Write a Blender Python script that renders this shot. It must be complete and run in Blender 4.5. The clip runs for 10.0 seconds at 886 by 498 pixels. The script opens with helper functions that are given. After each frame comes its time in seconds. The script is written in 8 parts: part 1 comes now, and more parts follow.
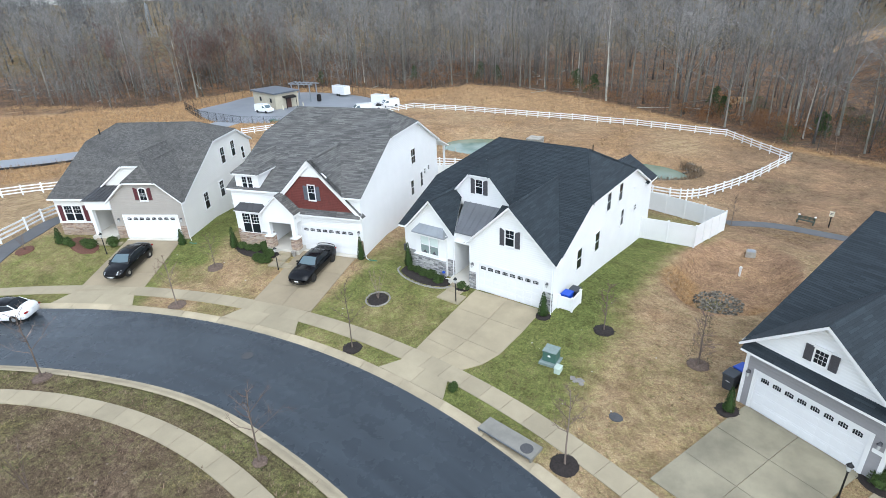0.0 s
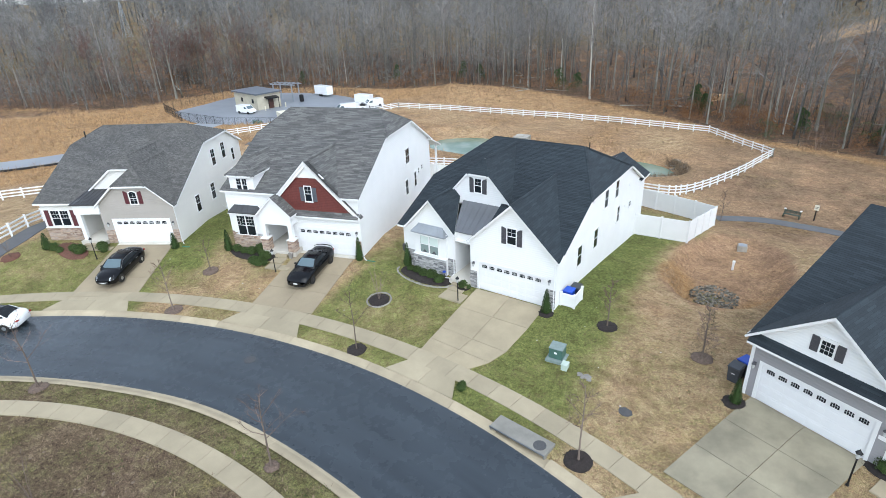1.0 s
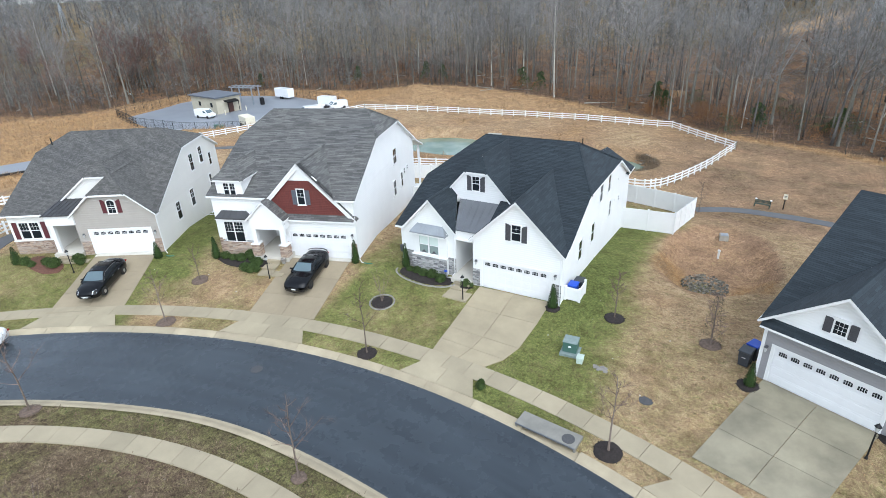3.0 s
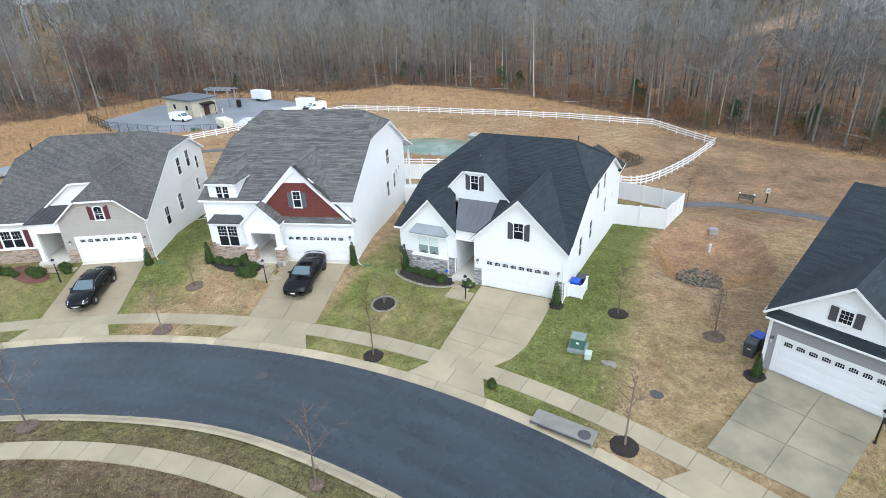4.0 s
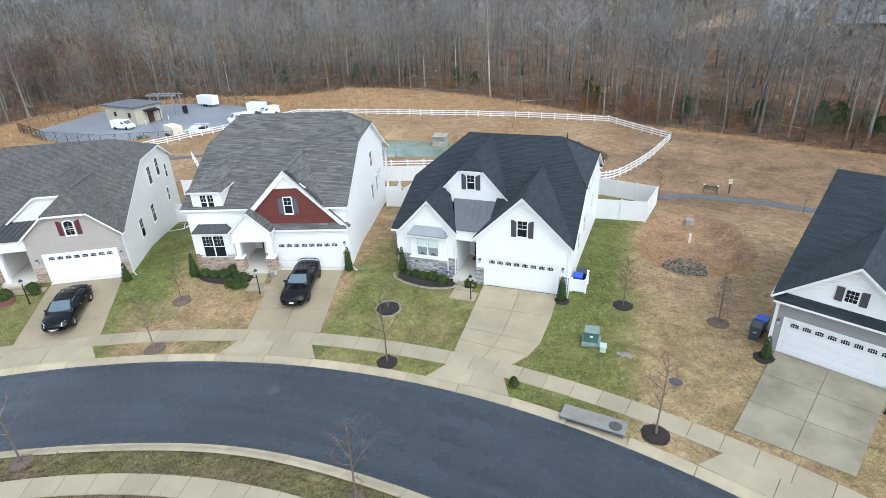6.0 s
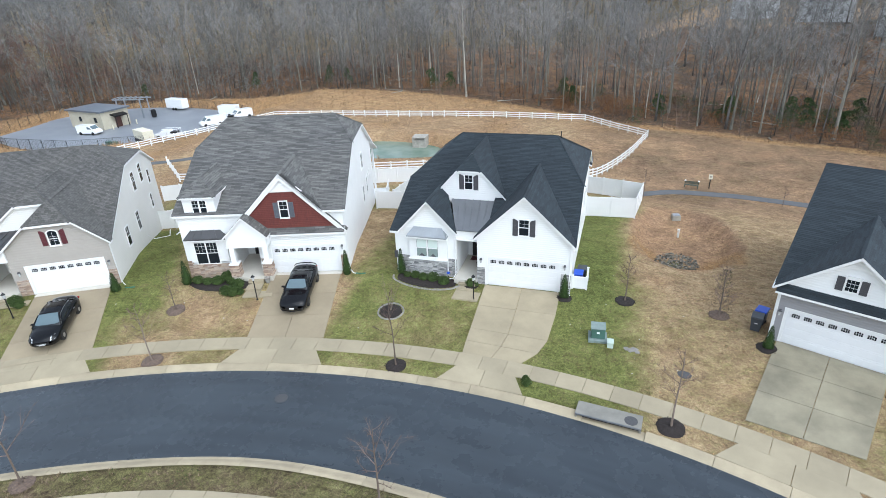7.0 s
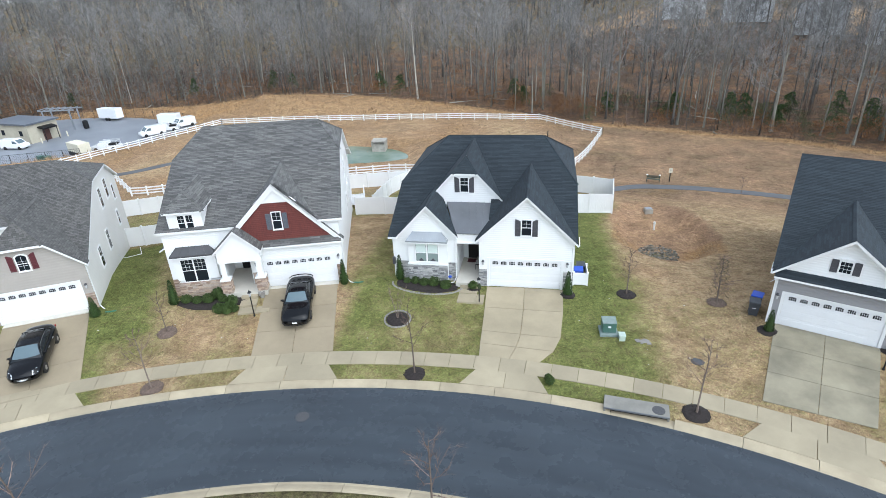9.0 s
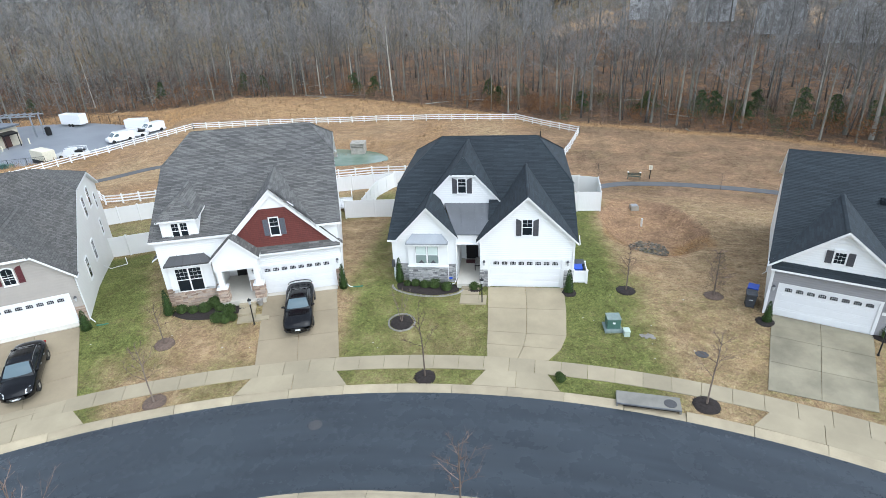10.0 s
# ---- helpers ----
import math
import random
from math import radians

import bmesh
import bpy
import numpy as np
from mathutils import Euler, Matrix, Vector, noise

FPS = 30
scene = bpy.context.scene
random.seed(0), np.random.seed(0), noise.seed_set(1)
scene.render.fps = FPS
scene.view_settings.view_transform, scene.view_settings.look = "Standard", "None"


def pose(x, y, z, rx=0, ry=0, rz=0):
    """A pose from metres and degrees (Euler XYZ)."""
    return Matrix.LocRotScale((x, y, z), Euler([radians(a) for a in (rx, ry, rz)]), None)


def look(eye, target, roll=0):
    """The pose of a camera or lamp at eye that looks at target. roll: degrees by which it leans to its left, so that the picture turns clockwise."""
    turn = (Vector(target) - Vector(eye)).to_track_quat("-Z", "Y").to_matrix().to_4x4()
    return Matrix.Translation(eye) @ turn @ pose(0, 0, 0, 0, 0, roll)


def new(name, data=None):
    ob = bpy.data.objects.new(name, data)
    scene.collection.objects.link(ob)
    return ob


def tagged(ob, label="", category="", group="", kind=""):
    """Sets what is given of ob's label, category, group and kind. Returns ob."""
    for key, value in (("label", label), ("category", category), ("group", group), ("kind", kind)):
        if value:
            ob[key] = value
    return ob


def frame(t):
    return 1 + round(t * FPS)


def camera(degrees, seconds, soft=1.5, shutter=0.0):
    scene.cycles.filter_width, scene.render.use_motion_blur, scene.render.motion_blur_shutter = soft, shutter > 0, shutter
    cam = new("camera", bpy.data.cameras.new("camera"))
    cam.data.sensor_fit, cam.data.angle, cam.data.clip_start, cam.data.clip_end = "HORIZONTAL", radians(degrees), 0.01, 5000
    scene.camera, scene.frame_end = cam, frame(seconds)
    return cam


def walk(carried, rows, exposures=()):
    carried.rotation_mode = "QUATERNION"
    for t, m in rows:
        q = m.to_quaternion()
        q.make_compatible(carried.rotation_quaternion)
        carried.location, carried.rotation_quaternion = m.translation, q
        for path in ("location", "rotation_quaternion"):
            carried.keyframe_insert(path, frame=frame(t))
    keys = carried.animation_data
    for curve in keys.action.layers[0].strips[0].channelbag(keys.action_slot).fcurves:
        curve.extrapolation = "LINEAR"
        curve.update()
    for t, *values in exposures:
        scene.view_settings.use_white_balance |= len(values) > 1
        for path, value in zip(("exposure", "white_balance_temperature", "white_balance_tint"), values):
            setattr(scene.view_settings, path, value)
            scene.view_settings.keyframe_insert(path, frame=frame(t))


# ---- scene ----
cam = camera(77.64, 10.0, soft=0.5)
PATH = [
    (0, (19.790, -28.084, 19.435), (14.064, -21.080, 15.173), -2.43),
    (0.5, (19.257, -28.498, 19.456), (13.663, -21.397, 15.179), -2.50),
    (1, (18.678, -28.880, 19.469), (13.224, -21.676, 15.184), -2.49),
    (1.5, (18.099, -29.289, 19.467), (12.787, -21.983, 15.176), -2.44),
    (2, (17.470, -29.655, 19.434), (12.306, -22.244, 15.144), -2.44),
    (2.5, (16.778, -30.033, 19.383), (11.772, -22.514, 15.092), -2.47),
    (4, (14.480, -31.177, 19.317), (10.014, -23.334, 15.013), -2.63),
    (4.5, (13.651, -31.523, 19.270), (9.378, -23.572, 14.967), -2.66),
    (5, (12.792, -31.863, 19.251), (8.727, -23.805, 14.944), -2.64),
    (5.5, (11.909, -32.187, 19.250), (8.060, -24.024, 14.941), -2.61),
    (7, (9.008, -33.061, 19.260), (5.870, -24.607, 14.937), -2.62),
    (7.5, (8.024, -33.306, 19.295), (5.129, -24.767, 14.971), -2.66),
    (8, (7.001, -33.544, 19.342), (4.363, -24.922, 15.016), -2.62),
    (8.5, (5.982, -33.730, 19.385), (3.597, -25.038, 15.053), -2.65),
    (9, (4.961, -33.903, 19.431), (2.832, -25.145, 15.099), -2.68),
    (9.5, (3.887, -34.063, 19.479), (2.033, -25.245, 15.142), -2.66),
    (10, (2.881, -34.191, 19.531), (1.278, -25.326, 15.190), -2.73),
]
walk(cam, [(t, look(eye, target, roll)) for t, eye, target, roll in PATH], [(0.0, 1.22, 5900, 6.0)])

# ---- light ----
world = bpy.data.worlds.new("overcast")
scene.world = world
world.use_nodes = True
wn = world.node_tree
wn.nodes.clear()
sky = wn.nodes.new("ShaderNodeTexSky")
sky.sky_type = "NISHITA"
sky.sun_disc = False
sky.sun_elevation, sky.sun_rotation = radians(51), radians(124)
sky.air_density, sky.dust_density = 1.0, 1.5
grey = wn.nodes.new("ShaderNodeHueSaturation")
grey.inputs["Saturation"].default_value = 0.35
wbg = wn.nodes.new("ShaderNodeBackground")
wbg.inputs["Strength"].default_value = 0.15
wout = wn.nodes.new("ShaderNodeOutputWorld")
wn.links.new(sky.outputs[0], grey.inputs["Color"])
wn.links.new(grey.outputs[0], wbg.inputs["Color"])
wn.links.new(wbg.outputs[0], wout.inputs["Surface"])
sun = new("sun", bpy.data.lights.new("sun", "SUN"))
sun.data.energy, sun.data.angle, sun.data.color = 0.78, radians(75), (1.0, 0.98, 0.95)
sun.matrix_world = look((66, -45, 100), (0, 0, 0))


# ---- mesh helpers ----
class MB:
    """Gathers vertices and faces of one mesh, with uv in metres."""

    def __init__(self):
        self.v, self.f, self.uv, self.smooth = [], [], [], False

    def face(self, pts, uv=None):
        n = len(self.v)
        self.v.extend([tuple(p) for p in pts])
        self.f.append(list(range(n, n + len(pts))))
        self.uv.append(uv or [(p[0] + p[1], p[2]) for p in pts])

    def mesh_data(self, verts, faces):
        n = len(self.v)
        self.v.extend([tuple(p) for p in verts])
        for f in faces:
            self.f.append([n + i for i in f])
            self.uv.append([(verts[i][0] + verts[i][1], verts[i][2]) for i in f])

    def box(self, x0, x1, y0, y1, z0, z1, m=None, bevel=0.0):
        m = m or Matrix()
        x0, x1, y0, y1, z0, z1 = min(x0, x1), max(x0, x1), min(y0, y1), max(y0, y1), min(z0, z1), max(z0, z1)
        if bevel:
            b = bevel
            vs, fs = [], []
            for z, i in ((z0, b), (z0 + b, 0), (z1 - b, 0), (z1, b)):
                if i:
                    vs += [(x0 + b, y0 + b, z), (x1 - b, y0 + b, z), (x1 - b, y1 - b, z), (x0 + b, y1 - b, z)] * 1
                else:
                    vs += [(x0, y0, z), (x1, y0, z), (x1, y1, z), (x0, y1, z)]
            for k in range(3):
                for i in range(4):
                    j = (i + 1) % 4
                    fs.append((4 * k + i, 4 * k + j, 4 * k + 4 + j, 4 * k + 4 + i))
            fs += [(3, 2, 1, 0), (12, 13, 14, 15)]
        else:
            vs = [(x, y, z) for z in (z0, z1) for x, y in ((x0, y0), (x1, y0), (x1, y1), (x0, y1))]
            fs = [(3, 2, 1, 0), (4, 5, 6, 7), (0, 1, 5, 4), (1, 2, 6, 5), (2, 3, 7, 6), (3, 0, 4, 7)]
        self.mesh_data([m @ Vector(p) for p in vs], fs)
        return self

    def prism(self, poly, depth):
        """A polygon in space, extruded along the vector depth."""
        d = Vector(depth)
        a = [Vector(p) for p in poly]
        b = [p + d for p in a]
        n = len(a)
        nor = (a[1] - a[0]).cross(a[2] - a[1])
        if nor.dot(d) > 0:
            a, b = b, a
            d = -d
        # a is the far cap, seen against depth
        vs = a + b
        fs = [list(range(n)), list(range(2 * n - 1, n - 1, -1))]
        fs += [(i, n + i, n + (i + 1) % n, (i + 1) % n) for i in range(n)]
        self.mesh_data(vs, fs)
        return self

    def tube(self, pts, radii, sides=6, cap=True):
        pts = [Vector(p) for p in pts]
        rings = []
        for i, p in enumerate(pts):
            d = (pts[min(i + 1, len(pts) - 1)] - pts[max(i - 1, 0)]).normalized()
            a = d.orthogonal().normalized() if abs(d.z) < 0.99 else Vector((1, 0, 0))
            a = (a - d * a.dot(d)).normalized()
            b = d.cross(a)
            r = radii[i] if hasattr(radii, "__len__") else radii
            rings.append([p + (a * math.cos(k * math.tau / sides) + b * math.sin(k * math.tau / sides)) * r for k in range(sides)])
        vs = [v for r in rings for v in r]
        fs = []
        for i in range(len(pts) - 1):
            for k in range(sides):
                j = (k + 1) % sides
                fs.append((i * sides + k, i * sides + j, (i + 1) * sides + j, (i + 1) * sides + k))
        if cap:
            fs += [list(range(sides - 1, -1, -1)), [len(vs) - sides + k for k in range(sides)]]
        self.mesh_data(vs, fs)
        return self

    def lathe(self, prof, at=(0, 0, 0), sides=16):
        """A turned body: prof is (radius, height) from the bottom up."""
        vs = [(at[0] + r * math.cos(k * math.tau / sides), at[1] + r * math.sin(k * math.tau / sides), at[2] + z) for r, z in prof for k in range(sides)]
        fs = [(i * sides + k, i * sides + (k + 1) % sides, (i + 1) * sides + (k + 1) % sides, (i + 1) * sides + k) for i in range(len(prof) - 1) for k in range(sides)]
        fs += [list(range(sides - 1, -1, -1)), [len(vs) - sides + k for k in range(sides)]]
        self.mesh_data(vs, fs)
        return self

    def weld(self):
        """Joins corners that lie on one another."""
        seen, remap, vs = {}, [], []
        for p in self.v:
            key = (round(p[0], 4), round(p[1], 4), round(p[2], 4))
            if key not in seen:
                seen[key] = len(vs)
                vs.append(p)
            remap.append(seen[key])
        self.v, self.f = vs, [[remap[i] for i in f] for f in self.f]
        return self

    def mesh(self, name, material, smooth=False):
        me = bpy.data.meshes.new(name)
        me.from_pydata(self.v, [], self.f)
        uvl = me.uv_layers.new(name="uv")
        flat = [c for f in self.uv for p in f for c in p]
        uvl.data.foreach_set("uv", flat)
        if material:
            me.materials.append(material)
        if smooth or self.smooth:
            me.polygons.foreach_set("use_smooth", [True] * len(me.polygons))
        me.validate()
        return me


def part(name, mb, material, parent=None, label="", smooth=False):
    ob = new(name, mb.mesh(name, material, smooth))
    if parent:
        ob.parent = parent
    if label:
        ob["label"] = label
    return ob


def shared(name, me, parent, m=None):
    """A part on mesh data that others use too."""
    ob = new(name, me)
    ob.parent = parent
    if m:
        ob.matrix_basis = m
    return ob


def thing(name, m, label, category, group="", kind=""):
    ob = new(name)
    ob.matrix_world = m
    ob.empty_display_size = 0.3
    return tagged(ob, label, category, group, kind)


def clip(poly, n, d):
    """The part of a convex polygon where n . p >= d."""
    out = []
    for i, p in enumerate(poly):
        q = poly[(i + 1) % len(poly)]
        a, b = n.dot(p) - d, n.dot(q) - d
        if a >= 0:
            out.append(p)
        if a * b < -1e-12:
            out.append(p + (q - p) * (a / (a - b)))
    return out


def subtract(poly, spaces):
    """Convex pieces of a polygon outside the meeting of half spaces (n, d), each n . p >= d."""
    out, rest = [], [Vector(p) for p in poly]
    for n, d in spaces:
        n = Vector(n)
        piece = clip(rest, -n, -d)
        if len(piece) > 2:
            out.append(piece)
        rest = clip(rest, n, d)
        if len(rest) < 3:
            break
    return out


def courses(mb, poly, run, pitch, lip, dutch=False):
    """Lays a convex planar polygon in overlapping courses: each stands proud by lip at its lower edge. run: the direction along a course."""
    poly = [Vector(p) for p in poly]
    run = Vector(run).normalized()
    nor = Vector((0, 0, 0))
    for i in range(len(poly)):
        nor += (poly[i] - poly[0]).cross(poly[(i + 1) % len(poly)] - poly[0])
    nor.normalize()
    up = nor.cross(run)
    if up.z < 0:
        up = -up
    lo, hi = min(up.dot(p) for p in poly), max(up.dot(p) for p in poly)
    lo = math.floor(lo / pitch) * pitch
    k = 0
    while lo + k * pitch < hi - 1e-4:
        a, b = lo + k * pitch, min(lo + (k + 1) * pitch, hi)
        band = clip(clip(poly, up, a), -up, -b)
        if len(band) > 2 and dutch:
            # a flat face with a cove above it
            cove = a + 0.68 * pitch
            for strip in (clip(band, -up, -cove), clip(band, up, cove)):
                if len(strip) > 2:
                    top = [p + nor * (lip * min(1.0, 1.0 - (up.dot(p) - cove) / (0.32 * pitch))) for p in strip]
                    mb.face(top, [(run.dot(p), up.dot(p) - lo) for p in strip])
        elif len(band) > 2:
            top = [p + nor * (lip * (1 - (up.dot(p) - a) / pitch)) for p in band]
            mb.face(top, [(run.dot(p), up.dot(p) - lo) for p in band])
        if len(band) > 2:
            for i, p in enumerate(band):
                q = band[(i + 1) % len(band)]
                if abs(up.dot(p) - a) < 1e-4 and abs(up.dot(q) - a) < 1e-4 and (q - p).length > 1e-3:
                    mb.face([p, q, q + nor * lip, p + nor * lip], [(run.dot(p), a - lo), (run.dot(q), a - lo), (run.dot(q), a - lo), (run.dot(p), a - lo)])
        k += 1


# ---- materials ----
def nodes_of(name):
    m = bpy.data.materials.new(name)
    m.use_nodes = True
    return m, m.node_tree, m.node_tree.nodes["Principled BSDF"]


def add(nt, kind, **values):
    n = nt.nodes.new(kind)
    for k, v in values.items():
        n.inputs[k.replace("_", " ")].default_value = v
    return n


def mix(nt, fac, a, b, mode="MIX"):
    n = nt.nodes.new("ShaderNodeMix")
    n.data_type, n.blend_type, n.clamp_factor = "RGBA", mode, True
    for sock, val in ((n.inputs[0], fac), (n.inputs[6], a), (n.inputs[7], b)):
        if isinstance(val, (int, float)):
            sock.default_value = val
        elif isinstance(val, tuple):
            sock.default_value = (*val, 1)
        else:
            nt.links.new(val, sock)
    return n.outputs[2]


def ramp(nt, val, lo, hi):
    n = nt.nodes.new("ShaderNodeMapRange")
    n.inputs[1].default_value, n.inputs[2].default_value = lo, hi
    nt.links.new(val, n.inputs[0])
    return n.outputs[0]


def math_node(nt, op, a, b):
    n = nt.nodes.new("ShaderNodeMath")
    n.operation = op
    for sock, val in ((n.inputs[0], a), (n.inputs[1], b)):
        if isinstance(val, (int, float)):
            sock.default_value = val
        else:
            nt.links.new(val, sock)
    return n.outputs[0]


def noise_of(nt, scale, detail=4, rough=0.6, coord="Object", stretch=None, distort=0.0):
    tc = nt.nodes.new("ShaderNodeTexCoord")
    vec = tc.outputs[coord]
    if stretch:
        mp = nt.nodes.new("ShaderNodeMapping")
        mp.inputs["Scale"].default_value = stretch
        nt.links.new(vec, mp.inputs[0])
        vec = mp.outputs[0]
    n = nt.nodes.new("ShaderNodeTexNoise")
    n.inputs["Scale"].default_value, n.inputs["Detail"].default_value, n.inputs["Roughness"].default_value = scale, detail, rough
    n.inputs["Distortion"].default_value = distort
    nt.links.new(vec, n.inputs["Vector"])
    return n.outputs["Fac"]


def bump(nt, bsdf, height, strength=0.3, distance=0.02):
    b = nt.nodes.new("ShaderNodeBump")
    b.inputs["Strength"].default_value, b.inputs["Distance"].default_value = strength, distance
    nt.links.new(height, b.inputs["Height"])
    nt.links.new(b.outputs[0], bsdf.inputs["Normal"])


def plain(name, col, rough=0.6, metal=0.0, var=0.12, scale=3.0, bumped=0.05, coord="Object", fine=60.0, stretch=None, spec=0.5, rand=0.0):
    """A surface with variation at two scales."""
    m, nt, b = nodes_of(name)
    big = noise_of(nt, scale, 5, 0.6, coord, stretch)
    small = noise_of(nt, fine, 3, 0.6, coord)
    dark, light = tuple(c * (1 - var) for c in col), tuple(min(1, c * (1 + var)) for c in col)
    c = mix(nt, ramp(nt, big, 0.3, 0.7), dark, light)
    c = mix(nt, ramp(nt, small, 0.3, 0.7), c, mix(nt, 1.0, c, (1 + var * 0.8,) * 3, "MULTIPLY"))
    if rand:
        oi = nt.nodes.new("ShaderNodeObjectInfo")
        c = mix(nt, oi.outputs["Random"], c, mix(nt, 1.0, c, (1 - rand,) * 3, "MULTIPLY"))
    nt.links.new(c, b.inputs["Base Color"])
    b.inputs["Roughness"].default_value, b.inputs["Metallic"].default_value = rough, metal
    b.inputs["Specular IOR Level"].default_value = spec
    if bumped:
        bump(nt, b, small, bumped * 4, 0.01)
    return m


def shingle(name, col, light, tab):
    """Asphalt shingles: tabs of different tone along each course."""
    m, nt, b = nodes_of(name)
    uv = nt.nodes.new("ShaderNodeUVMap")
    uv.uv_map = "uv"
    br = nt.nodes.new("ShaderNodeTexBrick")
    br.offset, br.squash = 0.37, 1.0
    br.inputs["Scale"].default_value = 1.0
    br.inputs["Brick Width"].default_value, br.inputs["Row Height"].default_value = tab, 0.145
    br.inputs["Mortar Size"].default_value = 0.006
    br.inputs["Color1"].default_value, br.inputs["Color2"].default_value = (*col, 1), (*light, 1)
    br.inputs["Mortar"].default_value = tuple(c * 0.5 for c in col) + (1,)
    nt.links.new(uv.outputs[0], br.inputs["Vector"])
    grain = noise_of(nt, 45, 3, 0.7)
    big = noise_of(nt, 0.35, 4, 0.6)
    c = mix(nt, ramp(nt, grain, 0.25, 0.75), mix(nt, 1.0, br.outputs["Color"], (0.72,) * 3, "MULTIPLY"), mix(nt, 1.0, br.outputs["Color"], (1.25,) * 3, "MULTIPLY"))
    c = mix(nt, ramp(nt, big, 0.35, 0.7), c, mix(nt, 1.0, c, (0.82, 0.83, 0.86), "MULTIPLY"))
    nt.links.new(c, b.inputs["Base Color"])
    b.inputs["Roughness"].default_value = 0.88
    bump(nt, b, grain, 0.5, 0.01)
    return m


SHINGLE_BLACK = shingle("black_shingles", (0.0115, 0.0178, 0.0235), (0.0235, 0.034, 0.0425), 0.8)
SHINGLE_GREY = shingle("grey_shingles", (0.072, 0.071, 0.068), (0.155, 0.152, 0.145), 0.7)
SHINGLE_BROWN = shingle("weathered_shingles", (0.068, 0.066, 0.062), (0.125, 0.121, 0.114), 0.2)
VINYL_WHITE = plain("white_vinyl", (0.745, 0.75, 0.748), 0.45, var=0.03, scale=0.6, bumped=0.01)
VINYL_CREAM = plain("cream_vinyl", (0.68, 0.668, 0.637), 0.5, var=0.03, scale=0.6, bumped=0.01)
VINYL_FAR = plain("weathered_pale_vinyl", (0.50, 0.515, 0.53), 0.6, var=0.06, scale=0.4, bumped=0.0)
VINYL_TAUPE = plain("taupe_vinyl", (0.34, 0.315, 0.285), 0.5, var=0.05, scale=0.8, bumped=0.01)
VINYL_GREY = plain("grey_vinyl", (0.27, 0.265, 0.275), 0.5, var=0.05, scale=0.8, bumped=0.01)
CEDAR_RED = plain("red_cedar_shakes", (0.10, 0.021, 0.016), 0.65, var=0.25, scale=4, bumped=0.1, stretch=(6, 6, 1))
TRIM_WHITE = plain("white_trim", (0.74, 0.745, 0.745), 0.4, var=0.02, scale=1.0, bumped=0.0)
DOOR_WHITE = plain("white_garage_paint", (0.715, 0.722, 0.73), 0.4, var=0.03, scale=1.2, bumped=0.0)
METAL_HOOD = plain("pale_standing_seam", (0.30, 0.32, 0.34), 0.42, 0.5, var=0.1, scale=0.8, bumped=0.0)
METAL_ROOF = plain("grey_standing_seam", (0.17, 0.178, 0.19), 0.42, 0.5, var=0.1, scale=0.8, bumped=0.0)
METAL_ROOF_DARK = plain("dark_standing_seam", (0.075, 0.075, 0.078), 0.42, 0.5, var=0.1, scale=0.8, bumped=0.0)
SHUTTER_GREY = plain("charcoal_shutter", (0.06, 0.06, 0.068), 0.5, var=0.1)
SHUTTER_WINE = plain("wine_shutter", (0.085, 0.018, 0.024), 0.5, var=0.1)
CONCRETE = plain("concrete", (0.315, 0.27, 0.185), 0.85, var=0.14, scale=0.45, bumped=0.08, coord="Object", rand=0.14)
CONCRETE_PALE = plain("pale_porch_concrete", (0.50, 0.475, 0.42), 0.8, var=0.08, scale=0.8, bumped=0.05)
CONCRETE_BEIGE = plain("beige_concrete", (0.295, 0.25, 0.168), 0.85, var=0.2, scale=0.35, bumped=0.08, rand=0.1)
CONCRETE_TAN = plain("tan_concrete", (0.262, 0.216, 0.145), 0.85, var=0.16, scale=0.4, bumped=0.08, rand=0.12)
CONCRETE_GREY = plain("damp_concrete", (0.22, 0.197, 0.138), 0.7, var=0.3, scale=0.5, bumped=0.08, rand=0.12)
CONCRETE_CURB = plain("curb_concrete", (0.36, 0.305, 0.21), 0.85, var=0.15, scale=0.9, bumped=0.08, rand=0.22)
BLACK_IRON = plain("black_iron", (0.012, 0.012, 0.013), 0.45, 0.4, var=0.1)
GLASS_DARK, _nt, _b = nodes_of("window_glass")
_b.inputs["Base Color"].default_value = (0.012, 0.016, 0.02, 1)
_b.inputs["Roughness"].default_value = 0.05
_b.inputs["Specular IOR Level"].default_value = 0.22

# ---- plan ----
HUB = Vector((1.5, -57.2))          # centre of the street's bend
R_NEAR, R_FAR = 39.85, 46.6          # edges of the asphalt
R_CURB, R_SW0, R_SW1 = 47.2, 48.5, 49.75
Z_ROAD = -0.80
PONDS = [(-32.5, 52.3, 10.8, 6.7), (-7.3, 52.0, 6.6, 5.2)]
HOUSES = {"A": (-30.836, -10.405, 0.30, 32.5), "B": (-15.662, -2.948, 0.22, 20.0), "C": (0.0, -0.1, 0.0, 2.5), "D": (17.9, -2.2, 0.0, -21.2)}


def step(a, b, x):
    t = min(1.0, max(0.0, (x - a) / (b - a)))
    return t * t * (3 - 2 * t)


def polar(rho, deg):
    """deg to the left of the hub's north."""
    return (HUB.x - rho * math.sin(radians(deg)), HUB.y + rho * math.cos(radians(deg)))


def swell(deg):
    """How far the inner kerb bows out into the street."""
    return 0.25 * math.exp(-((deg - 11.5) / 8.0) ** 2)


def hollow_at(x, y):
    """0 in the middle of the rain garden's hollow, 1 on its rim."""
    u, v = x - 13.2, y - 15.2
    return math.hypot(u / (4.1 if u < 0 else 5.2), v / (8.9 if v < 0 else 11.0))


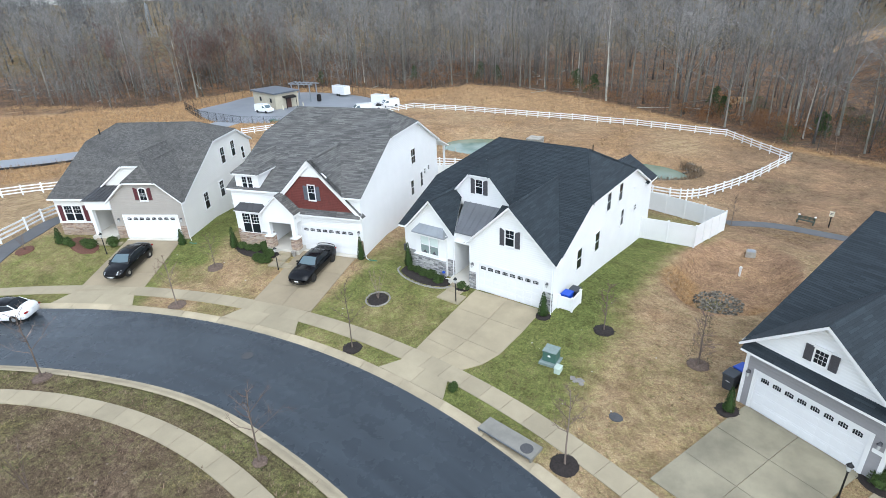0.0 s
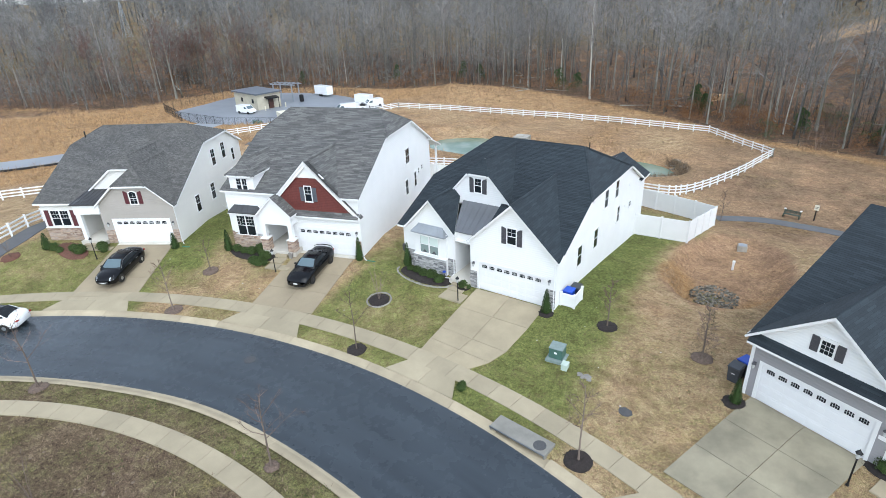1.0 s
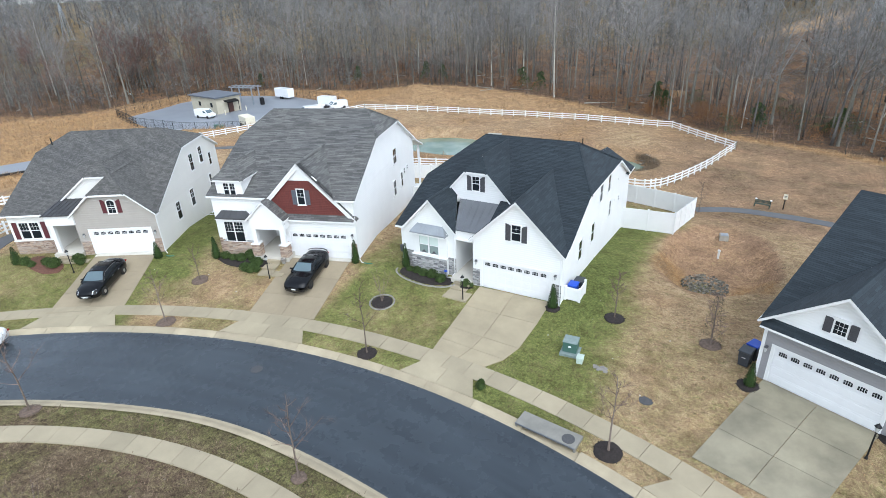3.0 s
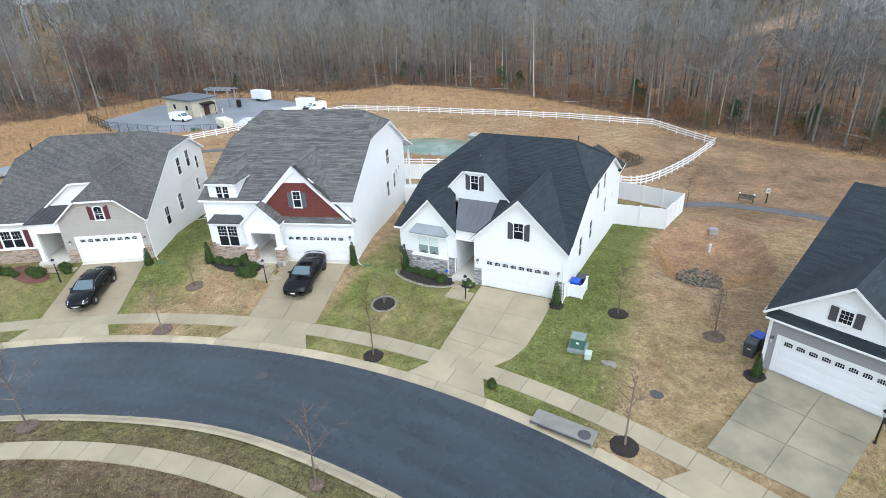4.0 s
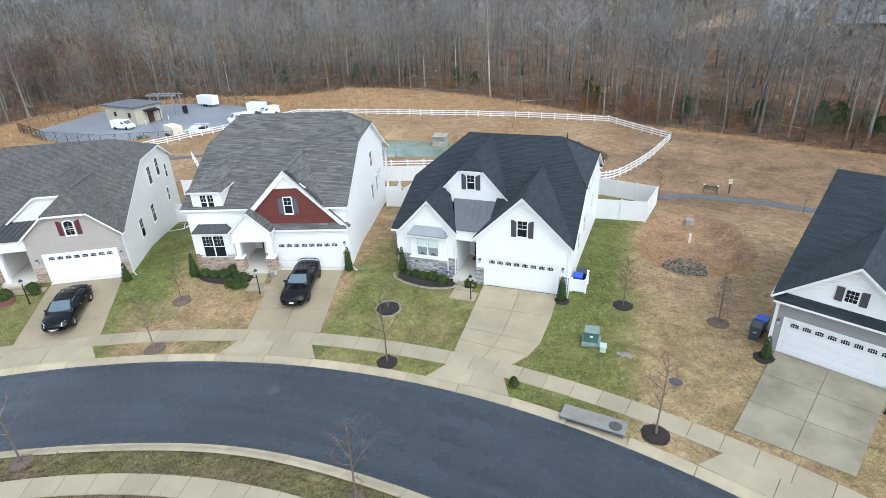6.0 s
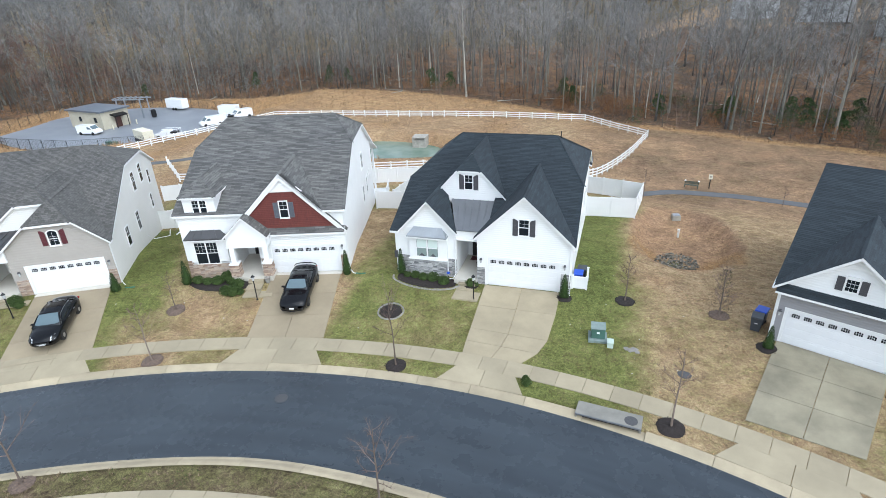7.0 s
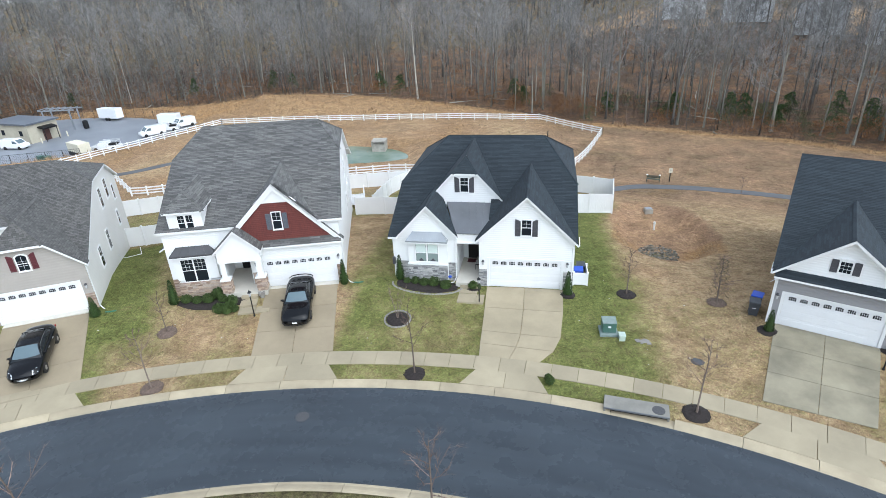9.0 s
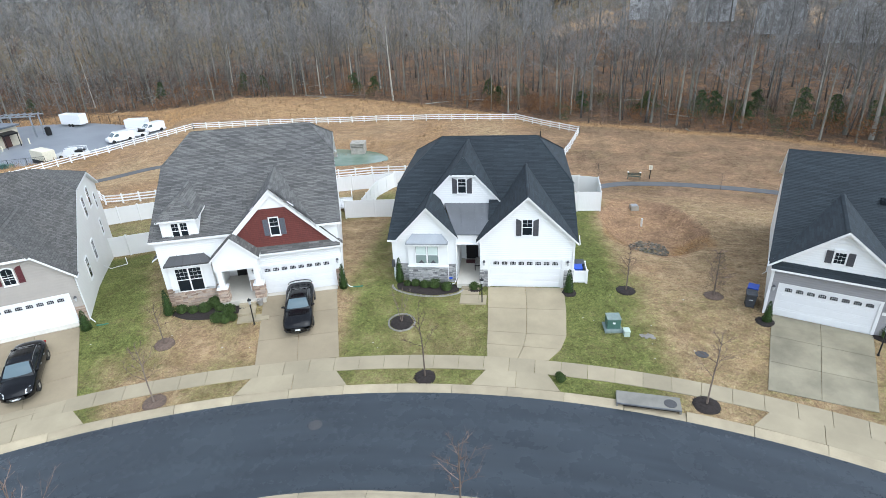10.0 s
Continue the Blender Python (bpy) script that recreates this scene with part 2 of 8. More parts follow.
def ground(x, y):
    """Height of the ground."""
    dx, dy = x - HUB.x, y - HUB.y
    rho = math.hypot(dx, dy)
    if dy < 0 and rho > 40:
        return -0.62
    if rho < R_NEAR - 0.65 + swell(math.degrees(math.atan2(-dx, dy))):
        return -0.62 + 0.25 * step(36, 20, rho)
    if rho < R_CURB - 0.02:
        return -1.0
    west = max(0.0, -x)
    z = -0.64 - 0.055 * step(R_SW0, R_CURB, rho) + min(1.0, max(0.0, (rho - 49.8) / 6.4)) * (0.62 + min(0.3, 0.018 * west))
    fall = max(0.0, rho - 62.0)
    z -= 0.118 * min(fall, 16.0) + 0.155 * min(max(0.0, fall - 16.0), 20.0) + 0.02 * min(max(0.0, fall - 36), 60)
    # basin of the pond
    e = min(math.hypot((x - px) / rx, (y - py) / ry) for px, py, rx, ry in PONDS)
    z -= 2.3 * step(1.5, 0.8, e)
    # dip of the rain garden
    z += (min(z, -3.05) - z) * step(1.0, 0.58, hollow_at(x, y))
    # swell in front of the woods, and the far rise
    z += 1.3 * math.exp(-((x + 40) / 35) ** 2 - ((y - 95) / 9) ** 2)
    z += 17.0 * step(150, 420, rho) + 10 * step(420, 1500, rho)
    # hill beyond the eastern woods
    z += 12.0 * step(105, 175, y) * step(-15, 32, x)
    z += 0.12 * noise.noise((x * 0.12, y * 0.12, 0)) * step(50, 70, rho)
    # level yard of the depot
    e = math.hypot((x + 108) / 31.0, (y - 66) / 27.0)
    low = max(step(-110, -124, x), step(80, 92, y) * step(-62, -80, x))
    z += (-7.87 - z) * step(1.15 + 0.75 * low, 1.0 + 0.3 * low, e)
    return z


# ---- ground ----
def inside(poly, x, y):
    hit = False
    for i, (ax, ay) in enumerate(poly):
        bx, by = poly[i - 1]
        if (ay > y) != (by > y) and x < (bx - ax) * (y - ay) / (by - ay) + ax:
            hit = not hit
    return hit


WOODS_EDGE = [(-289.1, -68.6), (-182.9, -1.1), (-165.6, 20.1), (-144.3, 33.7), (-146.3, 58.7), (-143.4, 80.0), (-117.3, 95.4), (-86.4, 102.2), (-61.3, 102.2), (-42.0, 95.4), (-26.6, 90.6), (-12.1, 85.8), (-1.5, 80.9), (6.2, 75.1), (13.9, 73.2), (28.4, 67.4), (43.8, 61.6), (55.4, 53.0), (77.6, 37.5), (125.9, 3.7), (174.1, -59.0)]
WOODS = WOODS_EDGE + [(900, -60), (900, 900), (-900, 900), (-900, -70)]
COMPOUND = [(-128.5, 48.5), (-130.5, 60), (-132.5, 70), (-124, 82), (-107, 86), (-91, 83), (-80.5, 79), (-83.0, 51), (-96, 44.5), (-112, 43.6)]


def near_seg(x, y, ax, ay, bx, by):
    ux, uy = bx - ax, by - ay
    t = min(1, max(0, ((x - ax) * ux + (y - ay) * uy) / (ux * ux + uy * uy)))
    return math.hypot(x - ax - t * ux, y - ay - t * uy)


def clear_of_woods(x, y):
    if 4 < x < 135 and 156 - 0.3 * max(0, x - 40) + 5 * math.sin(x * 0.13) < y < 215:
        return True
    return near_seg(x, y, -34, 122, -10, 112) < 5 or near_seg(x, y, -262, 106, -165, 62) < 6


def cover(x, y):
    """What grows at a place: lawn, litter of the woods, straw, bare soil; each 0 to 1."""
    rho = math.hypot(x - HUB.x, y - HUB.y)
    n1, n2 = noise.noise((x * 0.09, y * 0.09, 3)), noise.noise((x * 0.35, y * 0.35, 7))
    lawn = litter = straw = soil = 0.0
    rough = 0.0
    edge = min(near_seg(x, y, *WOODS_EDGE[i], *WOODS_EDGE[i + 1]) for i in range(len(WOODS_EDGE) - 1)) if rho > 95 else 50
    if rho > 95 and inside(WOODS, x, y):
        litter = 1.0
        straw = step(2.5, 0, edge) * 0.6
        soil = 0.6 if near_seg(x, y, -32, 128, -8, 118) < 6 + 4 * n2 else 0
        if clear_of_woods(x, y) and x > -10:
            litter, straw, soil = 0.0, 0.5 + 0.5 * n1, 0.5
        return lawn, litter, straw, soil, rough
    straw = step(4.5, 0.5, edge) * 0.9
    if x < -60 and rho > 70:
        wild_side = step(0, -7, x + 139 + max(0, 25 - y) * 1.05 + 4 * n1)
        straw = max(straw, step(-72, -84, x) * (0.95 + 0.3 * n1) * (1 - 0.72 * wild_side))
        litter = 0.62 * wild_side + 0.3 * n2 * wild_side
    if rho < R_NEAR:
        rough = 1.0
        verge = step(37.4, 38.0, rho)
        lawn = 0.1 + 0.22 * n1 + 0.2 * verge + 0.25 * n2
        straw = 0.1 + 0.35 * n1 + 0.2 * n2 - 0.15 * verge
        soil = 0.2 + 0.5 * n2
    else:
        for k, u0, u1, v0, v1, soft, val in LAWNS:
            hx, hy, _, a = HOUSES[k]
            c, s = math.cos(radians(a)), math.sin(radians(a))
            u, v = (x - hx) * c + (y - hy) * s, -(x - hx) * s + (y - hy) * c
            e = math.hypot(max(0, u0 - u, u - u1), max(0, v0 - v, v - v1)) / soft
            lawn = max(lawn, val * step(1.0, 0.0, e))
        lawn = min(1.0, max(0.0, lawn * (0.95 + 0.4 * n1) + 0.12 * n2))
        for hx, hy, r in ((-17.5, -8.8, 3.2), (-14.6, -7.6, 2.6), (-18.5, -13, 3.0)):
            k = step(r, r * 0.4, math.hypot(x - hx, y - hy) + n2)
            lawn *= 1 - 0.7 * k
            soil = max(soil, 0.4 * k)
        for hx, hy, r in ((12.5, -4.0, 2.6), (15.3, -7.2, 2.4), (11.2, 3.6, 2.4), (16.0, 3.5, 2.6), (-16.6, -7.4, 0.9)):
            soil = max(soil, 0.5 * step(r, 0, math.hypot(x - hx, y - hy) + 1.2 * n2))
        # the rain garden's hollow
        d = hollow_at(x, y)
        soil = max(soil, (0.72 + 0.2 * step(0.7, 1.0, d)) * step(1.1, 0.9, d + 0.12 * n2))
        lawn *= 1 - step(1.15, 0.95, d + 0.1 * n2)
        for hx, hy, rx, ry in ((10.5, 12.2, 2.0, 4.4), (16.5, 11.4, 2.2, 4.0)):
            straw = max(straw, 1.1 * step(1, 0.35, math.hypot((x - hx) / rx, (y - hy) / ry)))
        lawn = max(lawn, 0.55 * step(1.3, 0.3, math.hypot(x - 12.9, y - 12.2)))
        # open slope behind the yards: redder to the east, drier grass to the west
        back = step(78, 92, rho)
        east = step(-4, 12, x)
        soil = max(soil, back * (0.5 + 0.35 * east + 0.6 * n1))
        lawn *= 1 - back
        rough = min(0.75, max(0.0, back * (0.22 + 0.3 * east + 0.55 * n1 + 0.3 * n2)))
        straw = max(straw, back * (0.26 * (1 - east) + 0.06 + 0.45 * n1 + 0.25 * n2), step(76, 82, y) * (1 - east) * 0.6)
    return lawn, litter, straw, soil, rough


LAWNS = [("C", -8.5, 0.5, -10, 0, 1.5, 0.86), ("C", 4.5, 8.8, -10, 1.5, 3.5, 0.8), ("C", 5.5, 7.8, 0, 18, 3.2, 1.0), ("C", -13.5, 10.5, 17.5, 31, 1, 0.85), ("C", -9.5, -5.5, -1, 17, 1.5, 0.68), ("A", 5.4, 8.2, -3.5, 11, 2.4, 1.0), ("A", 7, 14, -5, 18, 2, 0.42), ("B", -8, 0, -10, 0, 2, 0.42), ("A", -8, 6, -10, 0, 2, 0.78), ("B", -8, 8, 16, 30, 2, 0.5), ("A", -8, 14, 18, 28, 2, 0.45), ("D", -6, 13, -10, 0, 2, 0.2)]


def ground_material():
    m, nt, b = nodes_of("winter_ground")
    at = {}
    for k in ("lawn", "litter", "straw", "soil", "rough"):
        n = nt.nodes.new("ShaderNodeAttribute")
        n.attribute_name = k
        at[k] = n.outputs["Fac"]
    fine, grit = noise_of(nt, 7.0, 6, 0.8), noise_of(nt, 19.0, 4, 0.75)
    clump, mid, big = noise_of(nt, 2.6, 5, 0.75, distort=0.6), noise_of(nt, 0.9, 5, 0.7), noise_of(nt, 0.2, 4, 0.6)
    f, g, cl = ramp(nt, fine, 0.38, 0.62), ramp(nt, grit, 0.38, 0.62), ramp(nt, clump, 0.4, 0.6)
    md, bg = ramp(nt, mid, 0.38, 0.62), ramp(nt, big, 0.38, 0.62)
    def spread(mask, noise_a, amp, lo, hi):
        v = math_node(nt, "ADD", at[mask], math_node(nt, "MULTIPLY", math_node(nt, "SUBTRACT", noise_a, 0.5), amp))
        return ramp(nt, v, lo, hi)
    rag = math_node(nt, "MULTIPLY", math_node(nt, "ADD", mid, math_node(nt, "ADD", clump, fine)), 0.3333)
    # thin dry turf
    turf = mix(nt, f, (0.215, 0.15, 0.092), (0.52, 0.392, 0.252))
    turf = mix(nt, cl, turf, mix(nt, g, (0.235, 0.17, 0.098), (0.54, 0.42, 0.275)))
    turf = mix(nt, math_node(nt, "MULTIPLY", md, 0.6), turf, mix(nt, f, (0.195, 0.12, 0.076), (0.46, 0.312, 0.20)))
    # green shoots and fallen leaf bits
    turf = mix(nt, math_node(nt, "MULTIPLY", ramp(nt, noise_of(nt, 2.3, 4, 0.7, distort=0.8), 0.54, 0.66), 0.55), turf, mix(nt, f, (0.085, 0.088, 0.034), (0.25, 0.235, 0.105)))
    turf = mix(nt, ramp(nt, noise_of(nt, 6.5, 2, 0.5, distort=0.6), 0.665, 0.70), turf, (0.52, 0.335, 0.195))
    # bare reddish soil
    earth = mix(nt, f, (0.205, 0.124, 0.079), (0.56, 0.368, 0.237))
    earth = mix(nt, cl, earth, mix(nt, g, (0.21, 0.126, 0.075), (0.59, 0.39, 0.24)))
    earth = mix(nt, math_node(nt, "MULTIPLY", bg, 0.8), earth, mix(nt, f, (0.14, 0.086, 0.06), (0.35, 0.23, 0.16)))
    c = mix(nt, spread("soil", rag, 1.6, 0.2, 0.8), turf, earth)
    # weedy unkept ground
    wild = mix(nt, f, (0.058, 0.040, 0.032), (0.205, 0.148, 0.112))
    wild = mix(nt, cl, wild, mix(nt, g, (0.07, 0.05, 0.038), (0.27, 0.20, 0.145)))
    wild = mix(nt, math_node(nt, "MULTIPLY", bg, 0.55), wild, mix(nt, f, (0.065, 0.058, 0.032), (0.20, 0.165, 0.095)))
    c = mix(nt, at["rough"], c, wild)
    # leaf litter
    leaf = mix(nt, f, (0.045, 0.033, 0.027), (0.195, 0.136, 0.104))
    leaf = mix(nt, md, leaf, mix(nt, g, (0.085, 0.05, 0.032), (0.40, 0.222, 0.128)))
    leaf = mix(nt, math_node(nt, "MULTIPLY", bg, 0.75), leaf, mix(nt, f, (0.03, 0.026, 0.023), (0.115, 0.095, 0.08)))
    c = mix(nt, spread("litter", mid, 0.4, 0.35, 0.65), c, leaf)
    # green
    green = mix(nt, f, (0.062, 0.086, 0.022), (0.195, 0.226, 0.07))
    green = mix(nt, math_node(nt, "MULTIPLY", cl, 0.5), green, mix(nt, g, (0.12, 0.13, 0.042), (0.29, 0.285, 0.12)))
    lush = mix(nt, f, (0.05, 0.076, 0.019), (0.168, 0.206, 0.06))
    green = mix(nt, ramp(nt, at["lawn"], 0.65, 1.0), green, lush)
    c = mix(nt, math_node(nt, "MULTIPLY", spread("lawn", rag, 2.7, 0.03, 0.82), 0.93), c, green)
    # straw
    hay = mix(nt, f, (0.235, 0.128, 0.055), (0.53, 0.325, 0.15))
    hay = mix(nt, math_node(nt, "MULTIPLY", cl, 0.6), hay, mix(nt, g, (0.15, 0.10, 0.055), (0.50, 0.38, 0.235)))
    c = mix(nt, math_node(nt, "MULTIPLY", spread("straw", rag, 2.0, 0.25, 0.9), 0.9), c, hay)
    # blades and crumbs, clods and matted tufts
    c = mix(nt, ramp(nt, noise_of(nt, 24.0, 3, 0.85), 0.43, 0.57), mix(nt, 1.0, c, (0.74, 0.74, 0.72), "MULTIPLY"), mix(nt, 1.0, c, (1.26, 1.26, 1.24), "MULTIPLY"))
    c = mix(nt, ramp(nt, clump, 0.36, 0.64), mix(nt, 1.0, c, (0.78, 0.76, 0.74), "MULTIPLY"), mix(nt, 1.0, c, (1.15, 1.14, 1.13), "MULTIPLY"))
    c = mix(nt, ramp(nt, noise_of(nt, 1.1, 4, 0.7, distort=1.0), 0.38, 0.62), mix(nt, 1.0, c, (0.9, 0.89, 0.87), "MULTIPLY"), mix(nt, 1.0, c, (1.1, 1.1, 1.1), "MULTIPLY"))
    c = mix(nt, ramp(nt, noise_of(nt, 0.32, 6, 0.72, distort=1.4), 0.4, 0.6), mix(nt, 1.0, c, (0.87, 0.85, 0.83), "MULTIPLY"), mix(nt, 1.0, c, (1.18, 1.17, 1.14), "MULTIPLY"))
    nt.links.new(c, b.inputs["Base Color"])
    b.inputs["Roughness"].default_value = 0.95
    b.inputs["Specular IOR Level"].default_value = 0.1
    bump(nt, b, math_node(nt, "ADD", fine, math_node(nt, "MULTIPLY", clump, 1.5)), 1.0, 0.12)
    return m


def build_ground():
    rhos = [0.01, 8, 16, 22] + [24 + 0.6 * i for i in range(25)] + [39.0, 39.17, 39.23, 43, 47.15, 47.2, 47.6, 48.1, 48.6]
    r = 49.1
    while r < 4000:
        rhos.append(r)
        r += 0.5 if r < 82 else 0.9 if r < 150 else 2.2 if r < 220 else r * 0.12
    degs, d = [], -180.0
    while d < 179.99:
        degs.append(d)
        d += 0.45 if -62 <= d < 92 else 3.0
    me = bpy.data.meshes.new("ground")
    vs, masks = [], {"lawn": [], "litter": [], "straw": [], "soil": [], "rough": []}
    for r in rhos:
        for a in degs:
            x, y = polar(r + (swell(a) if 39.1 < r < 39.3 else 0.0), a)
            vs.append((x, y, ground(x, y)))
            fine = -64 < a < 94 and r < 240
            if fine:
                c = cover(x, y)
            else:
                c = (0.2, 1.0 if r > 100 else 0, 0, 0.2, 0)
            for k, val in zip(masks, c):
                masks[k].append(val)
    n = len(degs)
    fs = [(i * n + k, i * n + (k + 1) % n, (i + 1) * n + (k + 1) % n, (i + 1) * n + k) for i in range(len(rhos) - 1) for k in range(n)]
    fs = [f[::-1] for f in fs]
    me.from_pydata(vs, [], fs)
    for k, vals in masks.items():
        me.attributes.new(k, "FLOAT", "POINT").data.foreach_set("value", vals)
    me.polygons.foreach_set("use_smooth", [True] * len(me.polygons))
    me.materials.append(ground_material())
    me.validate()
    if me.polygons[0].normal.z < 0:
        me.flip_normals()
    return tagged(new("ground", me), "winter lawn, bare soil and leaf litter sloping to the woods", "ground", kind="structure")


build_ground()


def asphalt_material():
    m, nt, b = nodes_of("asphalt")
    grit, mid, big = noise_of(nt, 60, 3, 0.7), noise_of(nt, 0.8, 5, 0.65), noise_of(nt, 0.16, 3, 0.5)
    c = mix(nt, ramp(nt, grit, 0.3, 0.7), (0.028, 0.036, 0.044), (0.044, 0.054, 0.064))
    c = mix(nt, ramp(nt, mid, 0.4, 0.75), c, mix(nt, 1.0, c, (1.07, 1.07, 1.07), "MULTIPLY"))
    c = mix(nt, ramp(nt, big, 0.4, 0.65), c, mix(nt, 1.0, c, (0.9, 0.9, 0.91), "MULTIPLY"))
    # long streaks of wear along the bend
    tc = nt.nodes.new("ShaderNodeTexCoord")
    sep = nt.nodes.new("ShaderNodeSeparateXYZ")
    nt.links.new(tc.outputs["Object"], sep.inputs[0])
    dx, dy = math_node(nt, "SUBTRACT", sep.outputs[0], HUB.x), math_node(nt, "SUBTRACT", sep.outputs[1], HUB.y)
    rho = math_node(nt, "SQRT", math_node(nt, "ADD", math_node(nt, "MULTIPLY", dx, dx), math_node(nt, "MULTIPLY", dy, dy)), 0.0)
    comb = nt.nodes.new("ShaderNodeCombineXYZ")
    nt.links.new(math_node(nt, "MULTIPLY", rho, 1.7), comb.inputs[0])
    nt.links.new(math_node(nt, "MULTIPLY", math_node(nt, "ARCTAN2", dy, dx), 5.0), comb.inputs[1])
    streak = nt.nodes.new("ShaderNodeTexNoise")
    streak.inputs["Scale"].default_value, streak.inputs["Detail"].default_value = 1.0, 4
    nt.links.new(comb.outputs[0], streak.inputs["Vector"])
    c = mix(nt, ramp(nt, streak.outputs["Fac"], 0.36, 0.64), mix(nt, 1.0, c, (0.82, 0.82, 0.83), "MULTIPLY"), mix(nt, 1.0, c, (1.12, 1.12, 1.12), "MULTIPLY"))
    nt.links.new(c, b.inputs["Base Color"])
    b.inputs["Specular IOR Level"].default_value = 0.45
    nt.links.new(ramp(nt, mid, 0.2, 1.3), b.inputs["Roughness"])
    b.inputs["Roughness"].default_value = 0.6
    bump(nt, b, grit, 0.25, 0.01)
    return m


ASPHALT = asphalt_material()


def arc_band(mb, r0, r1, z0, z1, a0, a1, skirt=0.25, n=None, hub=HUB, inner_wall=True):
    """A piece of a ring with sides. z0 at r0, z1 at r1; degrees to the left of north."""
    n = n or max(1, int(abs(a1 - a0) / 1.0))
    def at(r, a):
        return hub[0] - r * math.sin(radians(a)), hub[1] + r * math.cos(radians(a))
    ii = [a0 + (a1 - a0) * k / n for k in range(n + 1)]
    prof = [(r0, z0 - skirt), (r0, z0), (r1, z1), (r1, z1 - skirt)]
    vs = [(*at(r, a), z) for a in ii for r, z in prof]
    fs = []
    for k in range(n):
        for j in range(3):
            fs.append((k * 4 + j, k * 4 + j + 1, k * 4 + 5 + j, k * 4 + 4 + j))
    fs += [(0, 3, 2, 1), (n * 4, n * 4 + 1, n * 4 + 2, n * 4 + 3)]
    mb.mesh_data(vs, fs)
    return mb


road = tagged(part("road", arc_band(MB(), R_NEAR, R_FAR, Z_ROAD, Z_ROAD, -75, 95, n=340), ASPHALT), "smooth dark grey asphalt street in a long bend", "road", kind="structure")


def curbs(name, r0, r1, a0, a1, low_spans, z_top, gaps=()):
    """A rolled concrete kerb of joined lengths; low beside driveways."""
    top = thing(name, Matrix(), "pale concrete kerb with joints along the asphalt", "kerb", kind="structure")
    seg = math.degrees(3.05 / (0.5 * (r0 + r1)))
    a = a0
    outward = r1 > r0
    while a < a1:
        b = a + seg - math.degrees(0.02 / r0)
        low = any(lo < (a + b) / 2 < hi for lo, hi in low_spans)
        zt = Z_ROAD + 0.115 if low else z_top
        if any(lo < (a + b) / 2 < hi for lo, hi in gaps):
            zt = Z_ROAD + 0.02
        mb = MB()
        n = 4
        prof = [(0, -0.3), (0, 0.005), (0.25, 0.03), (0.6, (zt - Z_ROAD) * 0.8), (0.8, zt - Z_ROAD), (1, zt - Z_ROAD + 0.005), (1, -0.3)]
        vs, fs = [], []
        for k in range(n + 1):
            aa = a + (b - a) * k / n
            for f, h in prof:
                vs.append((*polar(r0 + (r1 - r0) * f + (0 if outward else swell(aa)), aa), Z_ROAD + h))
        p = len(prof)
        for k in range(n):
            for j in range(p - 1):
                q = (k * p + j, k * p + j + 1, k * p + p + j + 1, k * p + p + j)
                fs.append(q if outward else q[::-1])
        e0, e1 = tuple(range(p)), tuple(range(n * p, n * p + p))
        fs += [e0[::-1], e1] if outward else [e0, e1[::-1]]
        mb.mesh_data(vs, fs)
        part("kerb_stone", mb, CONCRETE_CURB, top)
        a += seg
    return top


DRIVE_SPANS = [(-20.5, -14.5), (-4.6, 2.2), (10.5, 18.5), (28.5, 36.5)]
curbs("kerb_far", R_FAR, R_CURB, -45, 75, DRIVE_SPANS, -0.672, [(-11.6, -6.9)])
curbs("kerb_near", R_NEAR, 39.2, -45, 75, [], -0.64)


def slabs(name, hub, r0, r1, a0, a1, z, label, length=1.5, skip=()):
    top = thing(name, Matrix(), label, "pavement", kind="structure")
    seg = math.degrees(length / r1)
    a = a0
    while a < a1:
        if not any(lo < a + seg / 2 < hi for lo, hi in skip):
            mb = arc_band(MB(), r0, r1, z, z + 0.01, a, a + seg - math.degrees(0.022 / r1), n=2, hub=hub)
            part("slab", mb, CONCRETE, top)
        a += seg
    return top


slabs("pavement_far", HUB, R_SW0, R_SW1, -40, 75, -0.60, "pale concrete pavement of square slabs behind the verge")
slabs("pavement_near", (0.0, -50.0), 29.41, 30.55, -45, 80, -0.57, "pale concrete pavement of square slabs round the inner verge")


def quad_patch(mb, corners, z_of, nu, nv, thick=0.2):
    """A slab over a four-sided plan, lying on the heights of z_of."""
    a, b, c, d = [Vector(p) for p in corners]
    vs = []
    for j in range(nv + 1):
        for i in range(nu + 1):
            s, t = i / nu, j / nv
            p = (a * (1 - s) + b * s) * (1 - t) + (d * (1 - s) + c * s) * t
            vs.append((p.x, p.y, z_of(p.x, p.y)))
    w = nu + 1
    fs = [(j * w + i, j * w + i + 1, (j + 1) * w + i + 1, (j + 1) * w + i) for j in range(nv) for i in range(nu)]
    ring = [i for i in range(w)] + [j * w + nu for j in range(1, nv + 1)] + [nv * w + i for i in range(nu - 1, -1, -1)] + [j * w for j in range(nv - 1, 0, -1)]
    base = len(vs)
    vs += [(vs[i][0], vs[i][1], vs[i][2] - thick) for i in ring]
    m = len(ring)
    fs += [(ring[(k + 1) % m], ring[k], base + k, base + (k + 1) % m) for k in range(m)]
    mb.mesh_data(vs, fs)
    return mb


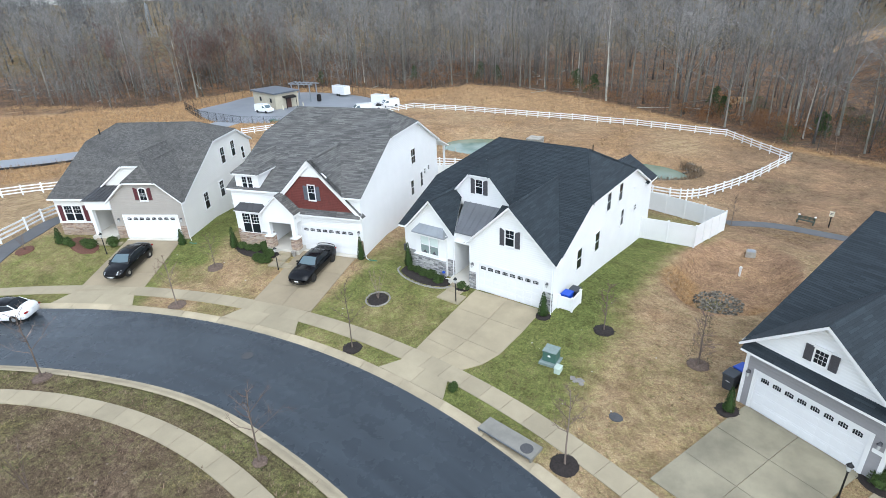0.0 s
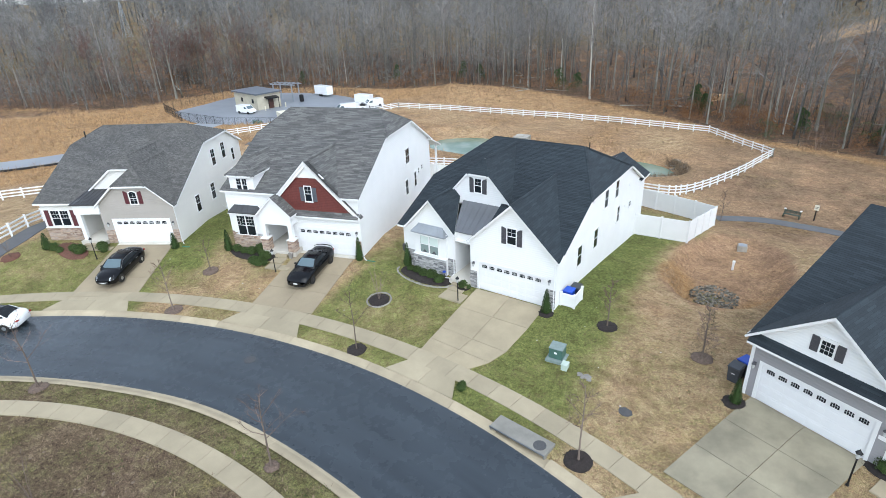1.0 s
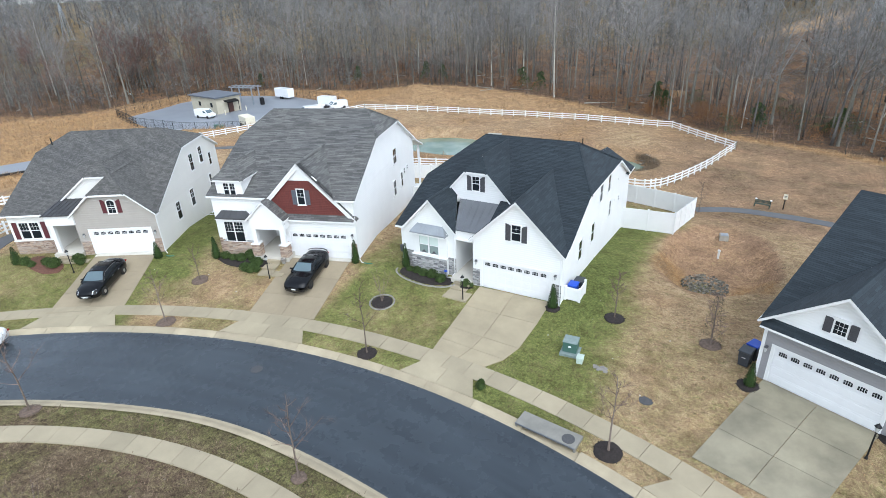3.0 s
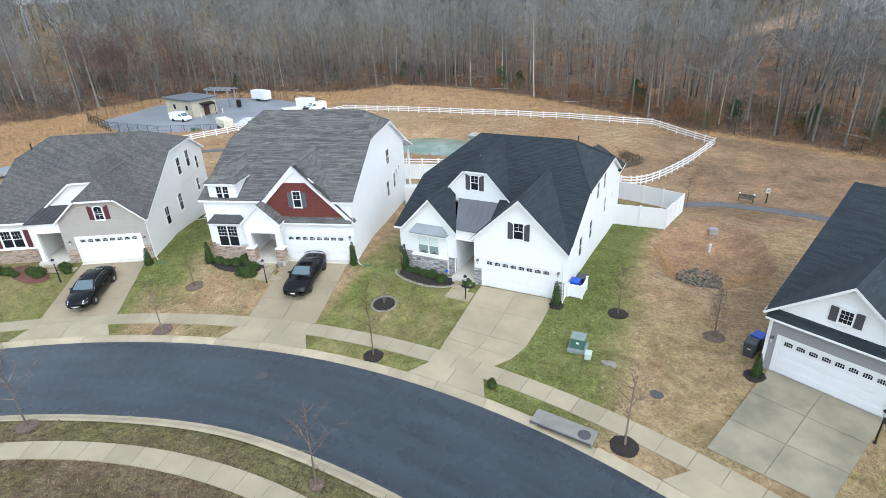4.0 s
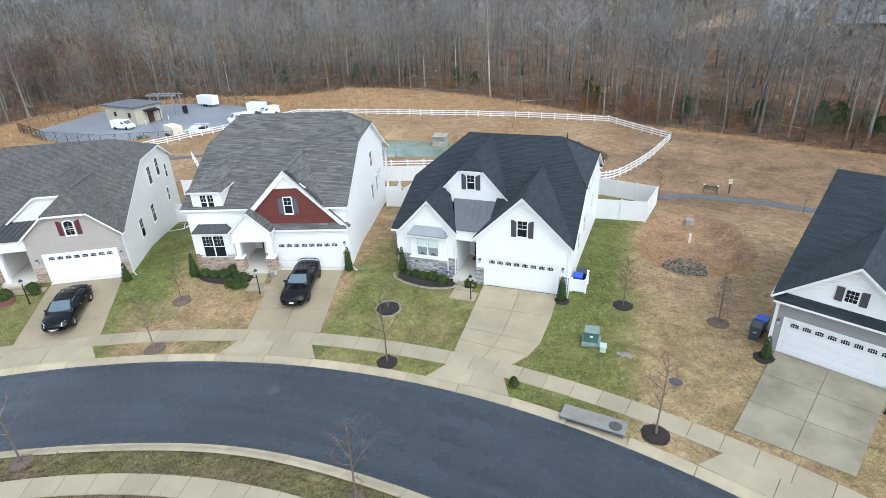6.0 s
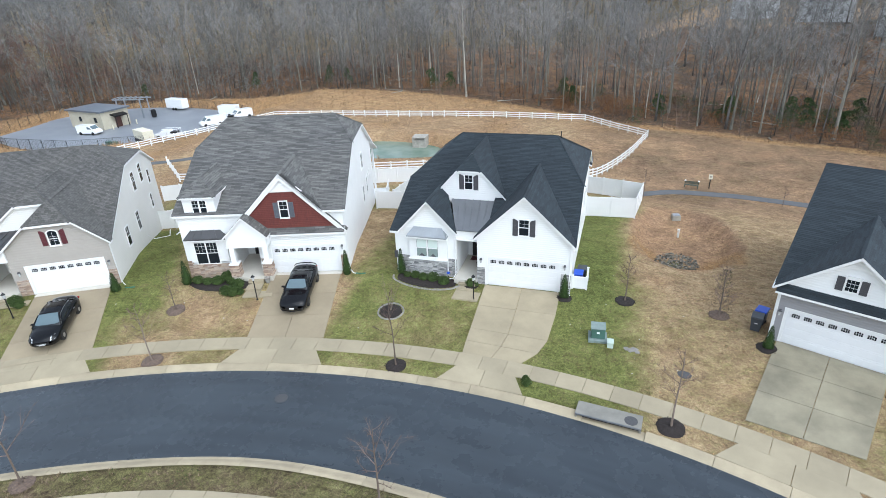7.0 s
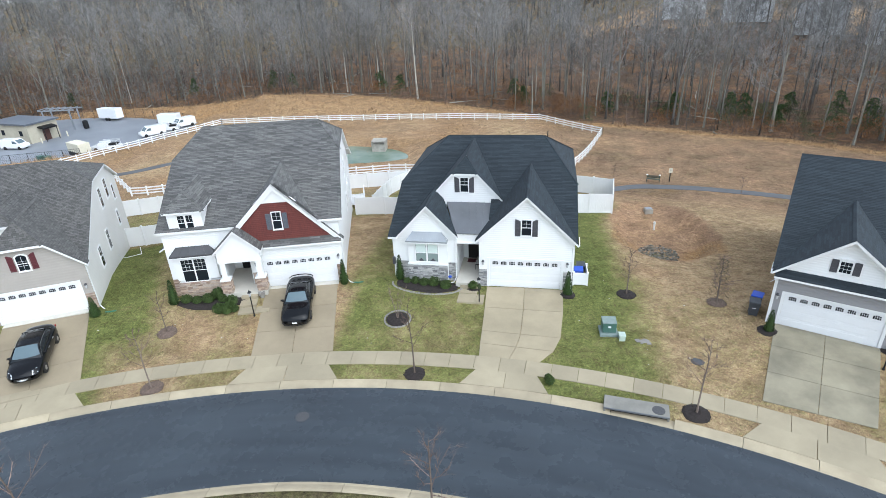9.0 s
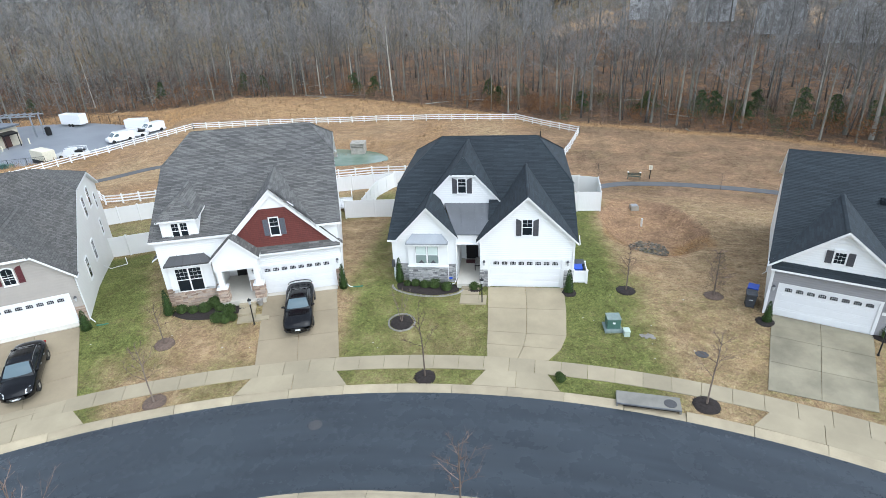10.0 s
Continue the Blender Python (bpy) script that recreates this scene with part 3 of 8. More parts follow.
def drive(lefts, rights, label, mat):
    """A driveway from the garage down to the pavement between two side lines, then its apron to the kerb."""
    top = thing("driveway", Matrix(), label, "driveway", kind="structure")
    lefts, rights = [Vector(p) for p in lefts], [Vector(p) for p in rights]
    bl, br = lefts[-1], rights[-1]
    def z_of(x, y):
        return ground(x, y) + 0.045
    for j in range(len(lefts) - 1):
        for i in range(2):
            g = 0.012
            a0, a1 = lefts[j].lerp(rights[j], i / 2), lefts[j].lerp(rights[j], (i + 1) / 2)
            b0, b1 = lefts[j + 1].lerp(rights[j + 1], i / 2), lefts[j + 1].lerp(rights[j + 1], (i + 1) / 2)
            u, v = (a1 - a0).normalized() * g, (b0 - a0).normalized() * g
            part("slab", quad_patch(MB(), [b0 + u - v, b1 - u - v, a1 - u + v, a0 + u + v], z_of, 5, 6), mat, top)
    # apron
    def ring(p, r):
        d = (p - HUB).normalized()
        return HUB + d * r
    def az(x, y):
        r = math.hypot(x - HUB.x, y - HUB.y)
        return -0.585 - 0.08 * step(R_SW0, R_CURB, r)
    for i in range(2):
        s0, s1 = i / 2 + 0.003, (i + 1) / 2 - 0.003
        e0, e1 = ring(bl * (1 - s0) + br * s0, R_SW0 - 0.01), ring(bl * (1 - s1) + br * s1, R_SW0 - 0.01)
        f0, f1 = ring(e0, R_CURB + 0.01), ring(e1, R_CURB + 0.01)
        side = (e1 - e0).normalized()
        if i == 0:
            f0 = f0 - side * 0.75
        else:
            f1 = f1 + side * 0.75
        part("apron_slab", quad_patch(MB(), [f0, f1, e1, e0], az, 3, 3), CONCRETE, top)
    return top


def straight(tl, tr, bl, br, rows):
    tl, tr, bl, br = [Vector(p) for p in (tl, tr, bl, br)]
    return [tl.lerp(bl, k / rows) for k in range(rows + 1)], [tr.lerp(br, k / rows) for k in range(rows + 1)]


drive([(-0.15, -0.22), (0.05, -2.7), (0.23, -5.1), (0.3, -6.3), (0.42, -7.52)], [(5.1, 0.02), (5.2, -2.6), (5.12, -5.2), (4.75, -6.45), (4.0, -7.5)], "beige concrete driveway before the white house", CONCRETE_BEIGE)
drive(*straight((-15.6, -3.4), (-10.79, -1.75), (-13.3, -9.85), (-8.5, -8.4), 3), "tan concrete driveway with a parked black coupe", CONCRETE_TAN)
drive(*straight((17.75, -2.15), (22.6, -4.05), (15.4, -8.9), (20.1, -10.15), 3), "damp grey concrete driveway before the grey house", CONCRETE_GREY)
drive(*straight((-30.62, -10.72), (-26.2, -8.18), (-26.3, -17.0), (-22.0, -13.85), 3), "tan concrete driveway with a parked black sedan", CONCRETE_TAN)


# ---- parts of houses ----
def wall(house, m, polys, mat, pitch=0.15, lip=0.012, name="wall", label="", thick=0.16):
    """Lap siding over convex pieces given as (along, up) points, seen from outside."""
    for poly in polys:
        mb = MB()
        courses(mb, [(a, 0, b) for a, b in poly], (1, 0, 0), pitch, lip, lip > 0)
        ob = part(name, mb.weld(), mat, house, label)
        ob.matrix_basis = m
        part("sheathing", MB().prism([(a, 0.004, b) for a, b in poly], (0, thick, 0)), mat, ob)
    return ob


def rect(x0, x1, z0, z1):
    return [(x0, z0), (x1, z0), (x1, z1), (x0, z1)]


def roof(house, faces, mat, label="", deck=0.15, trim=None, name="roof", pitch=0.145):
    """Shingled planes, each on a white-edged deck."""
    first = None
    for f in faces:
        f = [Vector(p) for p in f]
        nor = Vector((0, 0, 0))
        for i in range(len(f)):
            nor += (f[i] - f[0]).cross(f[(i + 1) % len(f)] - f[0])
        if nor.length < 0.02:
            continue
        if nor.z < 0:
            f = f[::-1]
            nor = -nor
        nor.normalize()
        run = nor.cross(Vector((0, 0, 1)))
        mb, dk = MB(), MB()
        courses(mb, f, run, pitch, 0.009)
        mb.weld()
        dk.prism([p - nor * 0.004 for p in f], (0, 0, -deck))
        if first:
            part("roof_plane", mb, mat, first)
        else:
            first = part(name, mb, mat, house, label)
        part("fascia", dk, trim or TRIM_WHITE, first, "white painted eaves boards")
    return first


def ridge_caps(roof_ob, lines, mat):
    """Overlapping cap shingles along ridges and hips."""
    for a, b in lines:
        mb = MB()
        a, b = Vector(a), Vector(b)
        d = (b - a)
        n = max(1, int(d.length / 0.2))
        d.normalize()
        side = d.cross(Vector((0, 0, 1))).normalized()
        up = side.cross(d)
        vs = []
        for k in range(n):
            for q, lift in ((k * 0.2, 0.03), (min((k + 1) * 0.2, (b - a).length), 0.048)):
                p = a + d * q + up * lift
                vs += [p - side * 0.15 - up * 0.095, p, p + side * 0.15 - up * 0.095]
        mb.mesh_data(vs, [(3 * k + i, 3 * k + i + 1, 3 * k + i + 4, 3 * k + i + 3) for k in range(2 * n - 1) for i in (0, 1)])
        part("ridge_cap", mb, mat, roof_ob)


def cross_roof(x0, x1, yf, zf, yr, zr, ridge_y, ridge_z, rx0, rx1, zc):
    """Faces of a roof with its ridge across the house and clipped gable ends."""
    sf, sr = (ridge_z - zf) / (ridge_y - yf), (ridge_z - zr) / (yr - ridge_y)
    cf, cr = yf + (zc - zf) / sf, yr - (zc - zr) / sr
    a, b = (rx0, ridge_y, ridge_z), (rx1, ridge_y, ridge_z)
    front = [(x0, yf, zf), (x1, yf, zf), (x1, cf, zc), b, a, (x0, cf, zc)]
    back = [(x1, yr, zr), (x0, yr, zr), (x0, cr, zc), a, b, (x1, cr, zc)]
    right = [(x1, cf, zc), (x1, cr, zc), b]
    left = [(x0, cr, zc), (x0, cf, zc), a]
    caps = [(a, b), ((x1, cf, zc), b), ((x1, cr, zc), b), ((x0, cf, zc), a), ((x0, cr, zc), a)]
    return [front, back, right, left], caps, cf, cr


def over(faces, caps, yf, zf, slope, y0=-99):
    """Keeps of gable faces what stands above the main front plane."""
    n, d = Vector((0, -slope, 1)), zf - slope * yf - 0.03
    kept = [clip([Vector(p) for p in f], n, d) for f in faces]
    cut = []
    for a, b in caps:
        a, b = Vector(a), Vector(b)
        da, db = n.dot(a) - d, n.dot(b) - d
        if da > 0 and db < 0:
            b = a.lerp(b, da / (da - db))
        cut.append((a, b))
    return [k for k in kept if len(k) > 2], cut


def minus(pieces, xc, hl, hr, zl, zr, za):
    """Cuts a front gable's footprint out of pieces of the main front plane."""
    sl, sr = (za - zl) / hl, (za - zr) / hr
    spaces = [((sl, 0, -1), sl * xc - za), ((-sr, 0, -1), -sr * xc - za)]
    return [q for p in pieces for q in subtract(p, spaces)]


def front_gable(xc, hl, hr, zl, zr, za, yf, yb, zclip=None, set_back=0.0):
    """Faces of a roof with its ridge running back from the front."""
    if zclip is None:
        top = (xc, yf, za)
        return [[(xc - hl, yf, zl), top, (xc, yb, za), (xc - hl, yb, zl)], [(xc + hr, yb, zr), (xc, yb, za), top, (xc + hr, yf, zr)]], [(top, (xc, yb, za))]
    fl, fr = (za - zclip) / (za - zl) * hl, (za - zclip) / (za - zr) * hr
    pk, cl, cr = (xc, yf + set_back, za), (xc - fl, yf, zclip), (xc + fr, yf, zclip)
    return ([[(xc - hl, yf, zl), cl, pk, (xc, yb, za), (xc - hl, yb, zl)], [(xc + hr, yb, zr), (xc, yb, za), pk, cr, (xc + hr, yf, zr)], [cl, cr, pk]], [(pk, (xc, yb, za)), (cl, pk), (cr, pk)])


_win = {}


def ring_frame(mb, xs, zs, xi, zi, y0, y1):
    """A flat frame between an outer and an inner outline of one length."""
    n = len(xs)
    o = [(x, y0, z) for x, z in zip(xs, zs)]
    i = [(x, y0, z) for x, z in zip(xi, zi)]
    ob, ib = [(x, y1, z) for x, _, z in o], [(x, y1, z) for x, _, z in i]
    vs = o + i + ob + ib
    fs = []
    for k in range(n):
        j = (k + 1) % n
        fs += [(k, j, n + j, n + k), (j, k, 2 * n + k, 2 * n + j), (n + k, n + j, 3 * n + j, 3 * n + k)]
    mb.mesh_data(vs, fs)


def window(house, m, w, h, cols=2, rows=2, label="white-framed sash window", sash=True, upper_only=False, arch=False):
    """A sash window: frame, sill, glazing bars and panes."""
    key = (w, h, cols, rows, sash, upper_only, arch)
    if key not in _win:
        t = 0.065
        mb = MB()
        n, rise = (8, h * 0.14) if arch else (1, 0.0)
        top = [(w / 2 - w * k / n, h + rise * (1 - (2 * k / n - 1) ** 2)) for k in range(n + 1)]
        inner = [(-w / 2, 0), (w / 2, 0)] + top
        outer = [(x * (1 + 2 * t / w), -t if z == 0 else z + t) for x, z in inner]
        ring_frame(mb, [p[0] for p in outer], [p[1] for p in outer], [p[0] for p in inner], [p[1] for p in inner], -0.075, 0.02)
        bars = []
        if sash:
            bars.append(MB().box(-w / 2, w / 2, -0.06, 0.0, h / 2 - 0.022, h / 2 + 0.022).mesh("meeting_rail", TRIM_WHITE))
        z0 = h / 2 if upper_only else 0
        for i in range(1, cols):
            x = -w / 2 + w * i / cols
            bars.append(MB().box(x - 0.006, x + 0.006, -0.05, 0.0, z0, h).mesh("glazing_bar", TRIM_WHITE))
        for j in range(1, rows):
            z = z0 + (h - z0) * j / rows
            if not (sash and abs(z - h / 2) < 0.05):
                bars.append(MB().box(-w / 2, w / 2, -0.052, 0.0, z - 0.006, z + 0.006).mesh("glazing_bar", TRIM_WHITE))
        pane = MB().prism([(x, -0.04, z) for x, z in inner], (0, 0.04, 0))
        sill = MB().box(-w / 2 - t - 0.03, w / 2 + t + 0.03, -0.09, 0.02, -t - 0.04, -t)
        _win[key] = (mb.mesh("window_frame", TRIM_WHITE), pane.mesh("pane", GLASS_DARK), sill.mesh("sill", TRIM_WHITE), bars)
    f, p, sl, bars = _win[key]
    ob = shared("window", f, house, m)
    ob["label"] = label
    shared("pane", p, ob)
    shared("sill", sl, ob)
    for b in bars:
        shared(b.name.split(".")[0], b, ob)
    return ob


def shutter(house, m, w, h, mat, arch=0, label=""):
    """A louvred shutter; arch 1 or -1 raises its top towards one side."""
    mb = MB()
    t = 0.05
    mb.box(-w / 2, -w / 2 + t, -0.06, 0, 0, h)
    mb.box(w / 2 - t, w / 2, -0.06, 0, 0, h)
    mb.box(-w / 2 + t, w / 2 - t, -0.06, 0, 0, t)
    mb.box(-w / 2 + t, w / 2 - t, -0.06, 0, h - t, h)
    mb.box(-w / 2 + t, w / 2 - t, -0.06, 0, h / 2 - t / 2, h / 2 + t / 2)
    mb.box(-w / 2 + t, w / 2 - t, -0.04, 0, t, h - t)
    n = int(h / 0.09)
    for k in range(n):
        z = h * (k + 0.5) / n
        mb.box(-w / 2 + t, w / 2 - t, -0.052, -0.03, z - 0.03, z + 0.028, Matrix.Translation((0, 0, 0)))
    if arch:
        pts = [(-w / 2, h), (w / 2, h)] + [(w / 2 - w * k / 5, h + 0.16 * (1 - ((k / 5 if arch > 0 else 1 - k / 5)) ** 2)) for k in range(6)]
        mb.prism([(x, -0.06, z) for x, z in pts], (0, 0.06, 0))
    ob = part("shutter", mb, mat, house, label)
    ob.matrix_basis = m
    return ob


def garage_door(house, m, w=4.88, h=2.13, label="white panelled double garage door"):
    """A sectional door: four leaves with raised panels, lights in the top one."""
    top = new("garage_door")
    top.parent = house
    top.matrix_basis = m
    top["label"] = label
    part("door_trim", MB().box(-0.16, 0, -0.03, 0.08, 0, h + 0.14).box(w, w + 0.16, -0.03, 0.08, 0, h + 0.14).box(0, w, -0.03, 0.08, h, h + 0.14), TRIM_WHITE, top)
    sec = h / 4
    for k in range(4):
        mb = MB().box(0.005, w - 0.005, 0.03, 0.07, k * sec + 0.005, (k + 1) * sec - 0.004)
        for i in range(8):
            x0, x1 = w * i / 8 + 0.07, w * (i + 1) / 8 - 0.07
            if k < 3:
                mb.box(x0, x1, 0.018, 0.03, k * sec + 0.09, (k + 1) * sec - 0.09)
                mb.box(x0 + 0.05, x1 - 0.05, 0.01, 0.018, k * sec + 0.13, (k + 1) * sec - 0.13)
        leaf = part("door_section", mb, DOOR_WHITE, top)
        if k == 3:
            for i in range(8):
                xc = w / 2 + 0.576 * (i - 3.5)
                z0, z1, hw = 3 * sec + 0.14, 4 * sec - 0.13, 0.2
                g = MB()
                for j in range(4):
                    for q in range(2):
                        xa, xb = xc - hw + 2 * hw * j / 4 + 0.012, xc - hw + 2 * hw * (j + 1) / 4 - 0.012
                        za = z0 + (z1 - z0) * q / 2 + 0.012
                        dip = 0.05 if q == 1 else 0
                        zb = [z0 + (z1 - z0) * (q + 1) / 2 - 0.012 - dip * (((x - xc) / hw) ** 2) for x in (xa, xb)]
                        g.prism([(xa, 0.012, za), (xb, 0.012, za), (xb, 0.012, zb[1]), (xa, 0.012, zb[0])], (0, 0.03, 0))
                part("pane", g, GLASS_DARK, top, "small dark arched lights")
    return top


def stone_field(house, m, w, h, mat, seed, name="stone_veneer", label="", depth=0.07):
    """Ledge stones of uneven length and depth."""
    rnd = random.Random(seed)
    mb = MB()
    mb.box(0, w, -0.012, 0.05, 0, h)
    z = 0.0
    while z < h - 0.03:
        rh = min(rnd.choice((0.06, 0.08, 0.1, 0.13)), h - z)
        x = 0.0
        while x < w - 0.02:
            rw = min(rnd.uniform(0.12, 0.42), w - x)
            if w - x - rw < 0.1:
                rw = w - x
            d = rnd.uniform(0.4, 1.0) * depth
            mb.box(x + 0.006, x + rw - 0.006, -d, 0.0, z + 0.006, z + rh - 0.006, bevel=0.012 if rw > 0.06 and rh > 0.05 else 0)
            x += rw
        z += rh
    ob = part(name, mb, mat, house, label)
    ob.matrix_basis = m
    return ob


def stone_material(name, cols, mortar):
    m, nt, b = nodes_of(name)
    geo = nt.nodes.new("ShaderNodeNewGeometry")
    cr = nt.nodes.new("ShaderNodeValToRGB")
    el = cr.color_ramp.elements
    el[0].color, el[1].color = (*cols[0], 1), (*cols[-1], 1)
    for i, c in enumerate(cols[1:-1]):
        el.new((i + 1) / (len(cols) - 1)).color = (*c, 1)
    nt.links.new(geo.outputs["Random Per Island"], cr.inputs[0])
    n = noise_of(nt, 14, 5, 0.7)
    c = mix(nt, ramp(nt, n, 0.3, 0.7), cr.outputs[0], mix(nt, 1.0, cr.outputs[0], (0.7, 0.7, 0.7), "MULTIPLY"))
    nt.links.new(c, b.inputs["Base Color"])
    b.inputs["Roughness"].default_value = 0.9
    bump(nt, b, n, 0.6, 0.03)
    return m


STONE_GREY = stone_material("grey_ledgestone", [(0.11, 0.11, 0.118), (0.33, 0.33, 0.332), (0.56, 0.555, 0.54), (0.22, 0.215, 0.21)], 0)
STONE_TAN = stone_material("tan_ledgestone", [(0.19, 0.125, 0.09), (0.54, 0.41, 0.31), (0.46, 0.39, 0.33), (0.30, 0.2, 0.15)], 0)


def lantern(house, m):
    top = new("wall_lantern")
    top.parent = house
    top.matrix_basis = m
    part("bracket", MB().box(-0.06, 0.06, -0.03, 0, 0.1, 0.32).box(-0.015, 0.015, -0.14, -0.03, 0.27, 0.3), SHUTTER_GREY, top)
    part("lamp_glass", MB().lathe([(0.05, 0.0), (0.09, 0.24), (0.085, 0.25)], (0, -0.14, 0.0), 8), LAMP_GLASS, top, "pale frosted lantern glass")
    part("cap", MB().lathe([(0.11, 0.25), (0.05, 0.33), (0.015, 0.38)], (0, -0.14, 0), 8), SHUTTER_GREY, top)
    return top


LAMP_GLASS = plain("frosted_lamp_glass", (0.45, 0.46, 0.46), 0.2, var=0.05)


def metal_roof(house, faces, seams, mat, label):
    mb = MB()
    for f in faces:
        mb.prism(f, (0, 0, -0.06))
    ob = part("metal_roof", mb, mat, house, label)
    for a, b in seams:
        part("seam", MB().tube([Vector(a) + Vector((0, 0, 0.02)), Vector(b) + Vector((0, 0, 0.02))], 0.022, 4), mat, ob)
    return ob


def bay_hood(house, m, w, mat, h=0.8, d=0.55):
    """The hipped metal hood over a bay window, with standing seams."""
    mb = MB()
    i = 0.44
    a, b, c, e = (0, -d, 0), (w, -d, 0), (w - i, 0, h), (i, 0, h)
    mb.face([a, b, c, e])
    mb.face([(0, 0, 0), a, e])
    mb.face([b, (w, 0, 0), c])
    mb.box(-0.03, w + 0.03, -d - 0.03, 0, -0.1, 0.0)
    n = 5
    for k in range(n + 1):
        x = i + (w - 2 * i) * k / n
        xb = w * k / n
        mb.tube([(xb, -d, 0.02), (x, 0, h + 0.02)], 0.018, 4)
    ob = part("bay_hood", mb, mat, house, "standing-seam metal hood over the bay window")
    ob.matrix_basis = m
    part("hood_edge", MB().box(-0.05, w + 0.05, -d - 0.05, 0, -0.16, -0.1), TRIM_WHITE, ob)
    return ob


def rake_board(house, y, a, b, w):
    return part("rake_board", MB().prism([(a[0], y, a[1]), (b[0], y, b[1]), (b[0], y, b[1] - w), (a[0], y, a[1] - w)], (0, 0.05, 0)), TRIM_WHITE, house, "white rake board")


def downspout(house, pts):
    return part("downspout", MB().tube(pts, 0.036, 6), TRIM_WHITE, house, "white downspout")


def house_at(k, label):
    x, y, z, a = HOUSES[k]
    return thing("house", pose(x, y, z, 0, 0, a), label, "house", "houses along the street")


FRONT, RIGHT, LEFT, BACK = 0, 90, -90, 180


def house_c():
    h = house_at("C", "white vinyl house with black shingle roof and stone-trimmed double garage")
    faces, caps, cf, cr = cross_roof(-7.2, 5.95, 0.12, 3.5, 18.85, 3.65, 10.0, 8.27, -4.25, 3.45, 5.9)
    sl = (8.27 - 3.5) / 9.88
    gar, bay, dor = (2.5, 3.45, 3.45, 3.55, 3.55, 6.85), (-4.37, 2.2, 2.2, 3.52, 3.52, 5.84), (-2.1, 2.32, 2.74, 5.62, 5.16, 8.13)
    pieces = [faces[0]]
    for g in (gar, bay, dor):
        pieces = minus(pieces, *g)
    # the entry between the gables has a metal roof of its own
    pieces = [q for p in pieces for q in subtract(p, [((1, 0, 0), -3.3), ((-1, 0, 0), 0.0), ((0, -1, 0), -3.6)])]
    r = roof(h, pieces + faces[1:], SHINGLE_BLACK, "black asphalt shingle roof with clipped gables")
    ridge_caps(r, caps, SHINGLE_BLACK)
    def plane(x, y):
        return (x, y, 3.49 + sl * (y - 0.12))
    roof(h, [[plane(-0.2, 1.8), plane(1.3, 1.8), plane(1.3, 4.2), plane(-0.2, 4.2)]], SHINGLE_BLACK, deck=0.05, name="valley_roof")
    for (g, y0, y1, zc, sb) in ((gar, -0.32, 7.6, None, 0), (bay, 0.27, 5.9, None, 0), (dor, 3.45, 10.1, 7.13, 1.15)):
        f, gc = over(*front_gable(*g, y0, y1, zc, sb), 0.12, 3.5, sl)
        r = roof(h, f, SHINGLE_BLACK)
        ridge_caps(r, gc, SHINGLE_BLACK)
    g, gc = front_gable(3.3, 2.65, 2.65, 3.55, 3.55, 5.2, 17.9, 20.7)
    roof(h, g, SHINGLE_BLACK)
    # walls
    wall(h, pose(0, 0, 0, 0, 0, FRONT), [[(-0.7, 2.27), (5.7, 2.27), (5.7, 3.68), (2.5, 6.75), (-0.7, 3.68)], rect(-0.7, -0.16, -0.3, 2.27), rect(5.04, 5.7, -0.3, 2.27)], VINYL_WHITE, label="white lap siding")
    wall(h, pose(5.7, 0, 0, 0, 0, RIGHT), [[(0, -2.6), (18.35, -2.6), (18.35, 3.7), (cr, 5.82), (cf, 5.82), (0, 3.4)]], VINYL_WHITE)
    wall(h, pose(-7.0, 18.35, 0, 0, 0, LEFT), [[(0, -2.6), (17.75, -2.6), (17.75, 3.6), (18.35 - cf, 5.82), (18.35 - cr, 5.82), (0, 3.7)]], VINYL_WHITE)
    wall(h, pose(5.7, 18.35, 0, 0, 0, BACK), [rect(0, 12.7, -2.6, 3.6)], VINYL_WHITE)
    wall(h, pose(5.6, 20.4, 0, 0, 0, BACK), [[(0, -2.6), (4.6, -2.6), (4.6, 3.6), (2.3, 5.05), (0, 3.6)]], VINYL_WHITE)
    wall(h, pose(5.6, 18.35, 0, 0, 0, RIGHT), [rect(0, 2.05, -2.6, 3.55)], VINYL_WHITE)
    wall(h, pose(-7.0, 0.6, 0, 0, 0, FRONT), [[(0.0, -0.3), (4.65, -0.3), (4.65, 3.6), (2.63, 5.74), (0.58, 3.55), (0.0, 3.5)]], VINYL_WHITE)
    wall(h, pose(-2.35, 0.6, 0, 0, 0, RIGHT), [rect(0, 3.1, -0.2, 3.6)], VINYL_WHITE)
    wall(h, pose(-0.7, 3.7, 0, 0, 0, LEFT), [rect(0, 3.7, -0.2, 3.6)], VINYL_WHITE)
    wall(h, pose(-2.35, 3.7, 0, 0, 0, FRONT), [rect(0, 1.65, 0, 3.6)], VINYL_WHITE)
    wall(h, pose(-2.1, 3.65, 0, 0, 0, FRONT), [[(-2.1, 4.6), (2.5, 4.6), (2.5, 5.3), (0.9, 7.05), (-0.9, 7.05), (-2.1, 5.72)]], VINYL_WHITE)
    part("porch_ceiling", MB().box(-2.35, -0.7, 0.6, 3.7, 2.95, 3.05), TRIM_WHITE, h)
    part("porch_beam", MB().box(-2.35, -0.7, 0.8, 1.0, 3.05, 3.62), TRIM_WHITE, h)
    part("corner_board", MB().box(5.6, 5.73, -0.03, 0.1, -0.3, 3.4), TRIM_WHITE, h)
    part("porch_floor", MB().box(-2.35, -0.7, -0.35, 3.7, -0.4, 0.35), CONCRETE_PALE, h)
    # metal roof over the entry
    def mz(y):
        return 3.70 + 0.415 * (y - 0.72)
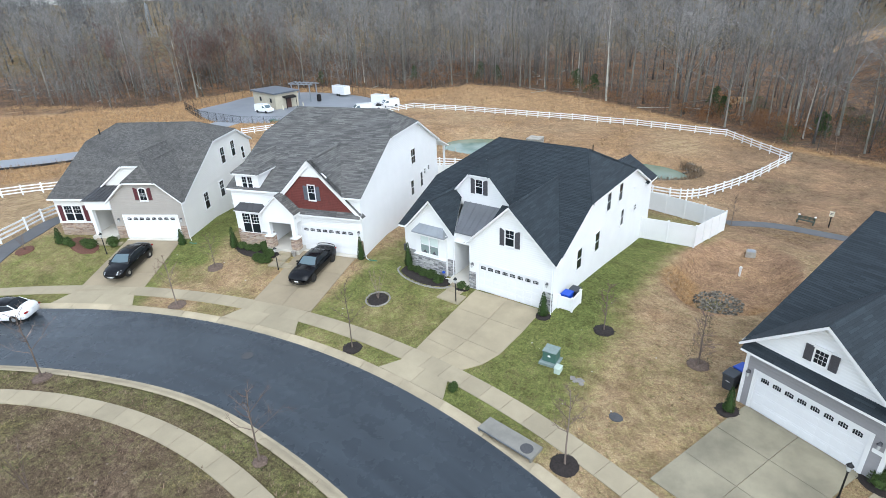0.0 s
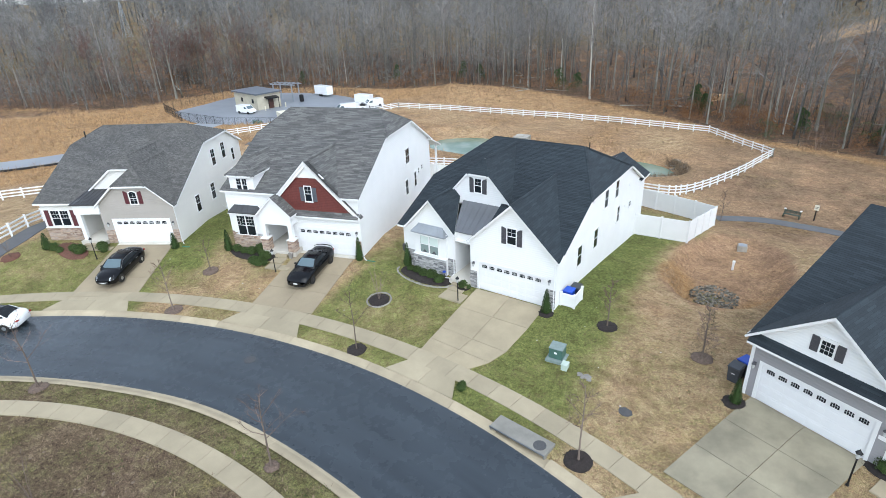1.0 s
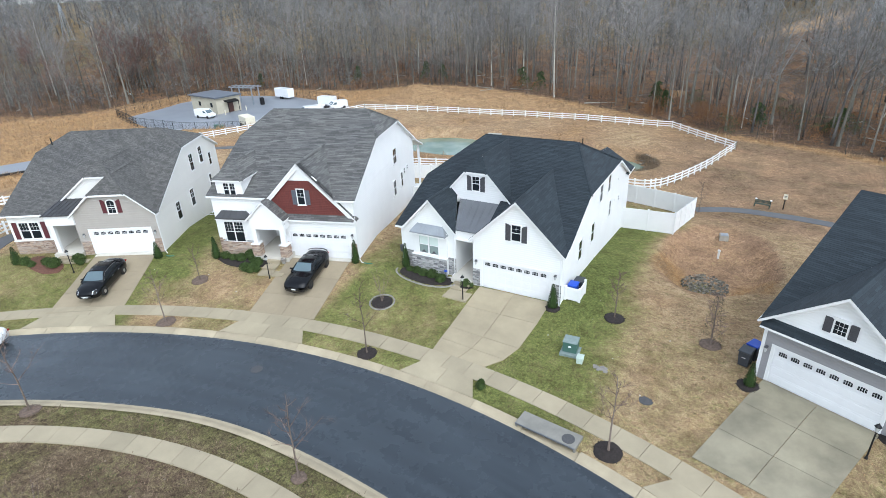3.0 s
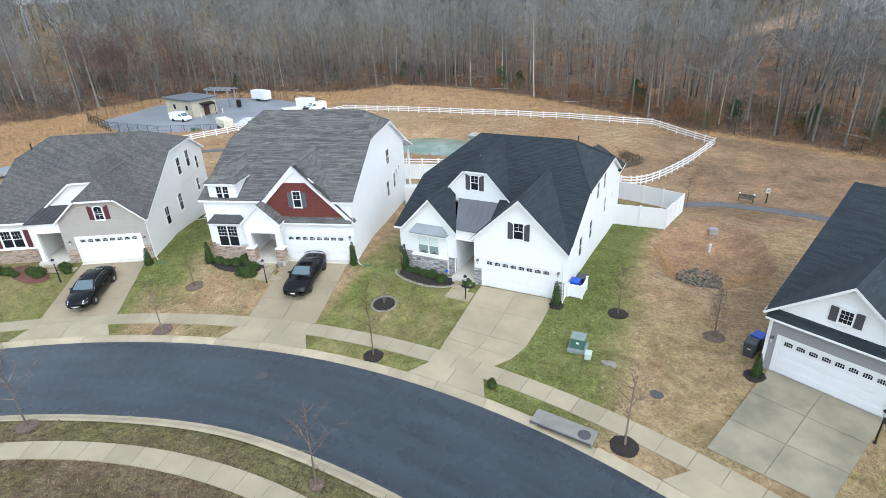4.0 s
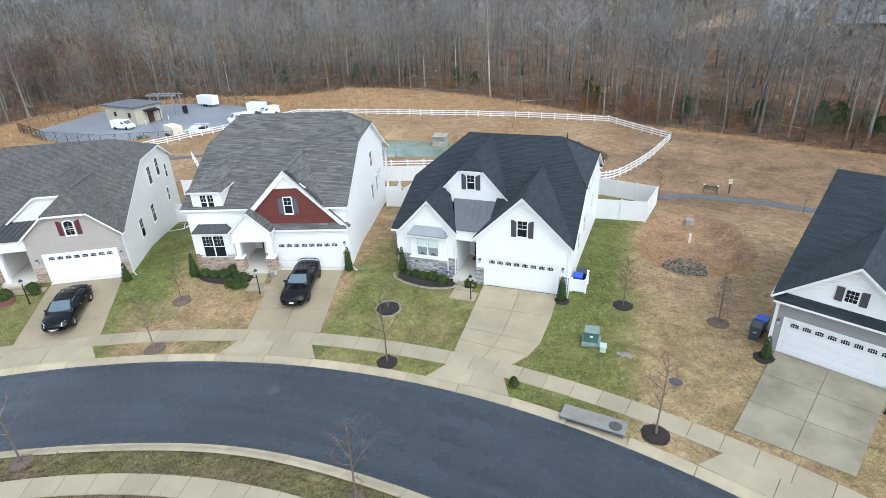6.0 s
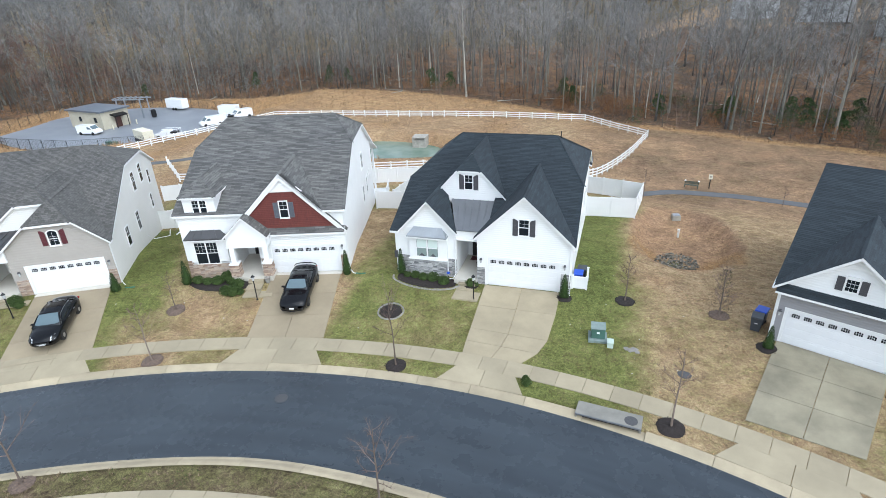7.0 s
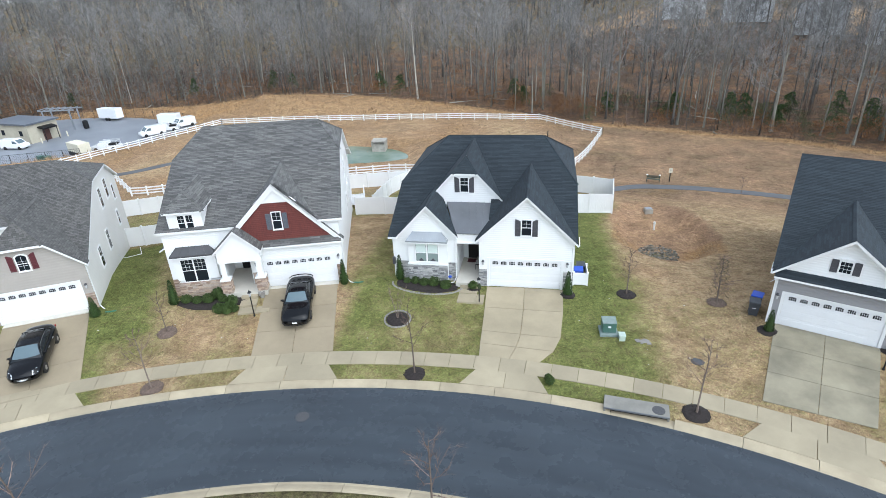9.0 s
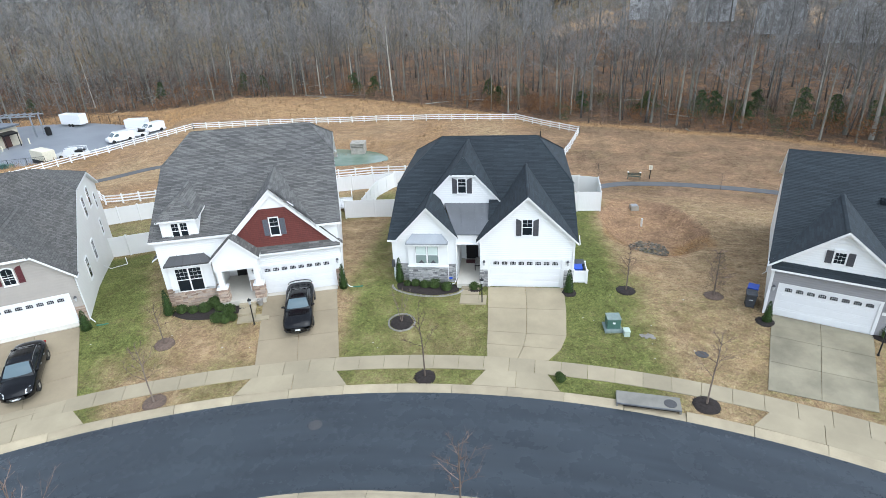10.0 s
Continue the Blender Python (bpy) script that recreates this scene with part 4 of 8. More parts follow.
    metal_roof(h, [[(-2.45, 0.72, mz(0.72)), (-0.6, 0.72, mz(0.72)), (0.5, 3.68, mz(3.68)), (-3.5, 3.68, mz(3.68))]], [((-2.3 + 0.42 * k, 0.72, mz(0.72)), (-2.95 + 0.56 * k, 3.66, mz(3.66))) for k in range(6)], METAL_ROOF, "grey standing-seam metal roof over the entry")
    # garage
    garage_door(h, pose(0, 0, 0, 0, 0, 0))
    stone_field(h, pose(-0.72, -0.01, 0), 0.56, 1.35, STONE_GREY, 1, label="grey ledgestone pier")
    stone_field(h, pose(5.06, -0.01, 0), 0.66, 1.42, STONE_GREY, 2, label="grey ledgestone pier")
    stone_field(h, pose(-0.7, 0.5, 0, 0, 0, LEFT), 0.5, 1.35, STONE_GREY, 12)
    lantern(h, pose(-0.42, 0, 1.75))
    lantern(h, pose(5.3, 0, 1.8))
    window(h, pose(2.5, 0, 4.05), 0.62, 1.1, 2, 2, "white window with dark panes between grey shutters", upper_only=True)
    for s in (-1, 1):
        shutter(h, pose(2.5 + s * 0.57, 0, 3.98), 0.36, 1.05, SHUTTER_GREY, s, "charcoal arched shutter")
        shutter(h, pose(-2.15 + s * 0.535, 3.65, 5.68), 0.36, 1.0, SHUTTER_GREY, s, "charcoal arched shutter")
    window(h, pose(-2.15, 3.65, 5.73), 0.55, 1.05, 2, 2, "white window with dark panes between grey shutters", upper_only=True)
    # bay
    part("bay_wall", MB().box(-5.85, -3.0, 0.38, 0.6, 1.35, 3.32), TRIM_WHITE, h, "white panelled bay")
    stone_field(h, pose(-5.85, 0.3, -0.05), 2.85, 1.4, STONE_GREY, 3, label="grey ledgestone base of the bay")
    part("stone_cap", MB().box(-5.9, -2.95, 0.2, 0.4, 1.35, 1.42), TRIM_WHITE, h)
    part("bay_core", MB().box(-5.8, -3.05, 0.3, 0.6, -0.3, 1.35), TRIM_WHITE, h)
    stone_field(h, pose(-6.85, 0.58, -0.05), 0.95, 1.5, STONE_GREY, 4)
    stone_field(h, pose(-2.98, 0.58, -0.05), 0.62, 1.5, STONE_GREY, 5)
    bay_hood(h, pose(-5.9, 0.6, 3.26), 2.92, METAL_HOOD, 0.54, 0.5)
    for x in (-4.9, -4.05):
        w = window(h, pose(x, 0.38, 1.6), 0.74, 1.33, 1, 1, "white sash window with half-drawn blinds")
        part("blind", MB().box(-0.35, 0.35, -0.052, -0.041, 0.69, 1.31), BLIND, w, "pale green-white blind")
        # thin sheet added to give the lower pane its grey-green glass tone
        part("sheer", MB().box(-0.35, 0.35, -0.046, -0.041, 0.02, 0.64), SASH_TONE, w, "added grey-green sheet for the tone of the lower glass")
        part("curtain", MB().prism([(-0.22, -0.052, 0.02), (0.22, -0.052, 0.02), (0, -0.052, 0.26)], (0, 0.004, 0)), SHUTTER_GREY, w)
    # entry door
    part("front_door", MB().box(-1.95, -1.05, 3.62, 3.7, 0.36, 2.45, bevel=0.01), BLACK_IRON, h, "black front door")
    part("door_surround", MB().box(-2.08, -1.95, 3.6, 3.7, 0.35, 2.55).box(-1.05, -0.92, 3.6, 3.7, 0.35, 2.55).box(-2.08, -0.92, 3.6, 3.7, 2.45, 2.58), TRIM_WHITE, h)
    # side windows
    for y, z, ww, hh in ((3.95, 1.55, 0.8, 1.45), (7.2, 1.6, 0.8, 1.45), (9.0, 4.15, 0.75, 1.35), (11.5, 4.15, 0.75, 1.35), (12.4, 1.75, 0.6, 1.3), (15.6, 2.0, 0.5, 0.45)):
        window(h, pose(5.7, y, z, 0, 0, RIGHT), ww, hh, 1, 2)
    for y, z in ((15.0, 4.0), (14.2, 2.4)):
        part("wall_vent", MB().box(-0.12, 0.12, -0.06, 0, 0, 0.2), TRIM_WHITE, h).matrix_basis = pose(5.7, y, z, 0, 0, RIGHT)
    part("vent_pipe", MB().tube([(3.7, 10.3, 7.7), (3.7, 10.3, 8.55)], 0.035, 8), BLACK_IRON, h)
    downspout(h, [(5.62, -0.06, 3.3), (5.62, -0.06, 0.1), (5.75, -0.35, -0.05), (6.9, -0.7, -0.15)])
    downspout(h, [(-2.42, 0.5, 3.45), (-2.42, 0.45, 0.35), (-2.55, 0.15, 0.1), (-3.7, -0.15, 0.0)])
    downspout(h, [(6.0, -0.3, 3.5), (6.0, 0.4, 3.85)])
    part("meter_box", MB().box(-7.08, -6.88, 0.42, 0.6, 1.2, 1.75, bevel=0.02), SHUTTER_GREY, h, "grey utility meter box")
    return h


BLIND = plain("blind", (0.58, 0.66, 0.63), 0.6, var=0.04)
SASH_TONE = plain("lower_sash_tone", (0.20, 0.25, 0.24), 0.6, var=0.06)


def house_b():
    h = house_at("B", "white vinyl house with grey shingle roof and red shake gable")
    YF, ZF, RY, RZ = -0.28, 5.0, 9.5, 9.83
    faces, caps, cf, cr = cross_roof(-6.55, 5.85, YF, ZF, 18.8, 4.9, RY, RZ, -4.8, 4.1, 8.15)
    sl = (RZ - ZF) / (RY - YF)
    gab = (1.5, 2.85, 4.28, 4.93, 3.33, 7.78)
    pieces = minus([faces[0]], *gab)
    r = roof(h, pieces + faces[1:], SHINGLE_GREY, "weathered grey shingle roof with clipped gables")
    ridge_caps(r, caps, SHINGLE_GREY)
    f, gc = over(*front_gable(*gab, -0.2, 6.2), YF, ZF, sl)
    f2 = [clip([Vector(p) for p in front_gable(*gab, -0.2, 6.2)[0][1]], Vector((0, -1, 0)), -0.35)]
    r = roof(h, f + f2, SHINGLE_GREY)
    ridge_caps(r, gc, SHINGLE_GREY)
    g, gc = front_gable(-1.35, 1.6, 1.6, 3.48, 3.48, 5.02, -1.16, 0.1)
    r = roof(h, g, SHINGLE_GREY)
    # hipped dormer rising from the front wall
    zt, ze = 7.42, 6.3
    pk, bk = (-4.5, 1.2, zt), (-4.5, 4.7, zt)
    fl, fr, bl, br = (-5.85, -0.2, ze), (-3.2, -0.2, ze), (-5.85, 3.4, ze), (-3.2, 3.4, ze)
    r = roof(h, over([[fl, fr, pk], [fr, br, bk, pk], [bl, fl, pk, bk]], [], YF, ZF, sl)[0], SHINGLE_GREY, deck=0.12)
    ridge_caps(r, [(pk, bk), (fl, pk), (fr, pk)], SHINGLE_GREY)
    wall(h, pose(-5.65, 0.04, 0), [rect(0, 2.25, 4.5, 6.25)], VINYL_WHITE)
    wall(h, pose(-3.4, 0.04, 0, 0, 0, RIGHT), [rect(0, 2.2, 4.9, 6.25)], VINYL_WHITE)
    wall(h, pose(-5.65, 2.2, 0, 0, 0, LEFT), [rect(0, 2.16, 4.9, 6.25)], VINYL_WHITE)
    for x in (-4.75, -4.21):
        window(h, pose(x, 0.04, 4.97), 0.42, 1.05, 2, 2, "white sash window with dark panes", upper_only=True)
    # walls
    wall(h, pose(0, 0, 0), [rect(-0.9, 5.5, 2.27, 3.55), rect(-0.9, -0.16, -0.3, 2.27), rect(5.04, 5.5, -0.3, 2.27)], VINYL_WHITE, label="white lap siding")
    wall(h, pose(0, 0.02, 0), [[(-1.2, 3.6), (5.4, 3.6), (2.78, 6.4), (0.13, 6.4), (-1.3, 4.95)]], CEDAR_RED, 0.14, 0.02, "shake_gable", "barn-red cedar shakes")
    wall(h, pose(0, 0.0, 0), [[(0.06, 6.38), (2.9, 6.38), (1.5, 7.66)]], TRIM_WHITE, 0.4, 0.0, "gable_panel", "white panel at the gable's peak")
    wall(h, pose(0, 0.08, 0), [rect(3.6, 5.54, 3.4, 5.05)], VINYL_WHITE)
    rake_board(h, -0.14, (-1.4, 4.75), (1.5, 7.6), 0.3)
    rake_board(h, -0.14, (1.5, 7.6), (5.7, 3.25), 0.3)
    roof(h, [[(-0.8, -0.36, 3.3), (5.6, -0.36, 3.3), (5.6, 0.03, 3.7), (-0.8, 0.03, 3.7)]], SHINGLE_GREY, deck=0.12, name="skirt_roof")
    wall(h, pose(5.55, 0, 0, 0, 0, RIGHT), [[(0, -2.6), (18.4, -2.6), (18.4, 4.95), (cr, 8.08), (cf, 8.08), (0.1, 5.0), (0, 3.5)]], VINYL_WHITE)
    wall(h, pose(-6.3, 18.4, 0, 0, 0, LEFT), [[(0, -2.6), (18.4, -2.6), (18.4, 4.95), (18.4 - cf, 8.08), (18.4 - cr, 8.08), (0, 4.95)]], VINYL_WHITE)
    wall(h, pose(5.55, 18.4, 0, 0, 0, BACK), [rect(0, 11.85, -2.6, 4.85)], VINYL_WHITE)
    wall(h, pose(-6.3, -0.02, 0), [rect(0, 3.5, -0.2, 4.97)], VINYL_WHITE)
    wall(h, pose(-2.8, -0.02, 0, 0, 0, RIGHT), [rect(0, 2.85, -0.2, 4.97)], VINYL_WHITE)
    wall(h, pose(-2.8, 2.8, 0), [rect(0, 1.9, 0.0, 3.6)], VINYL_WHITE)
    wall(h, pose(-0.9, 2.8, 0, 0, 0, LEFT), [rect(0, 2.8, -0.2, 3.6)], VINYL_WHITE)
    wall(h, pose(-2.8, -0.015, 0), [rect(0, 1.45, 3.0, 4.95)], VINYL_WHITE)
    wall(h, pose(-1.35, -0.98, 0), [[(-1.42, 2.85), (1.42, 2.85), (1.42, 3.5), (0, 4.9), (-1.42, 3.5)]], TRIM_WHITE, 0.5, 0.0, "porch_gable", "plain white porch gable")
    part("porch_beam", MB().box(-2.8, 0.1, -0.97, -0.7, 2.65, 3.0).box(-0.15, 0.1, -0.7, 0.0, 2.65, 3.3).box(-2.8, -2.55, -0.7, -0.02, 2.65, 3.3), TRIM_WHITE, h)
    part("porch_ceiling", MB().box(-2.8, 0.0, -0.7, 2.8, 3.0, 3.08), TRIM_WHITE, h)
    part("porch_floor", MB().box(-2.8, 0.15, -1.15, 2.8, -0.4, 0.4), CONCRETE_PALE, h)
    for x, y, wd in ((-2.5, -0.82, 0.62), (-0.13, -0.82, 0.62)):
        part("porch_column", MB().prism([(x - 0.17, y - 0.17, 1.45), (x + 0.17, y - 0.17, 1.45), (x + 0.17, y + 0.17, 1.45), (x - 0.17, y + 0.17, 1.45)], (0, 0, 1.25)), TRIM_WHITE, h, "white square porch column")
        part("pier_cap", MB().box(x - 0.36, x + 0.36, y - 0.36, y + 0.36, 1.38, 1.46), TRIM_WHITE, h)
        part("pier_core", MB().box(x - 0.28, x + 0.28, y - 0.28, y + 0.28, 0.4, 1.38), TRIM_WHITE, h)
        stone_field(h, pose(x - 0.3, y - 0.3, 0.4), 0.6, 0.98, STONE_TAN, int(x * 10) + 50, "stone_pier", "tan ledgestone porch pier")
        stone_field(h, pose(x + 0.3, y - 0.3, 0.4, 0, 0, RIGHT), 0.6, 0.98, STONE_TAN, int(x * 10) + 60, "stone_pier")
        stone_field(h, pose(x - 0.3, y + 0.3, 0.4, 0, 0, LEFT), 0.6, 0.98, STONE_TAN, int(x * 10) + 70, "stone_pier")
    part("front_door", MB().box(-2.2, -1.25, 2.7, 2.8, 0.41, 2.5), BLACK_IRON, h, "dark front door")
    garage_door(h, pose(0, 0, 0))
    stone_field(h, pose(-0.85, -0.01, 0), 0.68, 1.3, STONE_TAN, 21, label="tan ledgestone pier")
    stone_field(h, pose(5.06, -0.01, 0), 0.46, 1.35, STONE_TAN, 22, label="tan ledgestone pier")
    lantern(h, pose(-0.5, 0, 1.8))
    lantern(h, pose(5.25, 0, 1.85))
    window(h, pose(1.45, 0.02, 4.5), 0.55, 1.2, 2, 2, "white window between slate shutters", upper_only=True)
    for s in (-1, 1):
        shutter(h, pose(1.45 + s * 0.55, 0.0, 4.48), 0.34, 1.15, SHUTTER_SLATE, 0, "slate-blue shutter")
    # bay
    part("bay_wall", MB().box(-5.85, -3.05, -0.3, -0.02, 1.35, 3.2), TRIM_WHITE, h, "white panelled bay")
    part("bay_core", MB().box(-5.8, -3.1, -0.36, -0.02, -0.2, 1.2), TRIM_WHITE, h)
    stone_field(h, pose(-5.85, -0.38, -0.1), 2.8, 1.3, STONE_TAN, 23, label="tan ledgestone base of the bay")
    stone_field(h, pose(-6.3, -0.03, -0.1), 0.45, 1.45, STONE_TAN, 24)
    stone_field(h, pose(-3.05, -0.03, -0.1), 0.3, 1.45, STONE_TAN, 25)
    bay_hood(h, pose(-5.95, -0.02, 3.28), 2.98, METAL_ROOF_DARK, 0.5, 0.5)
    for x in (-5.0, -4.15):
        window(h, pose(x, -0.3, 1.25), 0.76, 1.66, 3, 3, "tall white sash window with dark panes", upper_only=True)
    # side bay hood, side windows
    roof(h, [[(-6.95, 0.6, 3.3), (-6.3, 0.6, 3.7), (-6.3, 2.4, 3.7), (-6.95, 2.4, 3.3)]], SHINGLE_GREY, deck=0.1)
    for y, z, ww, hh, c in ((11.5, 4.4, 1.0, 1.35, 2), (10.9, 1.45, 0.7, 1.4, 1), (13.4, 1.5, 0.6, 1.4, 1), (14.4, 2.5, 0.4, 0.5, 1), (15.5, 2.6, 0.4, 0.4, 1)):
        window(h, pose(5.55, y, z, 0, 0, RIGHT), ww, hh, c, 2)
    # rear porch and deck
    part("rear_porch_post", MB().box(5.3, 5.5, 21.1, 21.3, -1.9, 3.6), TRIM_WHITE, h)
    part("rear_porch_post", MB().box(2.0, 2.2, 21.1, 21.3, -1.9, 3.6), TRIM_WHITE, h)
    roof(h, [[(1.6, 18.2, 5.05), (5.9, 18.2, 5.05), (5.9, 21.6, 3.6), (1.6, 21.6, 3.6)]], SHINGLE_GREY, name="porch_roof")
    part("deck", MB().box(2.2, 6.9, 18.5, 21.3, -1.15, -0.98).box(6.7, 6.85, 18.6, 18.75, -2.9, -1.15).box(6.7, 6.85, 21.0, 21.15, -3.2, -1.15), TRIM_WHITE, h, "white raised deck")
    part("deck_rail", MB().box(5.6, 6.9, 18.5, 18.58, -0.1, 0.0).box(6.82, 6.9, 18.5, 21.3, -0.1, 0.0).box(5.6, 6.9, 18.5, 18.58, -0.85, -0.78), TRIM_WHITE, h, "white deck railing")
    for k in range(8):
        part("baluster", MB().box(5.65 + 0.17 * k, 5.7 + 0.17 * k, 18.52, 18.57, -0.8, -0.1), TRIM_WHITE, h)
    for k in range(14):
        part("baluster", MB().box(6.84, 6.89, 18.7 + 0.19 * k, 18.75 + 0.19 * k, -0.98, -0.1), TRIM_WHITE, h)
    for k in range(7):
        part("deck_step", MB().box(6.95 + 0.26 * k, 7.21 + 0.26 * k, 19.2, 20.3, -1.25 - 0.2 * k, -1.2 - 0.2 * k), TRIM_WHITE, h)
    downspout(h, [(5.6, -0.05, 3.4), (5.6, -0.05, 0.2), (5.9, -0.4, 0.0), (6.3, -0.5, -0.1)])
    downspout(h, [(-2.9, -0.1, 3.1), (-2.9, -0.1, 0.0)])
    downspout(h, [(-6.45, 4.2, 0.4), (-6.7, 3.9, 0.0), (-7.9, 2.2, -0.02), (-6.5, 1.9, 0.0)])
    return h


SHUTTER_SLATE = plain("slate_shutter", (0.085, 0.095, 0.115), 0.5, var=0.1)


def house_a():
    h = house_at("A", "cream and taupe vinyl house with weathered shingle roof and wine shutters")
    faces, caps, cf, cr = cross_roof(-7.3, 5.85, -0.3, 3.2, 15.2, 5.25, 9.5, 8.3, -5.2, 3.1, 7.0)
    sl = (8.3 - 3.2) / 9.8
    gar, dor = (2.3, 3.6, 3.6, 3.45, 3.45, 6.6), (1.05, 3.55, 3.2, 4.41, 4.68, 7.13)
    pieces = [faces[0]]
    for g in (gar, dor):
        pieces = minus(pieces, *g)
    # the wing with the double window stands back from the garage
    pieces = [q for p in pieces for q in subtract(p, [((-1, 0, 0), 3.3), ((0, -1, 0), -0.4)])]
    r = roof(h, pieces + faces[1:], SHINGLE_BROWN, "weathered brown-grey shingle roof with clipped gables")
    ridge_caps(r, caps, SHINGLE_BROWN)
    for g, y0, y1, zc, sb in ((gar, -0.32, 7.0, 5.25, 1.3), (dor, 1.35, 7.9, 6.25, 1.2)):
        f, gc = over(*front_gable(*g, y0, y1, zc, sb), -0.3, 3.2, sl)
        r = roof(h, f, SHINGLE_BROWN)
        ridge_caps(r, gc, SHINGLE_BROWN)
    wall(h, pose(1.05, 1.55, 0), [[(-3.1, 3.9), (2.8, 3.9), (2.8, 4.9), (1.1, 6.17), (-1.1, 6.17), (-3.1, 4.7)]], VINYL_CREAM)
    wall(h, pose(0, 0, 0), [[(-1.05, 2.27), (5.6, 2.27), (5.6, 3.55), (3.75, 5.15), (0.85, 5.15), (-1.05, 3.55)]], VINYL_TAUPE, 0.19, 0.018, label="taupe lap siding")
    wall(h, pose(0, 0, 0), [rect(-1.05, -0.16, -0.3, 2.27), rect(5.04, 5.6, -0.3, 2.27)], VINYL_TAUPE, 0.19, 0.018)
    wall(h, pose(5.6, 0, 0, 0, 0, RIGHT), [[(0, -2.6), (14.9, -2.6), (14.9, 5.2), (cr, 6.9), (cf, 6.9), (0, 3.3)]], VINYL_CREAM, label="cream lap siding")
    wall(h, pose(-7.0, 14.9, 0, 0, 0, LEFT), [[(0, -2.6), (14.15, -2.6), (14.15, 3.6), (14.9 - cf, 6.9), (14.9 - cr, 6.9), (0, 5.2)]], VINYL_CREAM)
    wall(h, pose(5.6, 14.9, 0, 0, 0, BACK), [rect(0, 12.6, -2.6, 5.1)], VINYL_CREAM)
    wall(h, pose(-7.0, 0.75, 0), [rect(0, 3.75, -0.3, 3.6)], VINYL_CREAM)
    wall(h, pose(-3.25, 0.75, 0, 0, 0, RIGHT), [rect(0, 2.95, -0.2, 3.6)], VINYL_CREAM)
    wall(h, pose(-1.05, 3.7, 0, 0, 0, LEFT), [rect(0, 3.7, -0.2, 3.5)], VINYL_CREAM)
    wall(h, pose(-3.25, 3.7, 0), [rect(0, 2.2, 0, 3.4)], VINYL_CREAM)
    part("porch_beam", MB().box(-3.3, -0.95, -0.15, 0.2, 2.75, 3.62).box(-3.3, -3.05, 0.2, 0.75, 2.75, 3.62), TRIM_WHITE, h)
    part("porch_ceiling", MB().box(-3.25, -1.05, 0.1, 3.7, 2.95, 3.02), TRIM_WHITE, h)
    part("porch_floor", MB().box(-3.3, -1.0, -0.4, 3.7, -0.4, 0.35), CONCRETE_PALE, h)
    part("porch_column", MB().box(-3.1, -2.8, -0.12, 0.18, 0.35, 2.8), TRIM_WHITE, h, "white porch column")
    part("front_door", MB().box(-2.7, -1.75, 3.6, 3.7, 0.36, 2.45), BLACK_IRON, h, "dark front door")
    def mz(y):
        return 3.66 + 0.43 * (y + 0.3)
    metal_roof(h, [[(-3.45, -0.3, mz(-0.3)), (-0.95, -0.3, mz(-0.3)), (0.1, 1.6, mz(1.6)), (-2.6, 1.6, mz(1.6)), (-3.0, 1.6, 4.2), (-3.45, 0.6, mz(0.1))]], [((-3.3 + 2.3 * k / 6, -0.3, mz(-0.3)), (-2.5 + 2.4 * k / 6, 1.6, mz(1.6))) for k in range(7)], METAL_ROOF_DARK, "dark standing-seam metal roof over the entry")
    garage_door(h, pose(0, 0, 0))
    stone_field(h, pose(-0.95, -0.01, 0), 0.76, 1.2, STONE_TAN, 31, label="tan ledgestone pier")
    stone_field(h, pose(5.06, -0.01, 0), 0.56, 1.2, STONE_TAN, 32, label="tan ledgestone pier")
    stone_field(h, pose(-6.98, 0.73, -0.15), 3.7, 1.35, STONE_TAN, 33, label="tan ledgestone base")
    part("stone_cap", MB().box(-7.0, -3.28, 0.62, 0.75, 1.2, 1.28), TRIM_WHITE, h)
    lantern(h, pose(-0.55, 0, 1.6))
    lantern(h, pose(5.3, 0, 1.65))
    window(h, pose(2.35, 0, 3.62), 0.6, 0.95, 2, 3, "arched white window between wine shutters", arch=True)
    for s in (-1, 1):
        shutter(h, pose(2.35 + s * 0.62, 0, 3.62), 0.34, 0.98, SHUTTER_WINE, s, "wine-red arched shutter")
        shutter(h, pose(-5.35 + s * 1.2, 0.75, 1.35), 0.38, 1.5, SHUTTER_WINE, 0, "wine-red shutter")
    for x in (-5.78, -4.92):
        window(h, pose(x, 0.75, 1.42), 0.74, 1.38, 3, 2, "white sash window with pale blinds", upper_only=True)
    for y, z in ((4.05, 1.35), (7.2, 1.45), (8.6, 4.4), (10.9, 4.5)):
        window(h, pose(5.6, y, z, 0, 0, RIGHT), 0.75, 1.5, 2, 2, upper_only=True)
    for y, z in ((12.0, 1.7), (12.9, 3.7)):
        window(h, pose(5.6, y, z, 0, 0, RIGHT), 0.55, 1.2, 1, 2)
    part("vent_pipe", MB().tube([(-6.2, 8.0, 7.0), (-6.2, 8.0, 8.1)], 0.06, 8), BLACK_IRON, h)
    downspout(h, [(5.68, -0.05, 3.2), (5.68, -0.05, 0.2), (6.0, -0.4, -0.05)])
    downspout(h, [(5.66, 8.3, 0.3), (6.0, 8.6, -0.2), (7.1, 9.3, -0.36), (6.8, 10.9, -0.4)])
    return h


